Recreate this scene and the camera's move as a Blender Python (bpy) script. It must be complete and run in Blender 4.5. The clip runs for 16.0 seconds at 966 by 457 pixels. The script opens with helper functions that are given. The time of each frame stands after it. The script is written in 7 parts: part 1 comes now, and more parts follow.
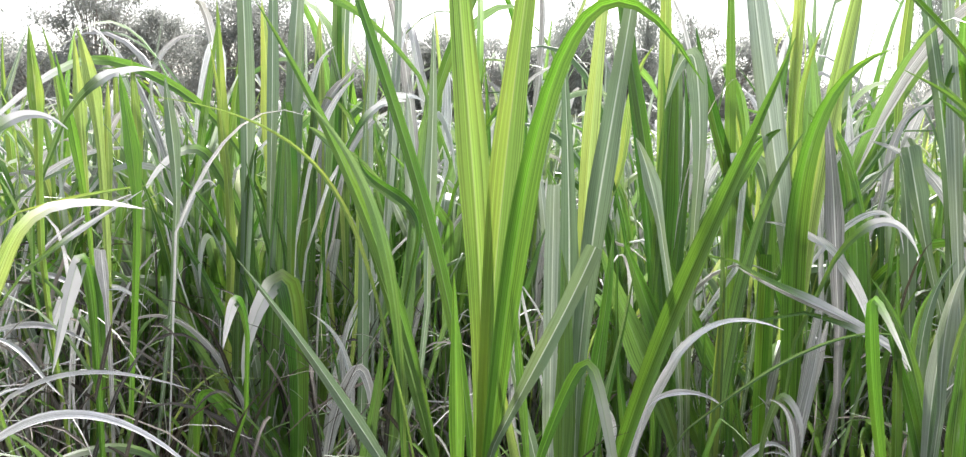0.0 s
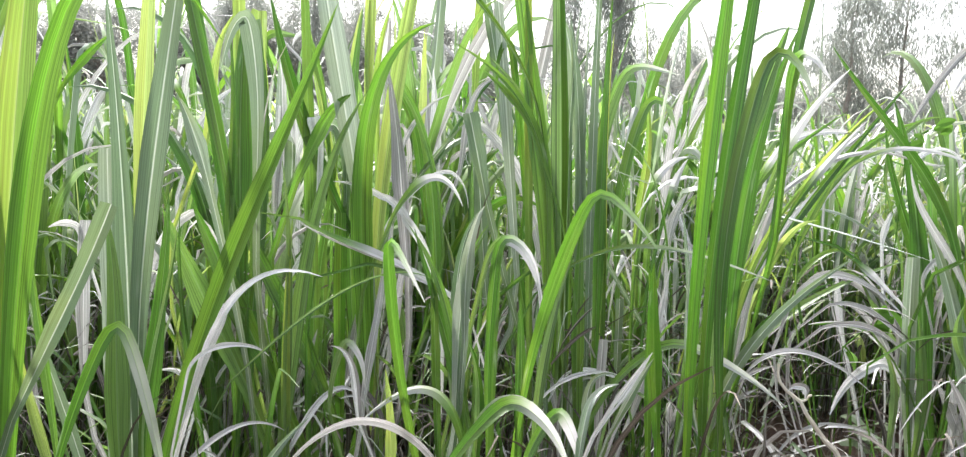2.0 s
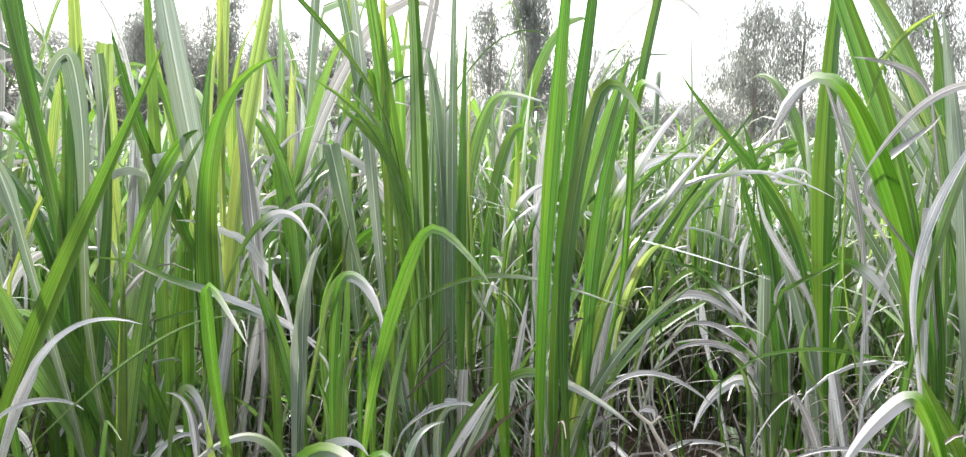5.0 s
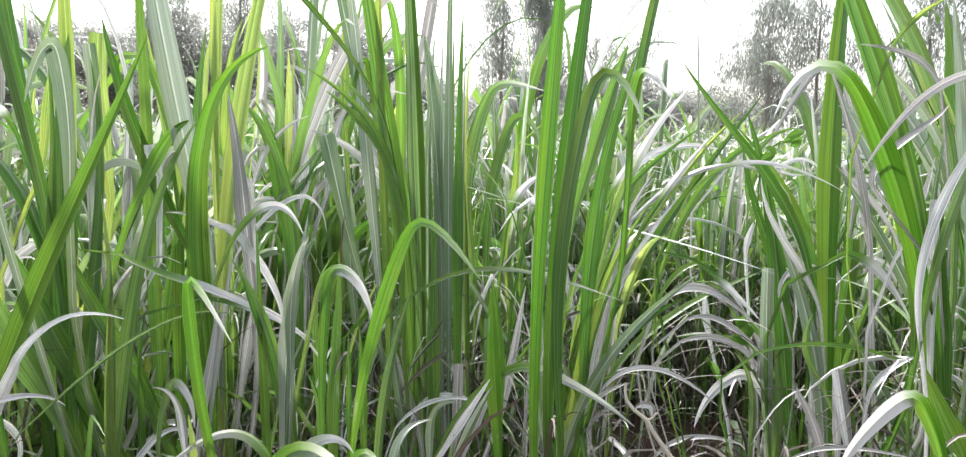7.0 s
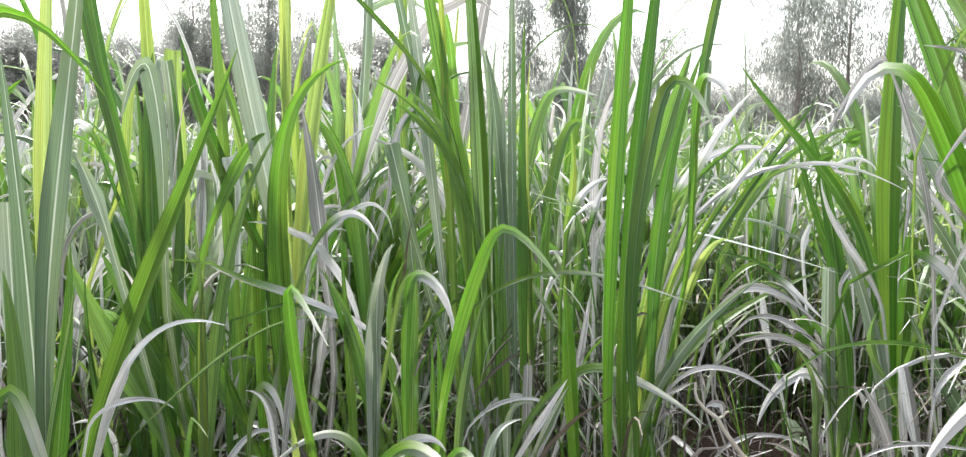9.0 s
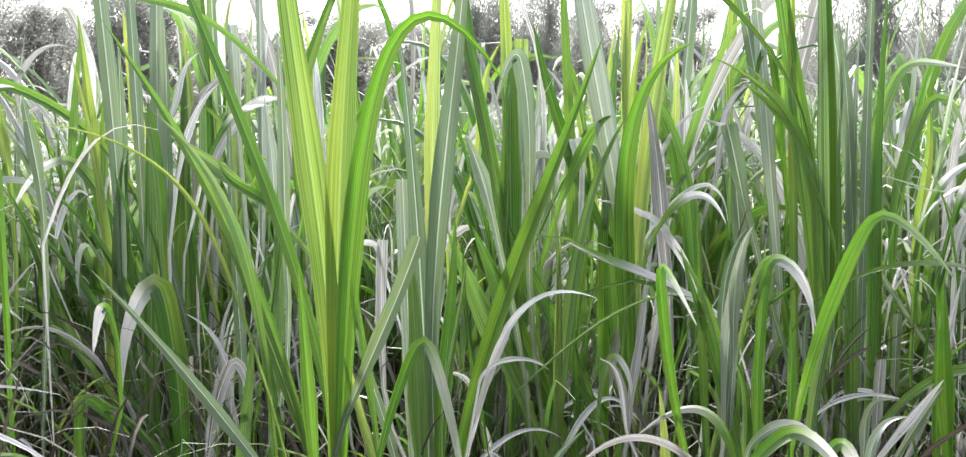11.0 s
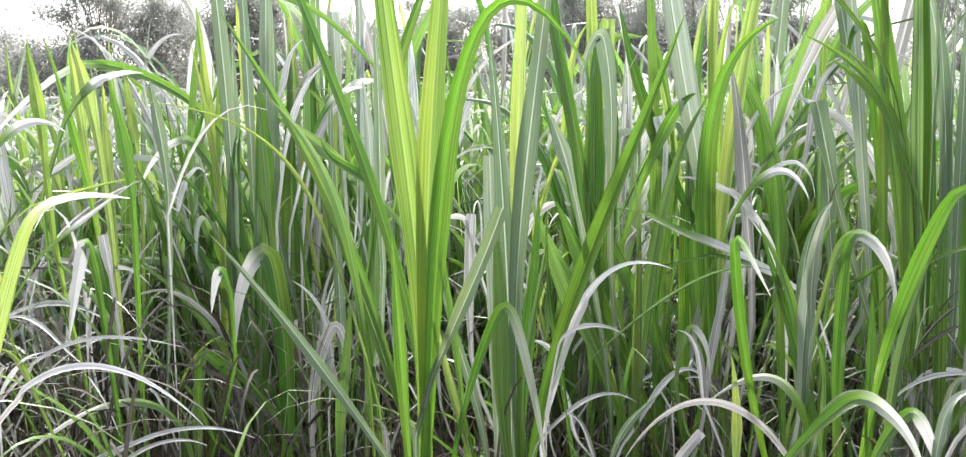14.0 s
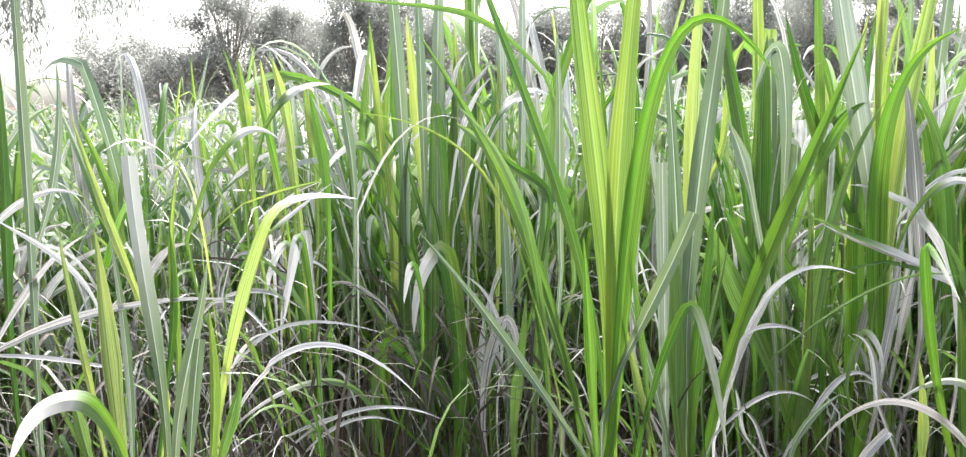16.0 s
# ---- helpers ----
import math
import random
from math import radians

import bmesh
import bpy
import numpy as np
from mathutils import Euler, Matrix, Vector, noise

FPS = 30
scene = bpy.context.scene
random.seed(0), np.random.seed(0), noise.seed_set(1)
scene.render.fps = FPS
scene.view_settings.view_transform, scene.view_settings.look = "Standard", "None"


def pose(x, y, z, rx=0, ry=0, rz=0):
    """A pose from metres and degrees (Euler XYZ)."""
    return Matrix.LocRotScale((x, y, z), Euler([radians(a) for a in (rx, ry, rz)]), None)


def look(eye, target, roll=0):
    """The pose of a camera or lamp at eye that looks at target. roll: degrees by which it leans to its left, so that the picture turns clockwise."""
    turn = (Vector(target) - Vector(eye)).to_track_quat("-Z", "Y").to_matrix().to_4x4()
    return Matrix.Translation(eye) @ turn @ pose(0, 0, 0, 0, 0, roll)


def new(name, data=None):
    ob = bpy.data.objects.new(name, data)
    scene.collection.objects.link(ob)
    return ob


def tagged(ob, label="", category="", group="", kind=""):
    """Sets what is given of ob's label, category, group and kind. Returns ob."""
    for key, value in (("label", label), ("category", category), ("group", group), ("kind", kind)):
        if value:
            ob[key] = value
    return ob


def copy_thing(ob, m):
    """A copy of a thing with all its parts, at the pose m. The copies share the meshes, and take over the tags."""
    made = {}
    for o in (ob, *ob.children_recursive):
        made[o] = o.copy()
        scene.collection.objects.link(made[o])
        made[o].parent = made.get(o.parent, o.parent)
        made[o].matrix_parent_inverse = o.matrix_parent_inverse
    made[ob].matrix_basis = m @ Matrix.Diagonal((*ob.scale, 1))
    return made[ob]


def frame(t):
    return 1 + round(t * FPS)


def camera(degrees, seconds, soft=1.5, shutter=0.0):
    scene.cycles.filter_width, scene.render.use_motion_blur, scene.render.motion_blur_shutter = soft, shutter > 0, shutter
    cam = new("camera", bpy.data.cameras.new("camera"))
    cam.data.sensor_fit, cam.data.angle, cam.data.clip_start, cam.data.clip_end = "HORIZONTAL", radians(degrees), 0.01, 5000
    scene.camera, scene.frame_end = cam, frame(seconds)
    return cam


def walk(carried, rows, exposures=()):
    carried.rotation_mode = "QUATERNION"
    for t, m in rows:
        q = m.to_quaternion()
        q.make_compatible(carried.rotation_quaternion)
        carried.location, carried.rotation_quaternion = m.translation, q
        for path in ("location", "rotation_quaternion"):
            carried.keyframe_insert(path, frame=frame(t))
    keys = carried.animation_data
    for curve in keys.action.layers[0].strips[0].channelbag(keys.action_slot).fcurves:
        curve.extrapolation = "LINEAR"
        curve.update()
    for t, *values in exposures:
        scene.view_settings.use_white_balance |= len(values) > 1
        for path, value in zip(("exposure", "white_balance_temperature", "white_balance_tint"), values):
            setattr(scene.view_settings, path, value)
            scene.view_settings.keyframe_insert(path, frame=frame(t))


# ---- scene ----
cam = camera(63.9, 16.0, soft=1.25)
PATH = [
    (0, (0.012, -0.184, 1.229), (0.002, 1.798, 0.959), 2.2),
    (0.5, (0.037, -0.215, 1.237), (0.333, 1.744, 0.967), 3.0),
    (1, (0.087, -0.249, 1.2), (0.614, 1.652, 0.871), 3.0),
    (1.5, (0.179, -0.264, 1.198), (0.812, 1.609, 0.9), 3.3),
    (2, (0.251, -0.279, 1.2), (1.022, 1.545, 0.916), 2.7),
    (2.5, (0.289, -0.293, 1.211), (1.109, 1.511, 0.946), 2.1),
    (3, (0.327, -0.31, 1.224), (1.216, 1.464, 0.975), 1.5),
    (3.5, (0.359, -0.319, 1.235), (1.298, 1.432, 1.001), 0.8),
    (4, (0.373, -0.33, 1.236), (1.332, 1.411, 1.014), 0.6),
    (4.2, (0.38, -0.333, 1.237), (1.344, 1.405, 1.013), 0.5),
    (6.3, (0.507, -0.362, 1.24), (1.39, 1.417, 1.004), 4.1),
    (6.5, (0.515, -0.353, 1.238), (1.449, 1.401, 1.012), 3.7),
    (7, (0.477, -0.336, 1.244), (1.381, 1.429, 0.984), 1.5),
    (7.5, (0.42, -0.338, 1.25), (1.352, 1.407, 0.952), 0.9),
    (8, (0.409, -0.356, 1.258), (1.443, 1.336, 0.996), 1.7),
    (8.5, (0.381, -0.336, 1.252), (1.323, 1.407, 0.976), 1.3),
    (9, (0.36, -0.333, 1.258), (1.206, 1.461, 1.0), 0.4),
    (9.5, (0.323, -0.322, 1.261), (1.044, 1.523, 0.985), -0.2),
    (10, (0.27, -0.317, 1.264), (0.798, 1.591, 0.978), -1.1),
    (10.2, (0.248, -0.313, 1.271), (0.706, 1.612, 0.98), -0.9),
    (12.3, (0.091, -0.373, 1.272), (0.054, 1.596, 0.927), -1.3),
    (12.5, (0.092, -0.372, 1.266), (0.066, 1.598, 0.918), -1.0),
    (13, (0.097, -0.368, 1.29), (0.085, 1.608, 0.986), -1.2),
    (13.5, (0.121, -0.376, 1.288), (0.049, 1.599, 0.981), -2.4),
    (14, (0.185, -0.427, 1.265), (0.132, 1.541, 0.91), -1.3),
    (14.5, (0.194, -0.465, 1.268), (0.129, 1.499, 0.897), -1.3),
    (15, (0.111, -0.505, 1.265), (0.141, 1.462, 0.901), -0.4),
    (15.5, (0.034, -0.543, 1.286), (-0.013, 1.423, 0.922), -1.9),
    (16, (0.003, -0.576, 1.291), (-0.305, 1.37, 0.948), -1.5),
]
EXPOSURES = [(0, 1.06), (0.5, 1.19), (1, 0.95), (1.5, 1.24), (2, 1.32), (3.5, 1.13), (9, 1.13), (10, 1.14), (12.5, 1.27), (13.5, 1.31), (14.5, 1.3), (15.5, 1.39), (16, 1.35)]
walk(cam, [(t, look(eye, target, roll)) for t, eye, target, roll in PATH], EXPOSURES)

# ---- light: hazy high sun, bright milky sky ----
SUN_ELEV, SUN_AZ = 50.0, -4.0     # degrees above the horizon, degrees to the west of straight ahead
world = bpy.data.worlds.new("hazy_sky")
world.use_nodes = True
scene.world = world
wn = world.node_tree
sky = wn.nodes.new("ShaderNodeTexSky")
sky.sky_type = "NISHITA"
sky.sun_disc = False
sky.sun_elevation = radians(SUN_ELEV)
sky.sun_rotation = radians(-SUN_AZ)
sky.air_density, sky.dust_density, sky.ozone_density = 1.0, 3.5, 1.0
haze = wn.nodes.new("ShaderNodeHueSaturation")     # thin white haze over the blue
haze.inputs["Saturation"].default_value = 0.38
haze.inputs["Value"].default_value = 1.2
wn.links.new(sky.outputs["Color"], haze.inputs["Color"])
wn.links.new(haze.outputs["Color"], wn.nodes["Background"].inputs["Color"])
wn.nodes["Background"].inputs["Strength"].default_value = 0.15
sun = new("sun", bpy.data.lights.new("sun", "SUN"))
sun.data.energy, sun.data.angle, sun.data.color = 4.6, radians(8.0), (1.0, 0.97, 0.945)
sa, se = radians(90 + SUN_AZ), radians(SUN_ELEV)
sun_dir = Vector((math.cos(sa) * math.cos(se), math.sin(sa) * math.cos(se), math.sin(se)))
sun.matrix_world = look(sun_dir * 30, (0, 0, 0))

# ---- materials ----


def nodes_of(name):
    m = bpy.data.materials.new(name)
    m.use_nodes = True
    nt = m.node_tree
    return m, nt, nt.nodes["Principled BSDF"], nt.nodes["Material Output"]


def math_node(nt, op, a, b=None, clamp=False):
    n = nt.nodes.new("ShaderNodeMath")
    n.operation, n.use_clamp = op, clamp
    for k, v in enumerate((a, b)):
        if v is None:
            continue
        if isinstance(v, (int, float)):
            n.inputs[k].default_value = v
        else:
            nt.links.new(v, n.inputs[k])
    return n.outputs[0]


def mix_node(nt, fac, a, b, mode="MIX"):
    n = nt.nodes.new("ShaderNodeMix")
    n.data_type, n.blend_type = "RGBA", mode
    for key, v in (("Factor", fac), ("A", a), ("B", b)):
        sock = [s for s in n.inputs if s.name == key and s.enabled][0]
        if isinstance(v, (int, float)):
            sock.default_value = v
        elif isinstance(v, tuple):
            sock.default_value = (*v, 1.0)
        else:
            nt.links.new(v, sock)
    return [s for s in n.outputs if s.enabled][0]


def noise_node(nt, vec, scale, detail=3.0, rough=0.55):
    n = nt.nodes.new("ShaderNodeTexNoise")
    n.inputs["Scale"].default_value, n.inputs["Detail"].default_value = scale, detail
    n.inputs["Roughness"].default_value = rough
    if vec is not None:
        nt.links.new(vec, n.inputs["Vector"])
    return n.outputs["Fac"]


def ramp_node(nt, fac, stops):
    n = nt.nodes.new("ShaderNodeValToRGB")
    while len(n.color_ramp.elements) < len(stops):
        n.color_ramp.elements.new(0.5)
    for e, (p, c) in zip(n.color_ramp.elements, stops):
        e.position, e.color = p, (*c, 1.0)
    nt.links.new(fac, n.inputs["Fac"])
    return n.outputs["Color"]


def leaf_material(name, tones, dry, rib, through_light, gloss, vein=0.9, glow=(0.95, 0.98, 0.62), gain_by=1.25, lit_yellow=(0.40, 0.42, 0.10), lit_share=0.0, ribbed=0.9):
    """Long grass blade: parallel veins, pale midrib, dry spots and edges, light shining through."""
    m, nt, bsdf, out = nodes_of(name)
    uv = nt.nodes.new("ShaderNodeUVMap").outputs["UV"]
    sep = nt.nodes.new("ShaderNodeSeparateXYZ")
    nt.links.new(uv, sep.inputs[0])
    u, v = sep.outputs["X"], sep.outputs["Y"]
    info = nt.nodes.new("ShaderNodeObjectInfo").outputs["Random"]
    isle = nt.nodes.new("ShaderNodeNewGeometry").outputs["Random Per Island"]
    rnd = math_node(nt, "FRACT", math_node(nt, "ADD", info, math_node(nt, "MULTIPLY", isle, 3.7)))
    base = ramp_node(nt, rnd, tones)
    # parallel veins run the length of the blade
    comb = nt.nodes.new("ShaderNodeCombineXYZ")
    nt.links.new(math_node(nt, "MULTIPLY", u, 9.0), comb.inputs[0])
    nt.links.new(math_node(nt, "MULTIPLY", v, 0.9), comb.inputs[1])
    nt.links.new(math_node(nt, "MULTIPLY", rnd, 40.0), comb.inputs[2])
    veins = noise_node(nt, comb.outputs[0], 1.0, 4.0, 0.8)
    veinc = math_node(nt, "MULTIPLY", math_node(nt, "SUBTRACT", veins, 0.5), vein * 2.1)
    comb3 = nt.nodes.new("ShaderNodeCombineXYZ")
    nt.links.new(math_node(nt, "MULTIPLY", u, 22.0), comb3.inputs[0])
    nt.links.new(math_node(nt, "MULTIPLY", v, 2.2), comb3.inputs[1])
    nt.links.new(math_node(nt, "MULTIPLY", rnd, 91.0), comb3.inputs[2])
    streak = math_node(nt, "MULTIPLY", math_node(nt, "SUBTRACT", noise_node(nt, comb3.outputs[0], 1.0, 2.0, 0.7), 0.5), vein * 1.1)
    lines = math_node(nt, "SINE", math_node(nt, "ADD", math_node(nt, "MULTIPLY", u, 75.0), math_node(nt, "MULTIPLY", veins, 9.0)))
    fine = math_node(nt, "ADD", streak, math_node(nt, "MULTIPLY", lines, vein * 0.1))
    bright = math_node(nt, "MAXIMUM", math_node(nt, "ADD", 1.0, math_node(nt, "ADD", veinc, fine)), 0.25)
    hsv = nt.nodes.new("ShaderNodeHueSaturation")
    nt.links.new(bright, hsv.inputs["Value"])
    nt.links.new(base, hsv.inputs["Color"])
    # broad drifts of colour along the blade
    comb2 = nt.nodes.new("ShaderNodeCombineXYZ")
    nt.links.new(math_node(nt, "MULTIPLY", u, 1.3), comb2.inputs[0])
    nt.links.new(math_node(nt, "MULTIPLY", v, 5.0), comb2.inputs[1])
    nt.links.new(math_node(nt, "MULTIPLY", rnd, 77.0), comb2.inputs[2])
    drift = noise_node(nt, comb2.outputs[0], 1.0, 4.0)
    # light on either half of a folded blade, painted as long yellow patches
    half = math_node(nt, "GREATER_THAN", u, 0.5)
    comb4 = nt.nodes.new("ShaderNodeCombineXYZ")
    nt.links.new(math_node(nt, "MULTIPLY", half, 5.3), comb4.inputs[0])
    nt.links.new(math_node(nt, "MULTIPLY", v, 2.0), comb4.inputs[1])
    nt.links.new(math_node(nt, "MULTIPLY", rnd, 63.0), comb4.inputs[2])
    lit_patch = math_node(nt, "MULTIPLY", math_node(nt, "SUBTRACT", noise_node(nt, comb4.outputs[0], 1.0, 2.0), 0.46), 4.0, True)
    green = mix_node(nt, math_node(nt, "MULTIPLY", lit_patch, lit_share), hsv.outputs["Color"], lit_yellow)
    # silver part: sky sheen and drying painted in, growing to the tip, broken by drift
    att = nt.nodes.new("ShaderNodeAttribute")
    att.attribute_name = "silvered"
    silvering = math_node(nt, "MULTIPLY", math_node(nt, "ADD", att.outputs["Fac"],
                       math_node(nt, "MULTIPLY", math_node(nt, "SUBTRACT", drift, 0.5), 0.5)), att.outputs["Fac"], True)
    col = mix_node(nt, silvering, green, dry)
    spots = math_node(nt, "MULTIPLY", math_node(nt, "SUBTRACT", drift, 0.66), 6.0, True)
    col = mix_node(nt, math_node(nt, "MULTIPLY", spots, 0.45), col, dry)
    mid = math_node(nt, "SUBTRACT", 1.0, math_node(nt, "MULTIPLY", math_node(nt, "ABSOLUTE", math_node(nt, "SUBTRACT", u, 0.5)), 18.0), True)
    col = mix_node(nt, math_node(nt, "MULTIPLY", mid, ribbed), col, rib)
    nt.links.new(col, bsdf.inputs["Base Color"])
    nt.links.new(math_node(nt, "ADD", gloss, math_node(nt, "MULTIPLY", drift, 0.25)), bsdf.inputs["Roughness"])
    bsdf.inputs["Specular IOR Level"].default_value = 0.7
    bump = nt.nodes.new("ShaderNodeBump")
    bump.inputs["Strength"].default_value, bump.inputs["Distance"].default_value = 0.35, 0.002
    nt.links.new(veins, bump.inputs["Height"])
    nt.links.new(bump.outputs[0], bsdf.inputs["Normal"])
    tl = nt.nodes.new("ShaderNodeBsdfTranslucent")
    tint = mix_node(nt, silvering, glow, (1.0, 0.99, 0.97))
    tc = mix_node(nt, 1.0, col, tint, "MULTIPLY")
    gain = nt.nodes.new("ShaderNodeHueSaturation")
    gain.inputs["Value"].default_value, gain.inputs["Saturation"].default_value = gain_by, 1.08
    nt.links.new(tc, gain.inputs["Color"])
    nt.links.new(gain.outputs[0], tl.inputs["Color"])
    mx = nt.nodes.new("ShaderNodeMixShader")
    mx.inputs[0].default_value = through_light
    nt.links.new(bsdf.outputs[0], mx.inputs[1])
    nt.links.new(tl.outputs[0], mx.inputs[2])
    nt.links.new(mx.outputs[0], out.inputs["Surface"])
    return m


# dry leaf colour that also paints the sky's sheen on bent blades
DRY_SHEEN = (0.61, 0.60, 0.635)
# yellow that paints the lit half of a folded green blade
HALF_LIT_YELLOW = (0.36, 0.41, 0.08)
LEAF_GREEN = leaf_material("grass_blade_green", [(0.0, (0.047, 0.128, 0.022)), (0.35, (0.083, 0.185, 0.036)), (0.7, (0.138, 0.254, 0.06)), (1.0, (0.16, 0.245, 0.105))],
                           DRY_SHEEN, (0.28, 0.38, 0.22), 0.36, 0.22, 1.4, (0.94, 0.98, 0.80), 1.18, HALF_LIT_YELLOW, 0.25, 0.45)
LEAF_YOUNG = leaf_material("grass_blade_young", [(0.0, (0.15, 0.255, 0.058)), (0.5, (0.225, 0.32, 0.092)), (1.0, (0.31, 0.385, 0.15))],
                           DRY_SHEEN, (0.48, 0.55, 0.28), 0.43, 0.28, 1.3, (0.96, 0.98, 0.82), 1.3, (0.52, 0.53, 0.14), 0.55, 0.5)
LEAF_WAXY = leaf_material("grass_blade_waxy_grey", [(0.0, (0.12, 0.188, 0.105)), (0.5, (0.19, 0.258, 0.18)), (1.0, (0.32, 0.362, 0.345))],
                          DRY_SHEEN, (0.66, 0.69, 0.69), 0.30, 0.22, 0.9, (0.97, 0.98, 0.83), 1.25, (0.33, 0.38, 0.14), 0.35, 0.9)
# dry blades, paled to carry the sky's sheen in their colour
LEAF_DRY_SHEEN = leaf_material("grass_blade_dry_sheen", [(0.0, (0.32, 0.305, 0.31)), (0.5, (0.52, 0.51, 0.53)), (1.0, (0.75, 0.745, 0.78))],
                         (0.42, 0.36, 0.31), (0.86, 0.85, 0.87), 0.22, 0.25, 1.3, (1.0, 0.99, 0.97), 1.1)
LEAF_VIVID = leaf_material("grass_blade_vivid_green", [(0.0, (0.06, 0.158, 0.022)), (0.5, (0.098, 0.218, 0.036)), (1.0, (0.15, 0.278, 0.056))],
                           DRY_SHEEN, (0.23, 0.36, 0.12), 0.41, 0.24, 1.35, (0.95, 0.98, 0.80), 1.25, HALF_LIT_YELLOW, 0.25, 0.45)
# dead straw, its tones darkened to paint the shade inside the stand
SHADE_DARK_STRAW = leaf_material("dead_straw_shade_dark", [(0.0, (0.035, 0.03, 0.026)), (0.6, (0.08, 0.068, 0.06)), (0.92, (0.14, 0.125, 0.115)), (1.0, (0.32, 0.30, 0.29))],
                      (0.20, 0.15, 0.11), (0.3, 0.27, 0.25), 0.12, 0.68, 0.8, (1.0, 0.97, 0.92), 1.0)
KIND = {"g": LEAF_GREEN, "y": LEAF_YOUNG, "w": LEAF_WAXY, "d": LEAF_DRY_SHEEN, "v": LEAF_VIVID, "s": SHADE_DARK_STRAW}


def soil_material():
    m, nt, bsdf, out = nodes_of("red_brown_soil")
    tex = nt.nodes.new("ShaderNodeTexCoord").outputs["Object"]
    a, b = noise_node(nt, tex, 3.0, 6.0), noise_node(nt, tex, 45.0, 4.0)
    c = ramp_node(nt, a, [(0.3, (0.08, 0.046, 0.034)), (0.6, (0.15, 0.088, 0.067)), (0.8, (0.22, 0.147, 0.114))])
    c = mix_node(nt, math_node(nt, "MULTIPLY", b, 0.6), c, (0.05, 0.035, 0.026))
    nt.links.new(c, bsdf.inputs["Base Color"])
    bsdf.inputs["Roughness"].default_value = 0.95
    bump = nt.nodes.new("ShaderNodeBump")
    bump.inputs["Strength"].default_value, bump.inputs["Distance"].default_value = 0.8, 0.03
    nt.links.new(b, bump.inputs["Height"])
    nt.links.new(bump.outputs[0], bsdf.inputs["Normal"])
    return m


def foliage_material(name, tones, through_light=0.35):
    m, nt, bsdf, out = nodes_of(name)
    isle = nt.nodes.new("ShaderNodeNewGeometry").outputs["Random Per Island"]
    nt.links.new(ramp_node(nt, isle, tones), bsdf.inputs["Base Color"])
    bsdf.inputs["Roughness"].default_value = 0.7
    bsdf.inputs["Specular IOR Level"].default_value = 0.25
    tl = nt.nodes.new("ShaderNodeBsdfTranslucent")
    nt.links.new(ramp_node(nt, isle, tones), tl.inputs["Color"])
    mx = nt.nodes.new("ShaderNodeMixShader")
    mx.inputs[0].default_value = through_light
    nt.links.new(bsdf.outputs[0], mx.inputs[1])
    nt.links.new(tl.outputs[0], mx.inputs[2])
    nt.links.new(mx.outputs[0], out.inputs["Surface"])
    return m


def bark_material(name, dark, light):
    m, nt, bsdf, out = nodes_of(name)
    tex = nt.nodes.new("ShaderNodeTexCoord").outputs["Object"]
    nt.links.new(ramp_node(nt, noise_node(nt, tex, 9.0, 5.0), [(0.3, dark), (0.7, light)]), bsdf.inputs["Base Color"])
    bsdf.inputs["Roughness"].default_value = 0.9
    return m


SOIL = soil_material()
BARK = bark_material("tree_bark", (0.20, 0.17, 0.15), (0.36, 0.32, 0.29))
PALE_TWIG = bark_material("bleached_twig", (0.56, 0.48, 0.41), (0.74, 0.68, 0.61))
# tree leaves paled to carry the distant haze in their colour
HAZED_HEDGE_LEAVES = foliage_material("hazed_hedge_leaves", [(0.0, (0.25, 0.26, 0.245)), (0.6, (0.33, 0.34, 0.315)), (1.0, (0.42, 0.43, 0.395))], 0.55)
HAZED_GUM_LEAVES = foliage_material("hazed_gum_leaves", [(0.0, (0.23, 0.25, 0.23)), (0.6, (0.31, 0.33, 0.30)), (1.0, (0.40, 0.42, 0.38))], 0.55)
WEED = foliage_material("weed_leaf", [(0.0, (0.28, 0.36, 0.22)), (1.0, (0.38, 0.44, 0.32))])

# ---- blade geometry ----
OPEN_SIDE = np.array((0.2, -0.35, 1.25))     # the bare lane on which the grass looks out


def unit(a):
    return a / np.maximum(np.linalg.norm(a, axis=-1, keepdims=True), 1e-9)


def ribbon(pts, widths, side, fold=0.25, across=4):
    """Vertices, quads and UVs of a folded blade along pts, with its half-widths to each side of the midrib."""
    n = len(pts)
    tang = unit(np.gradient(pts, axis=0))
    nor = unit(np.cross(side, tang))
    us = np.linspace(-1, 1, across + 1)
    verts = np.zeros((n, across + 1, 3))
    for k, u in enumerate(us):
        verts[:, k] = pts + side * (u * widths[:, None] / 2) + nor * (abs(u) * fold * widths[:, None] / 2)
    along = np.linspace(0, 1, n)
    uv = np.stack([np.repeat(((us + 1) / 2)[None], n, 0), np.repeat(along[:, None], across + 1, 1)], -1)
    i = np.arange((n - 1) * (across + 1)).reshape(n - 1, across + 1)[:, :-1].reshape(-1)
    quads = np.stack([i, i + 1, i + across + 2, i + across + 1], 1)
    return verts.reshape(-1, 3), quads, uv.reshape(-1, 2)


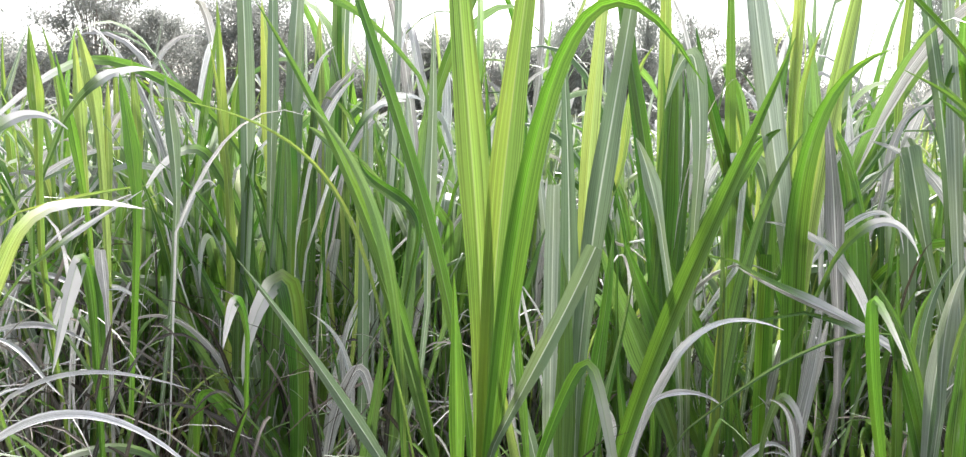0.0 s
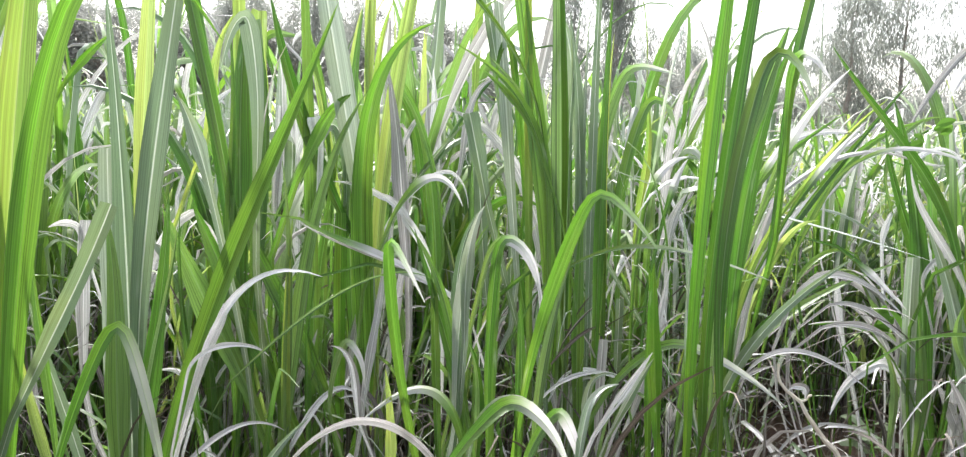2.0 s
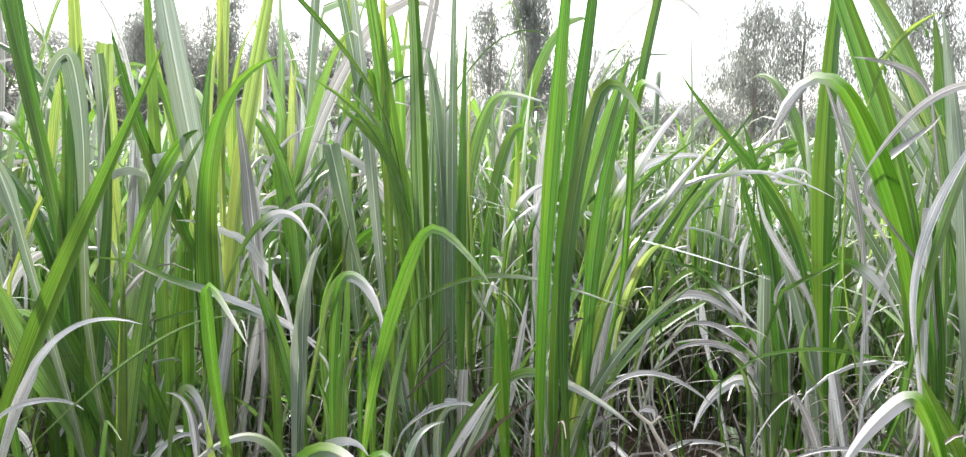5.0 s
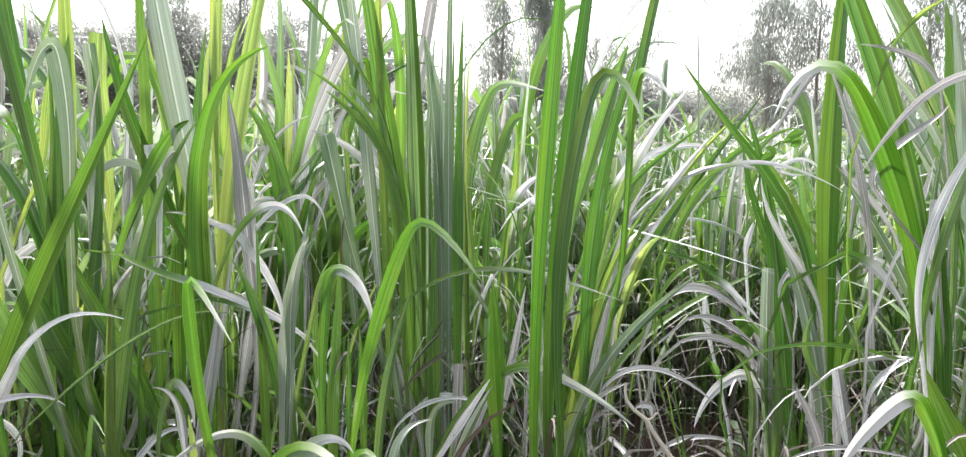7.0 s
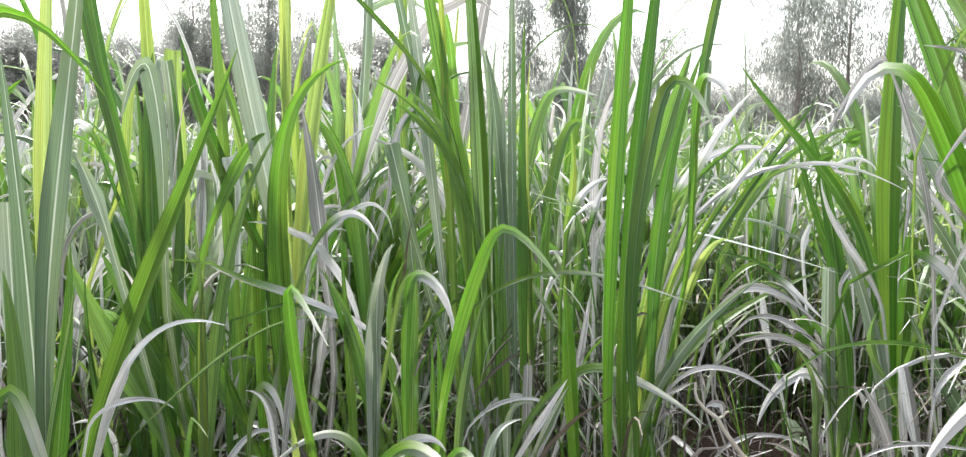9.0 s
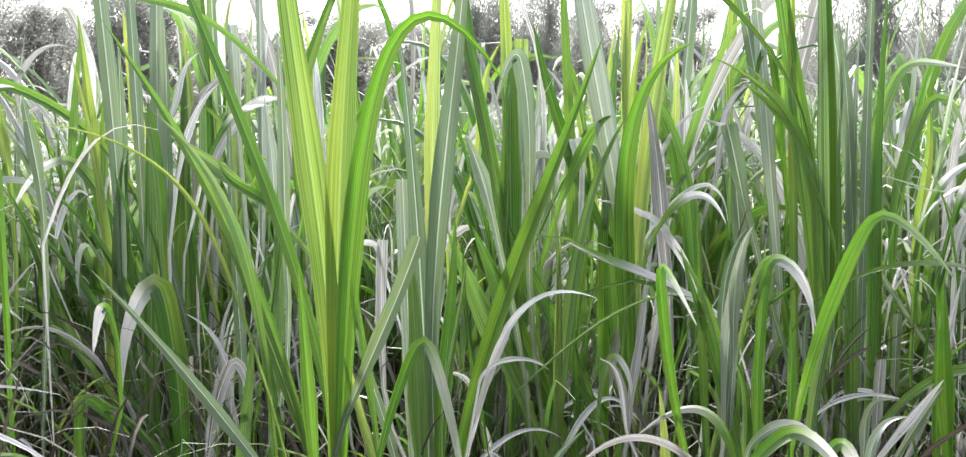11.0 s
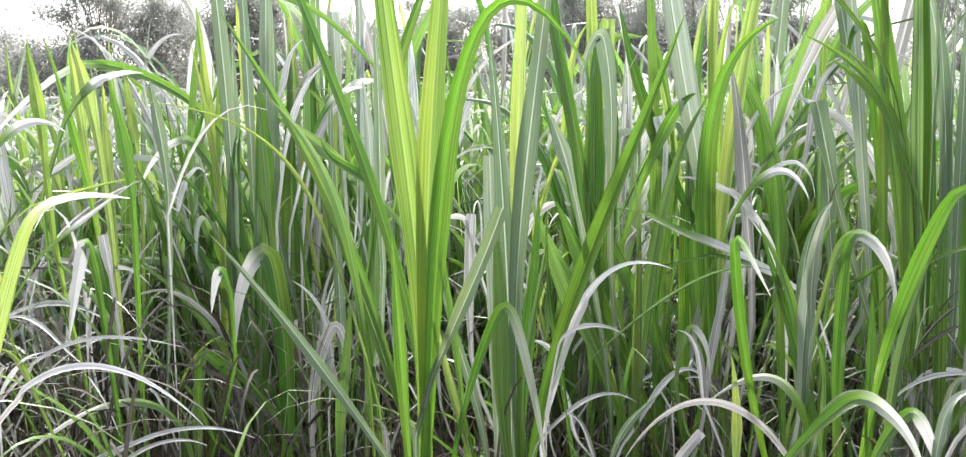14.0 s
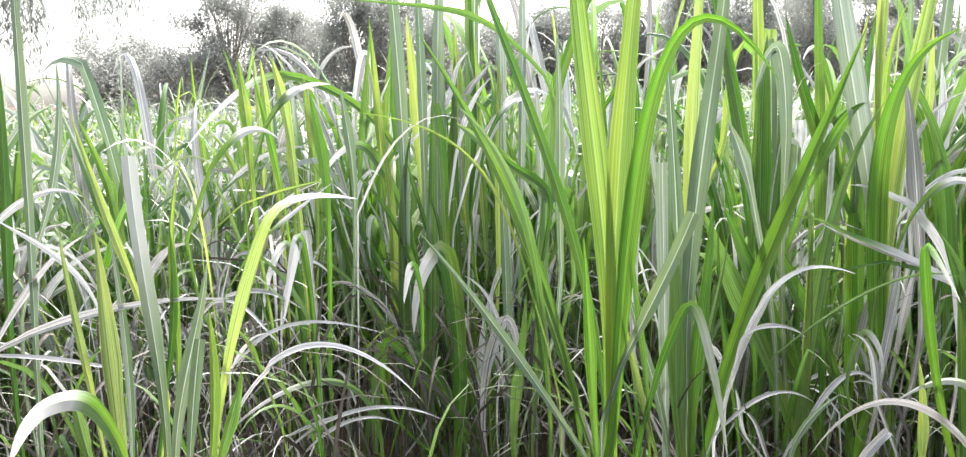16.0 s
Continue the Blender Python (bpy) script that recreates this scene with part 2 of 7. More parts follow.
def blade_object_mesh(name, verts, quads, uv, silvering, material, across=4):
    me = bpy.data.meshes.new(name)
    me.vertices.add(len(verts))
    me.vertices.foreach_set("co", np.ascontiguousarray(verts, dtype=np.float32).ravel())
    me.loops.add(quads.size)
    me.loops.foreach_set("vertex_index", np.ascontiguousarray(quads, dtype=np.int32).ravel())
    me.polygons.add(len(quads))
    me.polygons.foreach_set("loop_start", np.arange(0, quads.size, 4, dtype=np.int32))
    layer = me.uv_layers.new(name="UVMap")
    layer.data.foreach_set("uv", np.ascontiguousarray(uv[quads.ravel()], dtype=np.float32).ravel())
    att = me.attributes.new("silvered", "FLOAT", "POINT")
    att.data.foreach_set("value", np.ascontiguousarray(silvering, dtype=np.float32))
    me.polygons.foreach_set("use_smooth", np.ones(len(quads), dtype=bool))
    me.materials.append(material)
    me.update(calc_edges=True)
    me.validate()
    if across % 2 == 0:     # a crease along the midrib
        ends = np.empty(len(me.edges) * 2, dtype=np.int32)
        me.edges.foreach_get("vertices", ends)
        on_rib = (ends.reshape(-1, 2) % (across + 1) == across // 2).all(axis=1)
        me.attributes.new("sharp_edge", "BOOLEAN", "EDGE").data.foreach_set("value", on_rib)
    return me


def bezier(c, n):
    t = np.linspace(0, 1, n)[:, None]
    return (1 - t) ** 3 * c[0] + 3 * (1 - t) ** 2 * t * c[1] + 3 * (1 - t) * t ** 2 * c[2] + t ** 3 * c[3]


def clump(label, x, y):
    """A grass plant: an empty at its foot, to which blades are added."""
    ob = new("grass_clump", None)
    ob.location = (x, y, 0)
    bpy.context.view_layer.update()
    return tagged(ob, label, "grass", "tall fodder grass")


def half_bend(a, b, c, n):
    t = np.linspace(0, 1, n)[:, None]
    return (1 - t) ** 2 * a + 2 * (1 - t) * t * b + t ** 2 * c


def blade(plant, a, b, c, d, width, kind="g", turn=0.0, silvering=0.0, cut=False, crest=None):
    """One leaf of a plant: a sheath rises from the plant's foot to a, then the blade bends by b and c to its tip d.
    turn: degrees by which its face leans up; silvering: drying and sky sheen painted on its outer half; cut: the tip
    was bitten off;
    crest: where the blade has broken over and hangs down."""
    c4 = np.array((a, b, c, d), dtype=float)
    foot = np.array((plant.location.x, plant.location.y, -0.02))
    foot[:2] += (c4[0][:2] - foot[:2]) * 0.55
    n = 24
    body = bezier(c4, n)
    if crest is not None:
        top = np.array(crest, dtype=float)
        rise = np.linalg.norm(top - c4[0]) / (np.linalg.norm(top - c4[0]) + np.linalg.norm(c4[3] - top))
        k = int(min(max(round(n * rise), 5), n - 5))
        body = np.concatenate([half_bend(c4[0], c4[1], top, k + 1)[:-1], half_bend(top, c4[2], c4[3], n - k)])
        for _ in range(3):
            body[1:-1] = body[1:-1] * 0.5 + (body[:-2] + body[2:]) * 0.25
    start = unit(c4[1] - c4[0])
    span = max(0.05, c4[0][2] - foot[2])
    stem = bezier(np.array((foot, foot + np.array((0, 0, span * 0.5)), c4[0] - start * span * 0.35, c4[0])), 6)[:-1]
    pts = np.concatenate([stem, body])
    s = np.concatenate([np.linspace(-0.5, -0.05, 5), np.linspace(0, 1, n)])
    w = width * (0.22 + 0.78 * np.clip((s + 0.5) / 0.95, 0, 1) ** 1.9)
    if cut:
        w = w * np.where(s > 0.97, 0.9, 1.0)
    elif crest is not None:
        w = w * np.clip((1.0 - s) / 0.36, 0, 1) ** 0.65     # the hanging end stays broad
    else:
        w = w * np.clip((1.0 - s) / 0.55, 0, 1) ** 0.7
    rs = random.Random(int(abs(a[0] * 977 + d[1] * 3571 + d[2] * 131) * 100))
    w = w * (1 + 0.05 * np.sin(s * rs.uniform(9, 16) + rs.uniform(0, 6)))
    w = np.maximum(w, 0.0012)
    tang = unit(np.gradient(pts, axis=0))
    front = unit(OPEN_SIDE - pts)
    side = unit(np.cross(tang, front))
    nor = np.cross(side, tang)
    ang = np.radians(turn + rs.uniform(-14, 14) + 16 * (s - 0.4) * rs.uniform(-1, 1))[:, None]
    up = np.where(nor[:, 2:3] < 0, -1.0, 1.0)
    side = unit(side * np.cos(ang) + nor * np.sin(ang) * up)
    v, q, uv = ribbon(pts, w, side, rs.uniform(0.3, 0.8))
    fade = np.clip((s - 0.25) * 2.2, 0, 1)
    if crest is not None:
        fade = np.clip((s - rise) * 6 + 0.2, 0, 1)     # sky sheen and drying painted from the break outwards
    dry = np.repeat(fade * silvering, 5)
    me = blade_object_mesh("leaf", v, q, uv, dry, KIND[kind])
    ob = new("leaf", me)
    ob.parent = plant
    ob.matrix_parent_inverse = plant.matrix_world.inverted()
    return ob


# ---- the plants at the front of the stand, leaf by leaf ----
plant = clump("young tall grass plant with broad glowing yellow-green blades", 0.04, 1.03)
blade(plant, (0.015, 1.058, 0.630), (0.026, 1.135, 1.034), (-0.077, 1.206, 1.431), (-0.075, 1.283, 1.834), 0.059, "y")
blade(plant, (0.021, 1.058, 0.629), (0.020, 1.134, 1.030), (0.057, 1.211, 1.430), (0.106, 1.288, 1.830), 0.054, "y")
blade(plant, (0.012, 1.034, 0.501), (0.046, 1.019, 0.581), (0.031, 1.194, 1.831), (0.349, 1.074, 1.303), 0.041, "v")
blade(plant, (0.039, 1.033, 0.707), (0.087, 1.030, 0.819), (0.143, 1.025, 0.928), (0.184, 1.019, 1.043), 0.028, "w", cut=True)
blade(plant, (-0.013, 1.014, 0.511), (-0.027, 1.043, 0.667), (-0.031, 1.072, 0.821), (-0.041, 1.101, 0.977), 0.029, "v")
blade(plant, (0.099, 1.037, 0.611), (0.090, 1.061, 0.741), (0.065, 1.085, 0.869), (0.060, 1.109, 0.999), 0.016, "g")
blade(plant, (0.116, 1.018, 0.508), (0.086, 1.039, 0.626), (0.053, 1.060, 0.741), (0.036, 1.082, 0.862), 0.017, "y")
blade(plant, (0.146, 1.075, 0.478), (0.136, 1.101, 0.620), (0.074, 1.123, 0.747), (0.048, 1.148, 0.886), 0.021, "w")
blade(plant, (0.073, 0.998, 0.518), (0.106, 1.035, 0.707), (0.241, 1.037, 0.695), (0.262, 1.004, 0.514), 0.021, "v", crest=(0.189, 1.068, 0.865), silvering=0.8)
plant = clump("tall grass plant with waxy grey-green blades and pale midribs", 0.20, 1.30)
blade(plant, (0.161, 1.344, 0.340), (0.165, 1.393, 0.596), (0.156, 1.440, 0.847), (0.154, 1.488, 1.102), 0.032, "w", cut=True)
blade(plant, (0.195, 1.299, 0.363), (0.198, 1.366, 0.720), (0.188, 1.432, 1.068), (0.157, 1.497, 1.421), 0.047, "w")
blade(plant, (0.220, 1.370, 0.626), (0.198, 1.450, 1.057), (0.248, 1.530, 1.472), (0.268, 1.612, 1.901), 0.035, "y")
blade(plant, (0.210, 1.309, 0.522), (0.190, 1.392, 0.966), (0.309, 1.477, 1.396), (0.333, 1.562, 1.841), 0.050, "w")
blade(plant, (0.190, 1.206, 0.411), (0.160, 1.241, 0.603), (0.187, 1.279, 0.797), (0.159, 1.314, 0.991), 0.045, "g")
blade(plant, (0.215, 1.253, 0.386), (0.212, 1.293, 0.602), (0.262, 1.334, 0.808), (0.269, 1.375, 1.024), 0.037, "g")
plant = clump("grass plant with long leaning bright green blades", 0.34, 1.30)
blade(plant, (0.234, 1.161, 0.434), (0.293, 1.229, 0.785), (0.465, 1.292, 1.091), (0.595, 1.358, 1.416), 0.041, "v")
blade(plant, (0.221, 1.116, 0.575), (0.217, 1.142, 0.715), (0.265, 1.168, 0.844), (0.281, 1.194, 0.981), 0.013, "g")
blade(plant, (0.421, 1.542, 0.803), (0.400, 1.611, 1.173), (0.275, 1.673, 1.521), (0.266, 1.743, 1.893), 0.034, "g")
blade(plant, (0.428, 1.591, 0.791), (0.428, 1.631, 1.004), (0.427, 1.671, 1.217), (0.449, 1.712, 1.431), 0.059, "g")
blade(plant, (0.401, 1.499, 0.579), (0.369, 1.549, 0.849), (0.431, 1.601, 1.113), (0.406, 1.651, 1.380), 0.022, "g")
blade(plant, (0.278, 1.188, 0.572), (0.308, 1.162, 0.684), (0.344, 1.171, 0.965), (0.524, 1.105, 0.899), 0.020, "d", turn=35)
blade(plant, (0.293, 1.089, 0.744), (0.309, 1.099, 0.795), (0.400, 1.102, 0.794), (0.429, 1.096, 0.760), 0.011, "d", turn=30)
blade(plant, (0.343, 1.303, 0.360), (0.329, 1.341, 0.562), (0.275, 1.378, 0.768), (0.290, 1.417, 0.973), 0.016, "g")
blade(plant, (0.463, 1.585, 0.214), (0.400, 1.658, 0.609), (0.548, 1.735, 0.993), (0.492, 1.807, 1.387), 0.033, "g")
plant = clump("grass plant with narrow blades that lean across its neighbours", -0.13, 1.29)
blade(plant, (0.012, 1.160, 0.469), (-0.008, 1.249, 0.945), (-0.227, 1.320, 1.356), (-0.379, 1.398, 1.799), 0.028, "g")
blade(plant, (-0.069, 1.320, 0.520), (-0.146, 1.382, 0.865), (-0.292, 1.436, 1.175), (-0.492, 1.484, 1.466), 0.030, "g")
blade(plant, (-0.141, 1.292, 0.658), (-0.160, 1.332, 0.873), (-0.194, 1.378, 1.119), (-0.374, 1.400, 1.267), 0.026, "g", silvering=0.3)
blade(plant, (-0.132, 1.245, 0.674), (-0.239, 1.305, 1.011), (-0.250, 1.345, 1.223), (-0.652, 1.337, 1.256), 0.010, "y", turn=20)
blade(plant, (-0.024, 1.010, 0.488), (-0.140, 1.039, 0.661), (-0.264, 1.067, 0.833), (-0.404, 1.091, 0.987), 0.023, "w")
blade(plant, (-0.210, 1.566, 0.229), (-0.188, 1.637, 0.602), (-0.166, 1.705, 0.960), (-0.148, 1.776, 1.332), 0.040, "g")
blade(plant, (-0.302, 1.656, 0.184), (-0.265, 1.731, 0.576), (-0.334, 1.805, 0.982), (-0.309, 1.880, 1.374), 0.030, "w")
blade(plant, (-0.142, 1.382, 0.323), (-0.117, 1.423, 0.536), (-0.223, 1.458, 0.741), (-0.163, 1.500, 0.952), 0.020, "g")
blade(plant, (-0.019, 1.293, 0.368), (-0.100, 1.333, 0.596), (-0.159, 1.374, 0.825), (-0.264, 1.412, 1.045), 0.028, "g")
plant = clump("dense clump of dark green grass with bent silvery blade ends", -0.67, 2.00)
blade(plant, (-0.677, 2.145, 0.681), (-0.723, 2.192, 0.940), (-1.021, 2.212, 1.100), (-1.059, 2.183, 0.954), 0.034, "g", crest=(-0.888, 2.223, 1.133), silvering=1.1)
blade(plant, (-0.693, 2.365, 0.773), (-0.769, 2.399, 1.306), (-1.467, 2.269, 1.297), (-1.582, 2.196, 1.113), 0.032, "g", crest=(-1.280, 2.328, 1.404), silvering=1.0)
blade(plant, (-1.049, 2.620, 1.109), (-1.056, 2.658, 1.309), (-0.953, 2.669, 1.350), (-0.976, 2.638, 1.192), 0.038, "d", crest=(-1.003, 2.696, 1.500))
blade(plant, (-0.942, 2.413, 1.073), (-1.058, 2.464, 1.360), (-1.224, 2.488, 1.515), (-1.401, 2.417, 1.174), 0.025, "d", turn=30)
blade(plant, (-0.429, 1.559, 0.234), (-0.405, 1.621, 0.557), (-0.578, 1.651, 0.748), (-0.565, 1.619, 0.576), 0.056, "g", crest=(-0.476, 1.677, 0.865), silvering=1.2)
blade(plant, (-0.552, 1.741, 0.142), (-0.563, 1.814, 0.531), (-0.551, 1.888, 0.920), (-0.555, 1.962, 1.309), 0.048, "g")
blade(plant, (-0.663, 1.831, 0.096), (-0.643, 1.898, 0.450), (-0.721, 1.962, 0.802), (-0.655, 2.031, 1.156), 0.041, "g")
blade(plant, (-0.589, 1.980, 0.336), (-0.585, 2.057, 0.742), (-0.550, 2.135, 1.148), (-0.568, 2.211, 1.555), 0.039, "w")
blade(plant, (-0.559, 2.020, -0.001), (-0.523, 2.111, 0.475), (-0.551, 2.201, 0.958), (-0.539, 2.292, 1.438), 0.054, "g")
blade(plant, (-0.787, 2.117, 0.285), (-0.756, 2.153, 0.472), (-0.848, 2.176, 0.610), (-0.833, 2.162, 0.534), 0.023, "d", crest=(-0.796, 2.187, 0.655))
blade(plant, (-0.710, 1.638, 0.160), (-0.717, 1.660, 0.281), (-0.713, 1.683, 0.400), (-0.698, 1.706, 0.520), 0.030, "g", cut=True)
blade(plant, (-0.393, 1.653, 0.186), (-0.435, 1.671, 0.288), (-0.575, 1.702, 0.478), (-0.684, 1.707, 0.523), 0.025, "g")
blade(plant, (-0.811, 1.919, 0.052), (-0.679, 2.008, 0.498), (-0.734, 2.099, 0.992), (-0.839, 2.180, 1.439), 0.034, "y")
blade(plant, (-0.536, 2.188, 0.349), (-0.483, 2.302, 0.942), (-0.481, 2.413, 1.530), (-0.551, 2.522, 2.120), 0.046, "g")
plant = clump("grass plant with withered mauve-grey leaves", -0.32, 1.63)
blade(plant, (-0.502, 2.203, 0.153), (-0.509, 2.246, 0.381), (-0.512, 2.288, 0.606), (-0.484, 2.332, 0.833), 0.033, "d", cut=True)
blade(plant, (-0.454, 1.837, 0.092), (-0.390, 1.876, 0.287), (-0.435, 1.943, 0.652), (-0.273, 1.974, 0.785), 0.029, "d")
blade(plant, (-0.345, 1.529, 0.327), (-0.358, 1.564, 0.519), (-0.233, 1.580, 0.582), (-0.241, 1.563, 0.492), 0.032, "d", crest=(-0.276, 1.593, 0.658))
blade(plant, (-0.302, 1.609, 0.476), (-0.289, 1.627, 0.571), (-0.311, 1.652, 0.706), (-0.411, 1.658, 0.753), 0.016, "d")
blade(plant, (-0.302, 1.656, 0.184), (-0.244, 1.697, 0.391), (-0.437, 1.731, 0.606), (-0.291, 1.772, 0.798), 0.023, "d")
blade(plant, (-0.237, 1.379, 0.325), (-0.245, 1.406, 0.469), (-0.207, 1.433, 0.607), (-0.206, 1.460, 0.750), 0.033, "g")
plant = clump("low spreading grass plant with long silver arching blades", -0.90, 1.44)
blade(plant, (-0.896, 1.017, 0.516), (-0.844, 1.027, 0.807), (-0.624, 1.023, 1.106), (-0.517, 1.003, 1.077), 0.028, "y", crest=(-0.720, 1.028, 1.061), silvering=1.2)
blade(plant, (-0.767, 0.825, 0.613), (-0.683, 0.870, 0.833), (-0.505, 0.877, 0.842), (-0.353, 0.853, 0.686), 0.020, "d", turn=40)
blade(plant, (-0.601, 1.354, 0.258), (-0.587, 1.426, 0.638), (-0.912, 1.394, 0.525), (-1.080, 1.352, 0.331), 0.021, "g", turn=30, silvering=1.0)
blade(plant, (-0.835, 1.264, 0.359), (-0.734, 1.288, 0.467), (-0.557, 1.303, 0.516), (-0.418, 1.296, 0.454), 0.014, "d", turn=40)
blade(plant, (-0.790, 1.264, 0.351), (-0.735, 1.278, 0.418), (-0.622, 1.294, 0.484), (-0.532, 1.289, 0.439), 0.014, "d", turn=40)
blade(plant, (-0.850, 1.269, 0.389), (-0.768, 1.280, 0.432), (-0.677, 1.287, 0.454), (-0.591, 1.296, 0.485), 0.016, "d", turn=40)
blade(plant, (-0.993, 1.193, 0.553), (-0.876, 1.231, 0.730), (-0.744, 1.240, 0.756), (-0.544, 1.237, 0.703), 0.017, "d", turn=40)
blade(plant, (-1.235, 1.611, 0.651), (-1.116, 1.628, 0.719), (-1.021, 1.632, 0.721), (-0.912, 1.621, 0.647), 0.021, "d", turn=40)
blade(plant, (-1.162, 1.519, 0.687), (-1.054, 1.532, 0.737), (-1.006, 1.510, 0.614), (-0.935, 1.504, 0.572), 0.014, "d", turn=30)
blade(plant, (-0.569, 1.759, 0.240), (-0.542, 1.798, 0.441), (-0.821, 1.875, 0.894), (-1.022, 1.808, 0.578), 0.021, "d", turn=30)
blade(plant, (-0.948, 1.672, 0.381), (-0.939, 1.718, 0.625), (-1.099, 1.735, 0.742), (-1.089, 1.702, 0.564), 0.030, "g", silvering=1.3, crest=(-1.004, 1.760, 0.859))
blade(plant, (-1.323, 2.357, 0.300), (-1.324, 2.385, 0.450), (-1.329, 2.413, 0.600), (-1.339, 2.441, 0.751), 0.035, "d", cut=True)
blade(plant, (-0.836, 1.594, 0.487), (-0.889, 1.620, 0.638), (-0.991, 1.651, 0.819), (-1.162, 1.654, 0.864), 0.015, "g", turn=20)
blade(plant, (-1.390, 2.011, 0.638), (-1.328, 2.050, 0.836), (-1.155, 2.030, 0.696), (-1.070, 2.016, 0.611), 0.021, "d", turn=20)
blade(plant, (-0.900, 1.107, 0.618), (-0.895, 1.117, 0.671), (-0.854, 1.129, 0.729), (-0.796, 1.132, 0.732), 0.013, "d", turn=30)
blade(plant, (-0.812, 1.111, 0.624), (-0.834, 1.119, 0.668), (-0.846, 1.131, 0.734), (-0.904, 1.131, 0.745), 0.014, "y")
blade(plant, (-1.347, 2.028, 0.719), (-1.280, 2.056, 0.857), (-1.144, 2.078, 0.947), (-1.001, 2.091, 0.995), 0.018, "d", turn=20)
blade(plant, (-1.508, 2.247, 0.831), (-1.482, 2.285, 1.025), (-1.263, 2.314, 1.141), (-1.080, 2.311, 1.095), 0.022, "d", turn=20)
plant = clump("broad-bladed green grass plant with a bent-over tip", 0.70, 1.58)
blade(plant, (0.704, 1.512, 0.432), (0.761, 1.513, 0.624), (0.572, 1.542, 1.325), (0.863, 1.520, 1.418), 0.056, "v")
blade(plant, (0.753, 1.576, 0.547), (0.745, 1.664, 1.013), (0.866, 1.752, 1.461), (0.971, 1.841, 1.911), 0.046, "y")
blade(plant, (0.828, 1.554, 0.794), (0.815, 1.586, 0.965), (0.815, 1.619, 1.140), (0.787, 1.650, 1.311), 0.042, "d")
blade(plant, (0.736, 1.606, 0.817), (0.703, 1.673, 1.178), (0.616, 1.738, 1.537), (0.605, 1.807, 1.901), 0.066, "w")
blade(plant, (0.722, 1.652, 0.521), (0.708, 1.712, 0.844), (0.708, 1.773, 1.165), (0.765, 1.835, 1.484), 0.044, "g")
blade(plant, (0.647, 1.476, 0.308), (0.653, 1.518, 0.525), (0.656, 1.557, 0.734), (0.665, 1.598, 0.951), 0.029, "v", cut=True)
blade(plant, (0.621, 1.590, 0.211), (0.609, 1.696, 0.775), (0.619, 1.799, 1.320), (0.596, 1.904, 1.883), 0.036, "g")
blade(plant, (0.728, 1.717, 0.865), (0.624, 1.750, 1.061), (0.558, 1.788, 1.274), (0.520, 1.828, 1.489), 0.040, "g")
blade(plant, (0.471, 1.353, 0.333), (0.538, 1.410, 0.623), (0.528, 1.480, 0.994), (0.704, 1.533, 1.246), 0.035, "g")
blade(plant, (0.495, 1.307, 0.356), (0.491, 1.354, 0.602), (0.529, 1.400, 0.843), (0.499, 1.446, 1.087), 0.019, "g")
blade(plant, (0.617, 1.730, 0.418), (0.622, 1.782, 0.690), (0.701, 1.835, 0.957), (0.722, 1.886, 1.225), 0.025, "g")
plant = clump("grass plant with grey arched blades and split dry tips", 0.99, 1.75)
blade(plant, (1.484, 1.855, 0.280), (1.431, 1.905, 0.552), (1.451, 2.020, 1.161), (1.069, 2.020, 1.223), 0.056, "d", turn=15)
blade(plant, (1.193, 1.892, 0.632), (1.177, 1.926, 0.817), (1.190, 1.962, 1.004), (1.155, 1.995, 1.186), 0.042, "w")
blade(plant, (0.816, 1.726, 0.898), (0.864, 1.742, 0.975), (1.043, 1.782, 1.155), (1.058, 1.742, 0.944), 0.017, "d", turn=20)
blade(plant, (0.887, 1.501, 0.772), (0.873, 1.525, 0.901), (0.772, 1.547, 1.037), (0.631, 1.542, 1.034), 0.027, "d", turn=25)
blade(plant, (0.939, 1.388, 0.706), (0.863, 1.415, 0.864), (0.666, 1.410, 0.870), (0.532, 1.422, 0.956), 0.021, "d", turn=35)
blade(plant, (1.142, 2.061, 0.998), (1.180, 2.076, 1.069), (1.162, 2.128, 1.351), (1.326, 2.130, 1.330), 0.026, "d", turn=20)
blade(plant, (0.987, 1.755, 0.482), (0.988, 1.797, 0.707), (1.022, 1.874, 1.110), (0.897, 1.907, 1.302), 0.042, "g")
blade(plant, (1.096, 2.144, 0.908), (1.104, 2.173, 1.057), (1.106, 2.201, 1.206), (1.103, 2.229, 1.355), 0.039, "d")
blade(plant, (0.705, 1.454, 0.557), (0.726, 1.480, 0.688), (0.752, 1.505, 0.817), (0.776, 1.530, 0.947), 0.018, "d", turn=25)
plant = clump("bright green grass plant with bent narrow blades", 0.66, 1.10)
blade(plant, (0.678, 0.928, 0.527), (0.617, 0.972, 0.769), (0.653, 1.005, 0.939), (0.684, 0.993, 0.870), 0.020, "v", crest=(0.616, 1.016, 1.003), silvering=0.9)
blade(plant, (0.362, 1.068, 0.730), (0.432, 1.058, 0.798), (0.601, 1.048, 0.968), (0.706, 1.011, 0.906), 0.007, "g", turn=20)
blade(plant, (0.825, 1.155, 0.406), (0.847, 1.181, 0.539), (0.786, 1.248, 0.905), (0.904, 1.270, 1.006), 0.030, "w")
blade(plant, (0.776, 1.125, 0.421), (0.771, 1.164, 0.628), (0.777, 1.202, 0.828), (0.773, 1.241, 1.033), 0.020, "g")
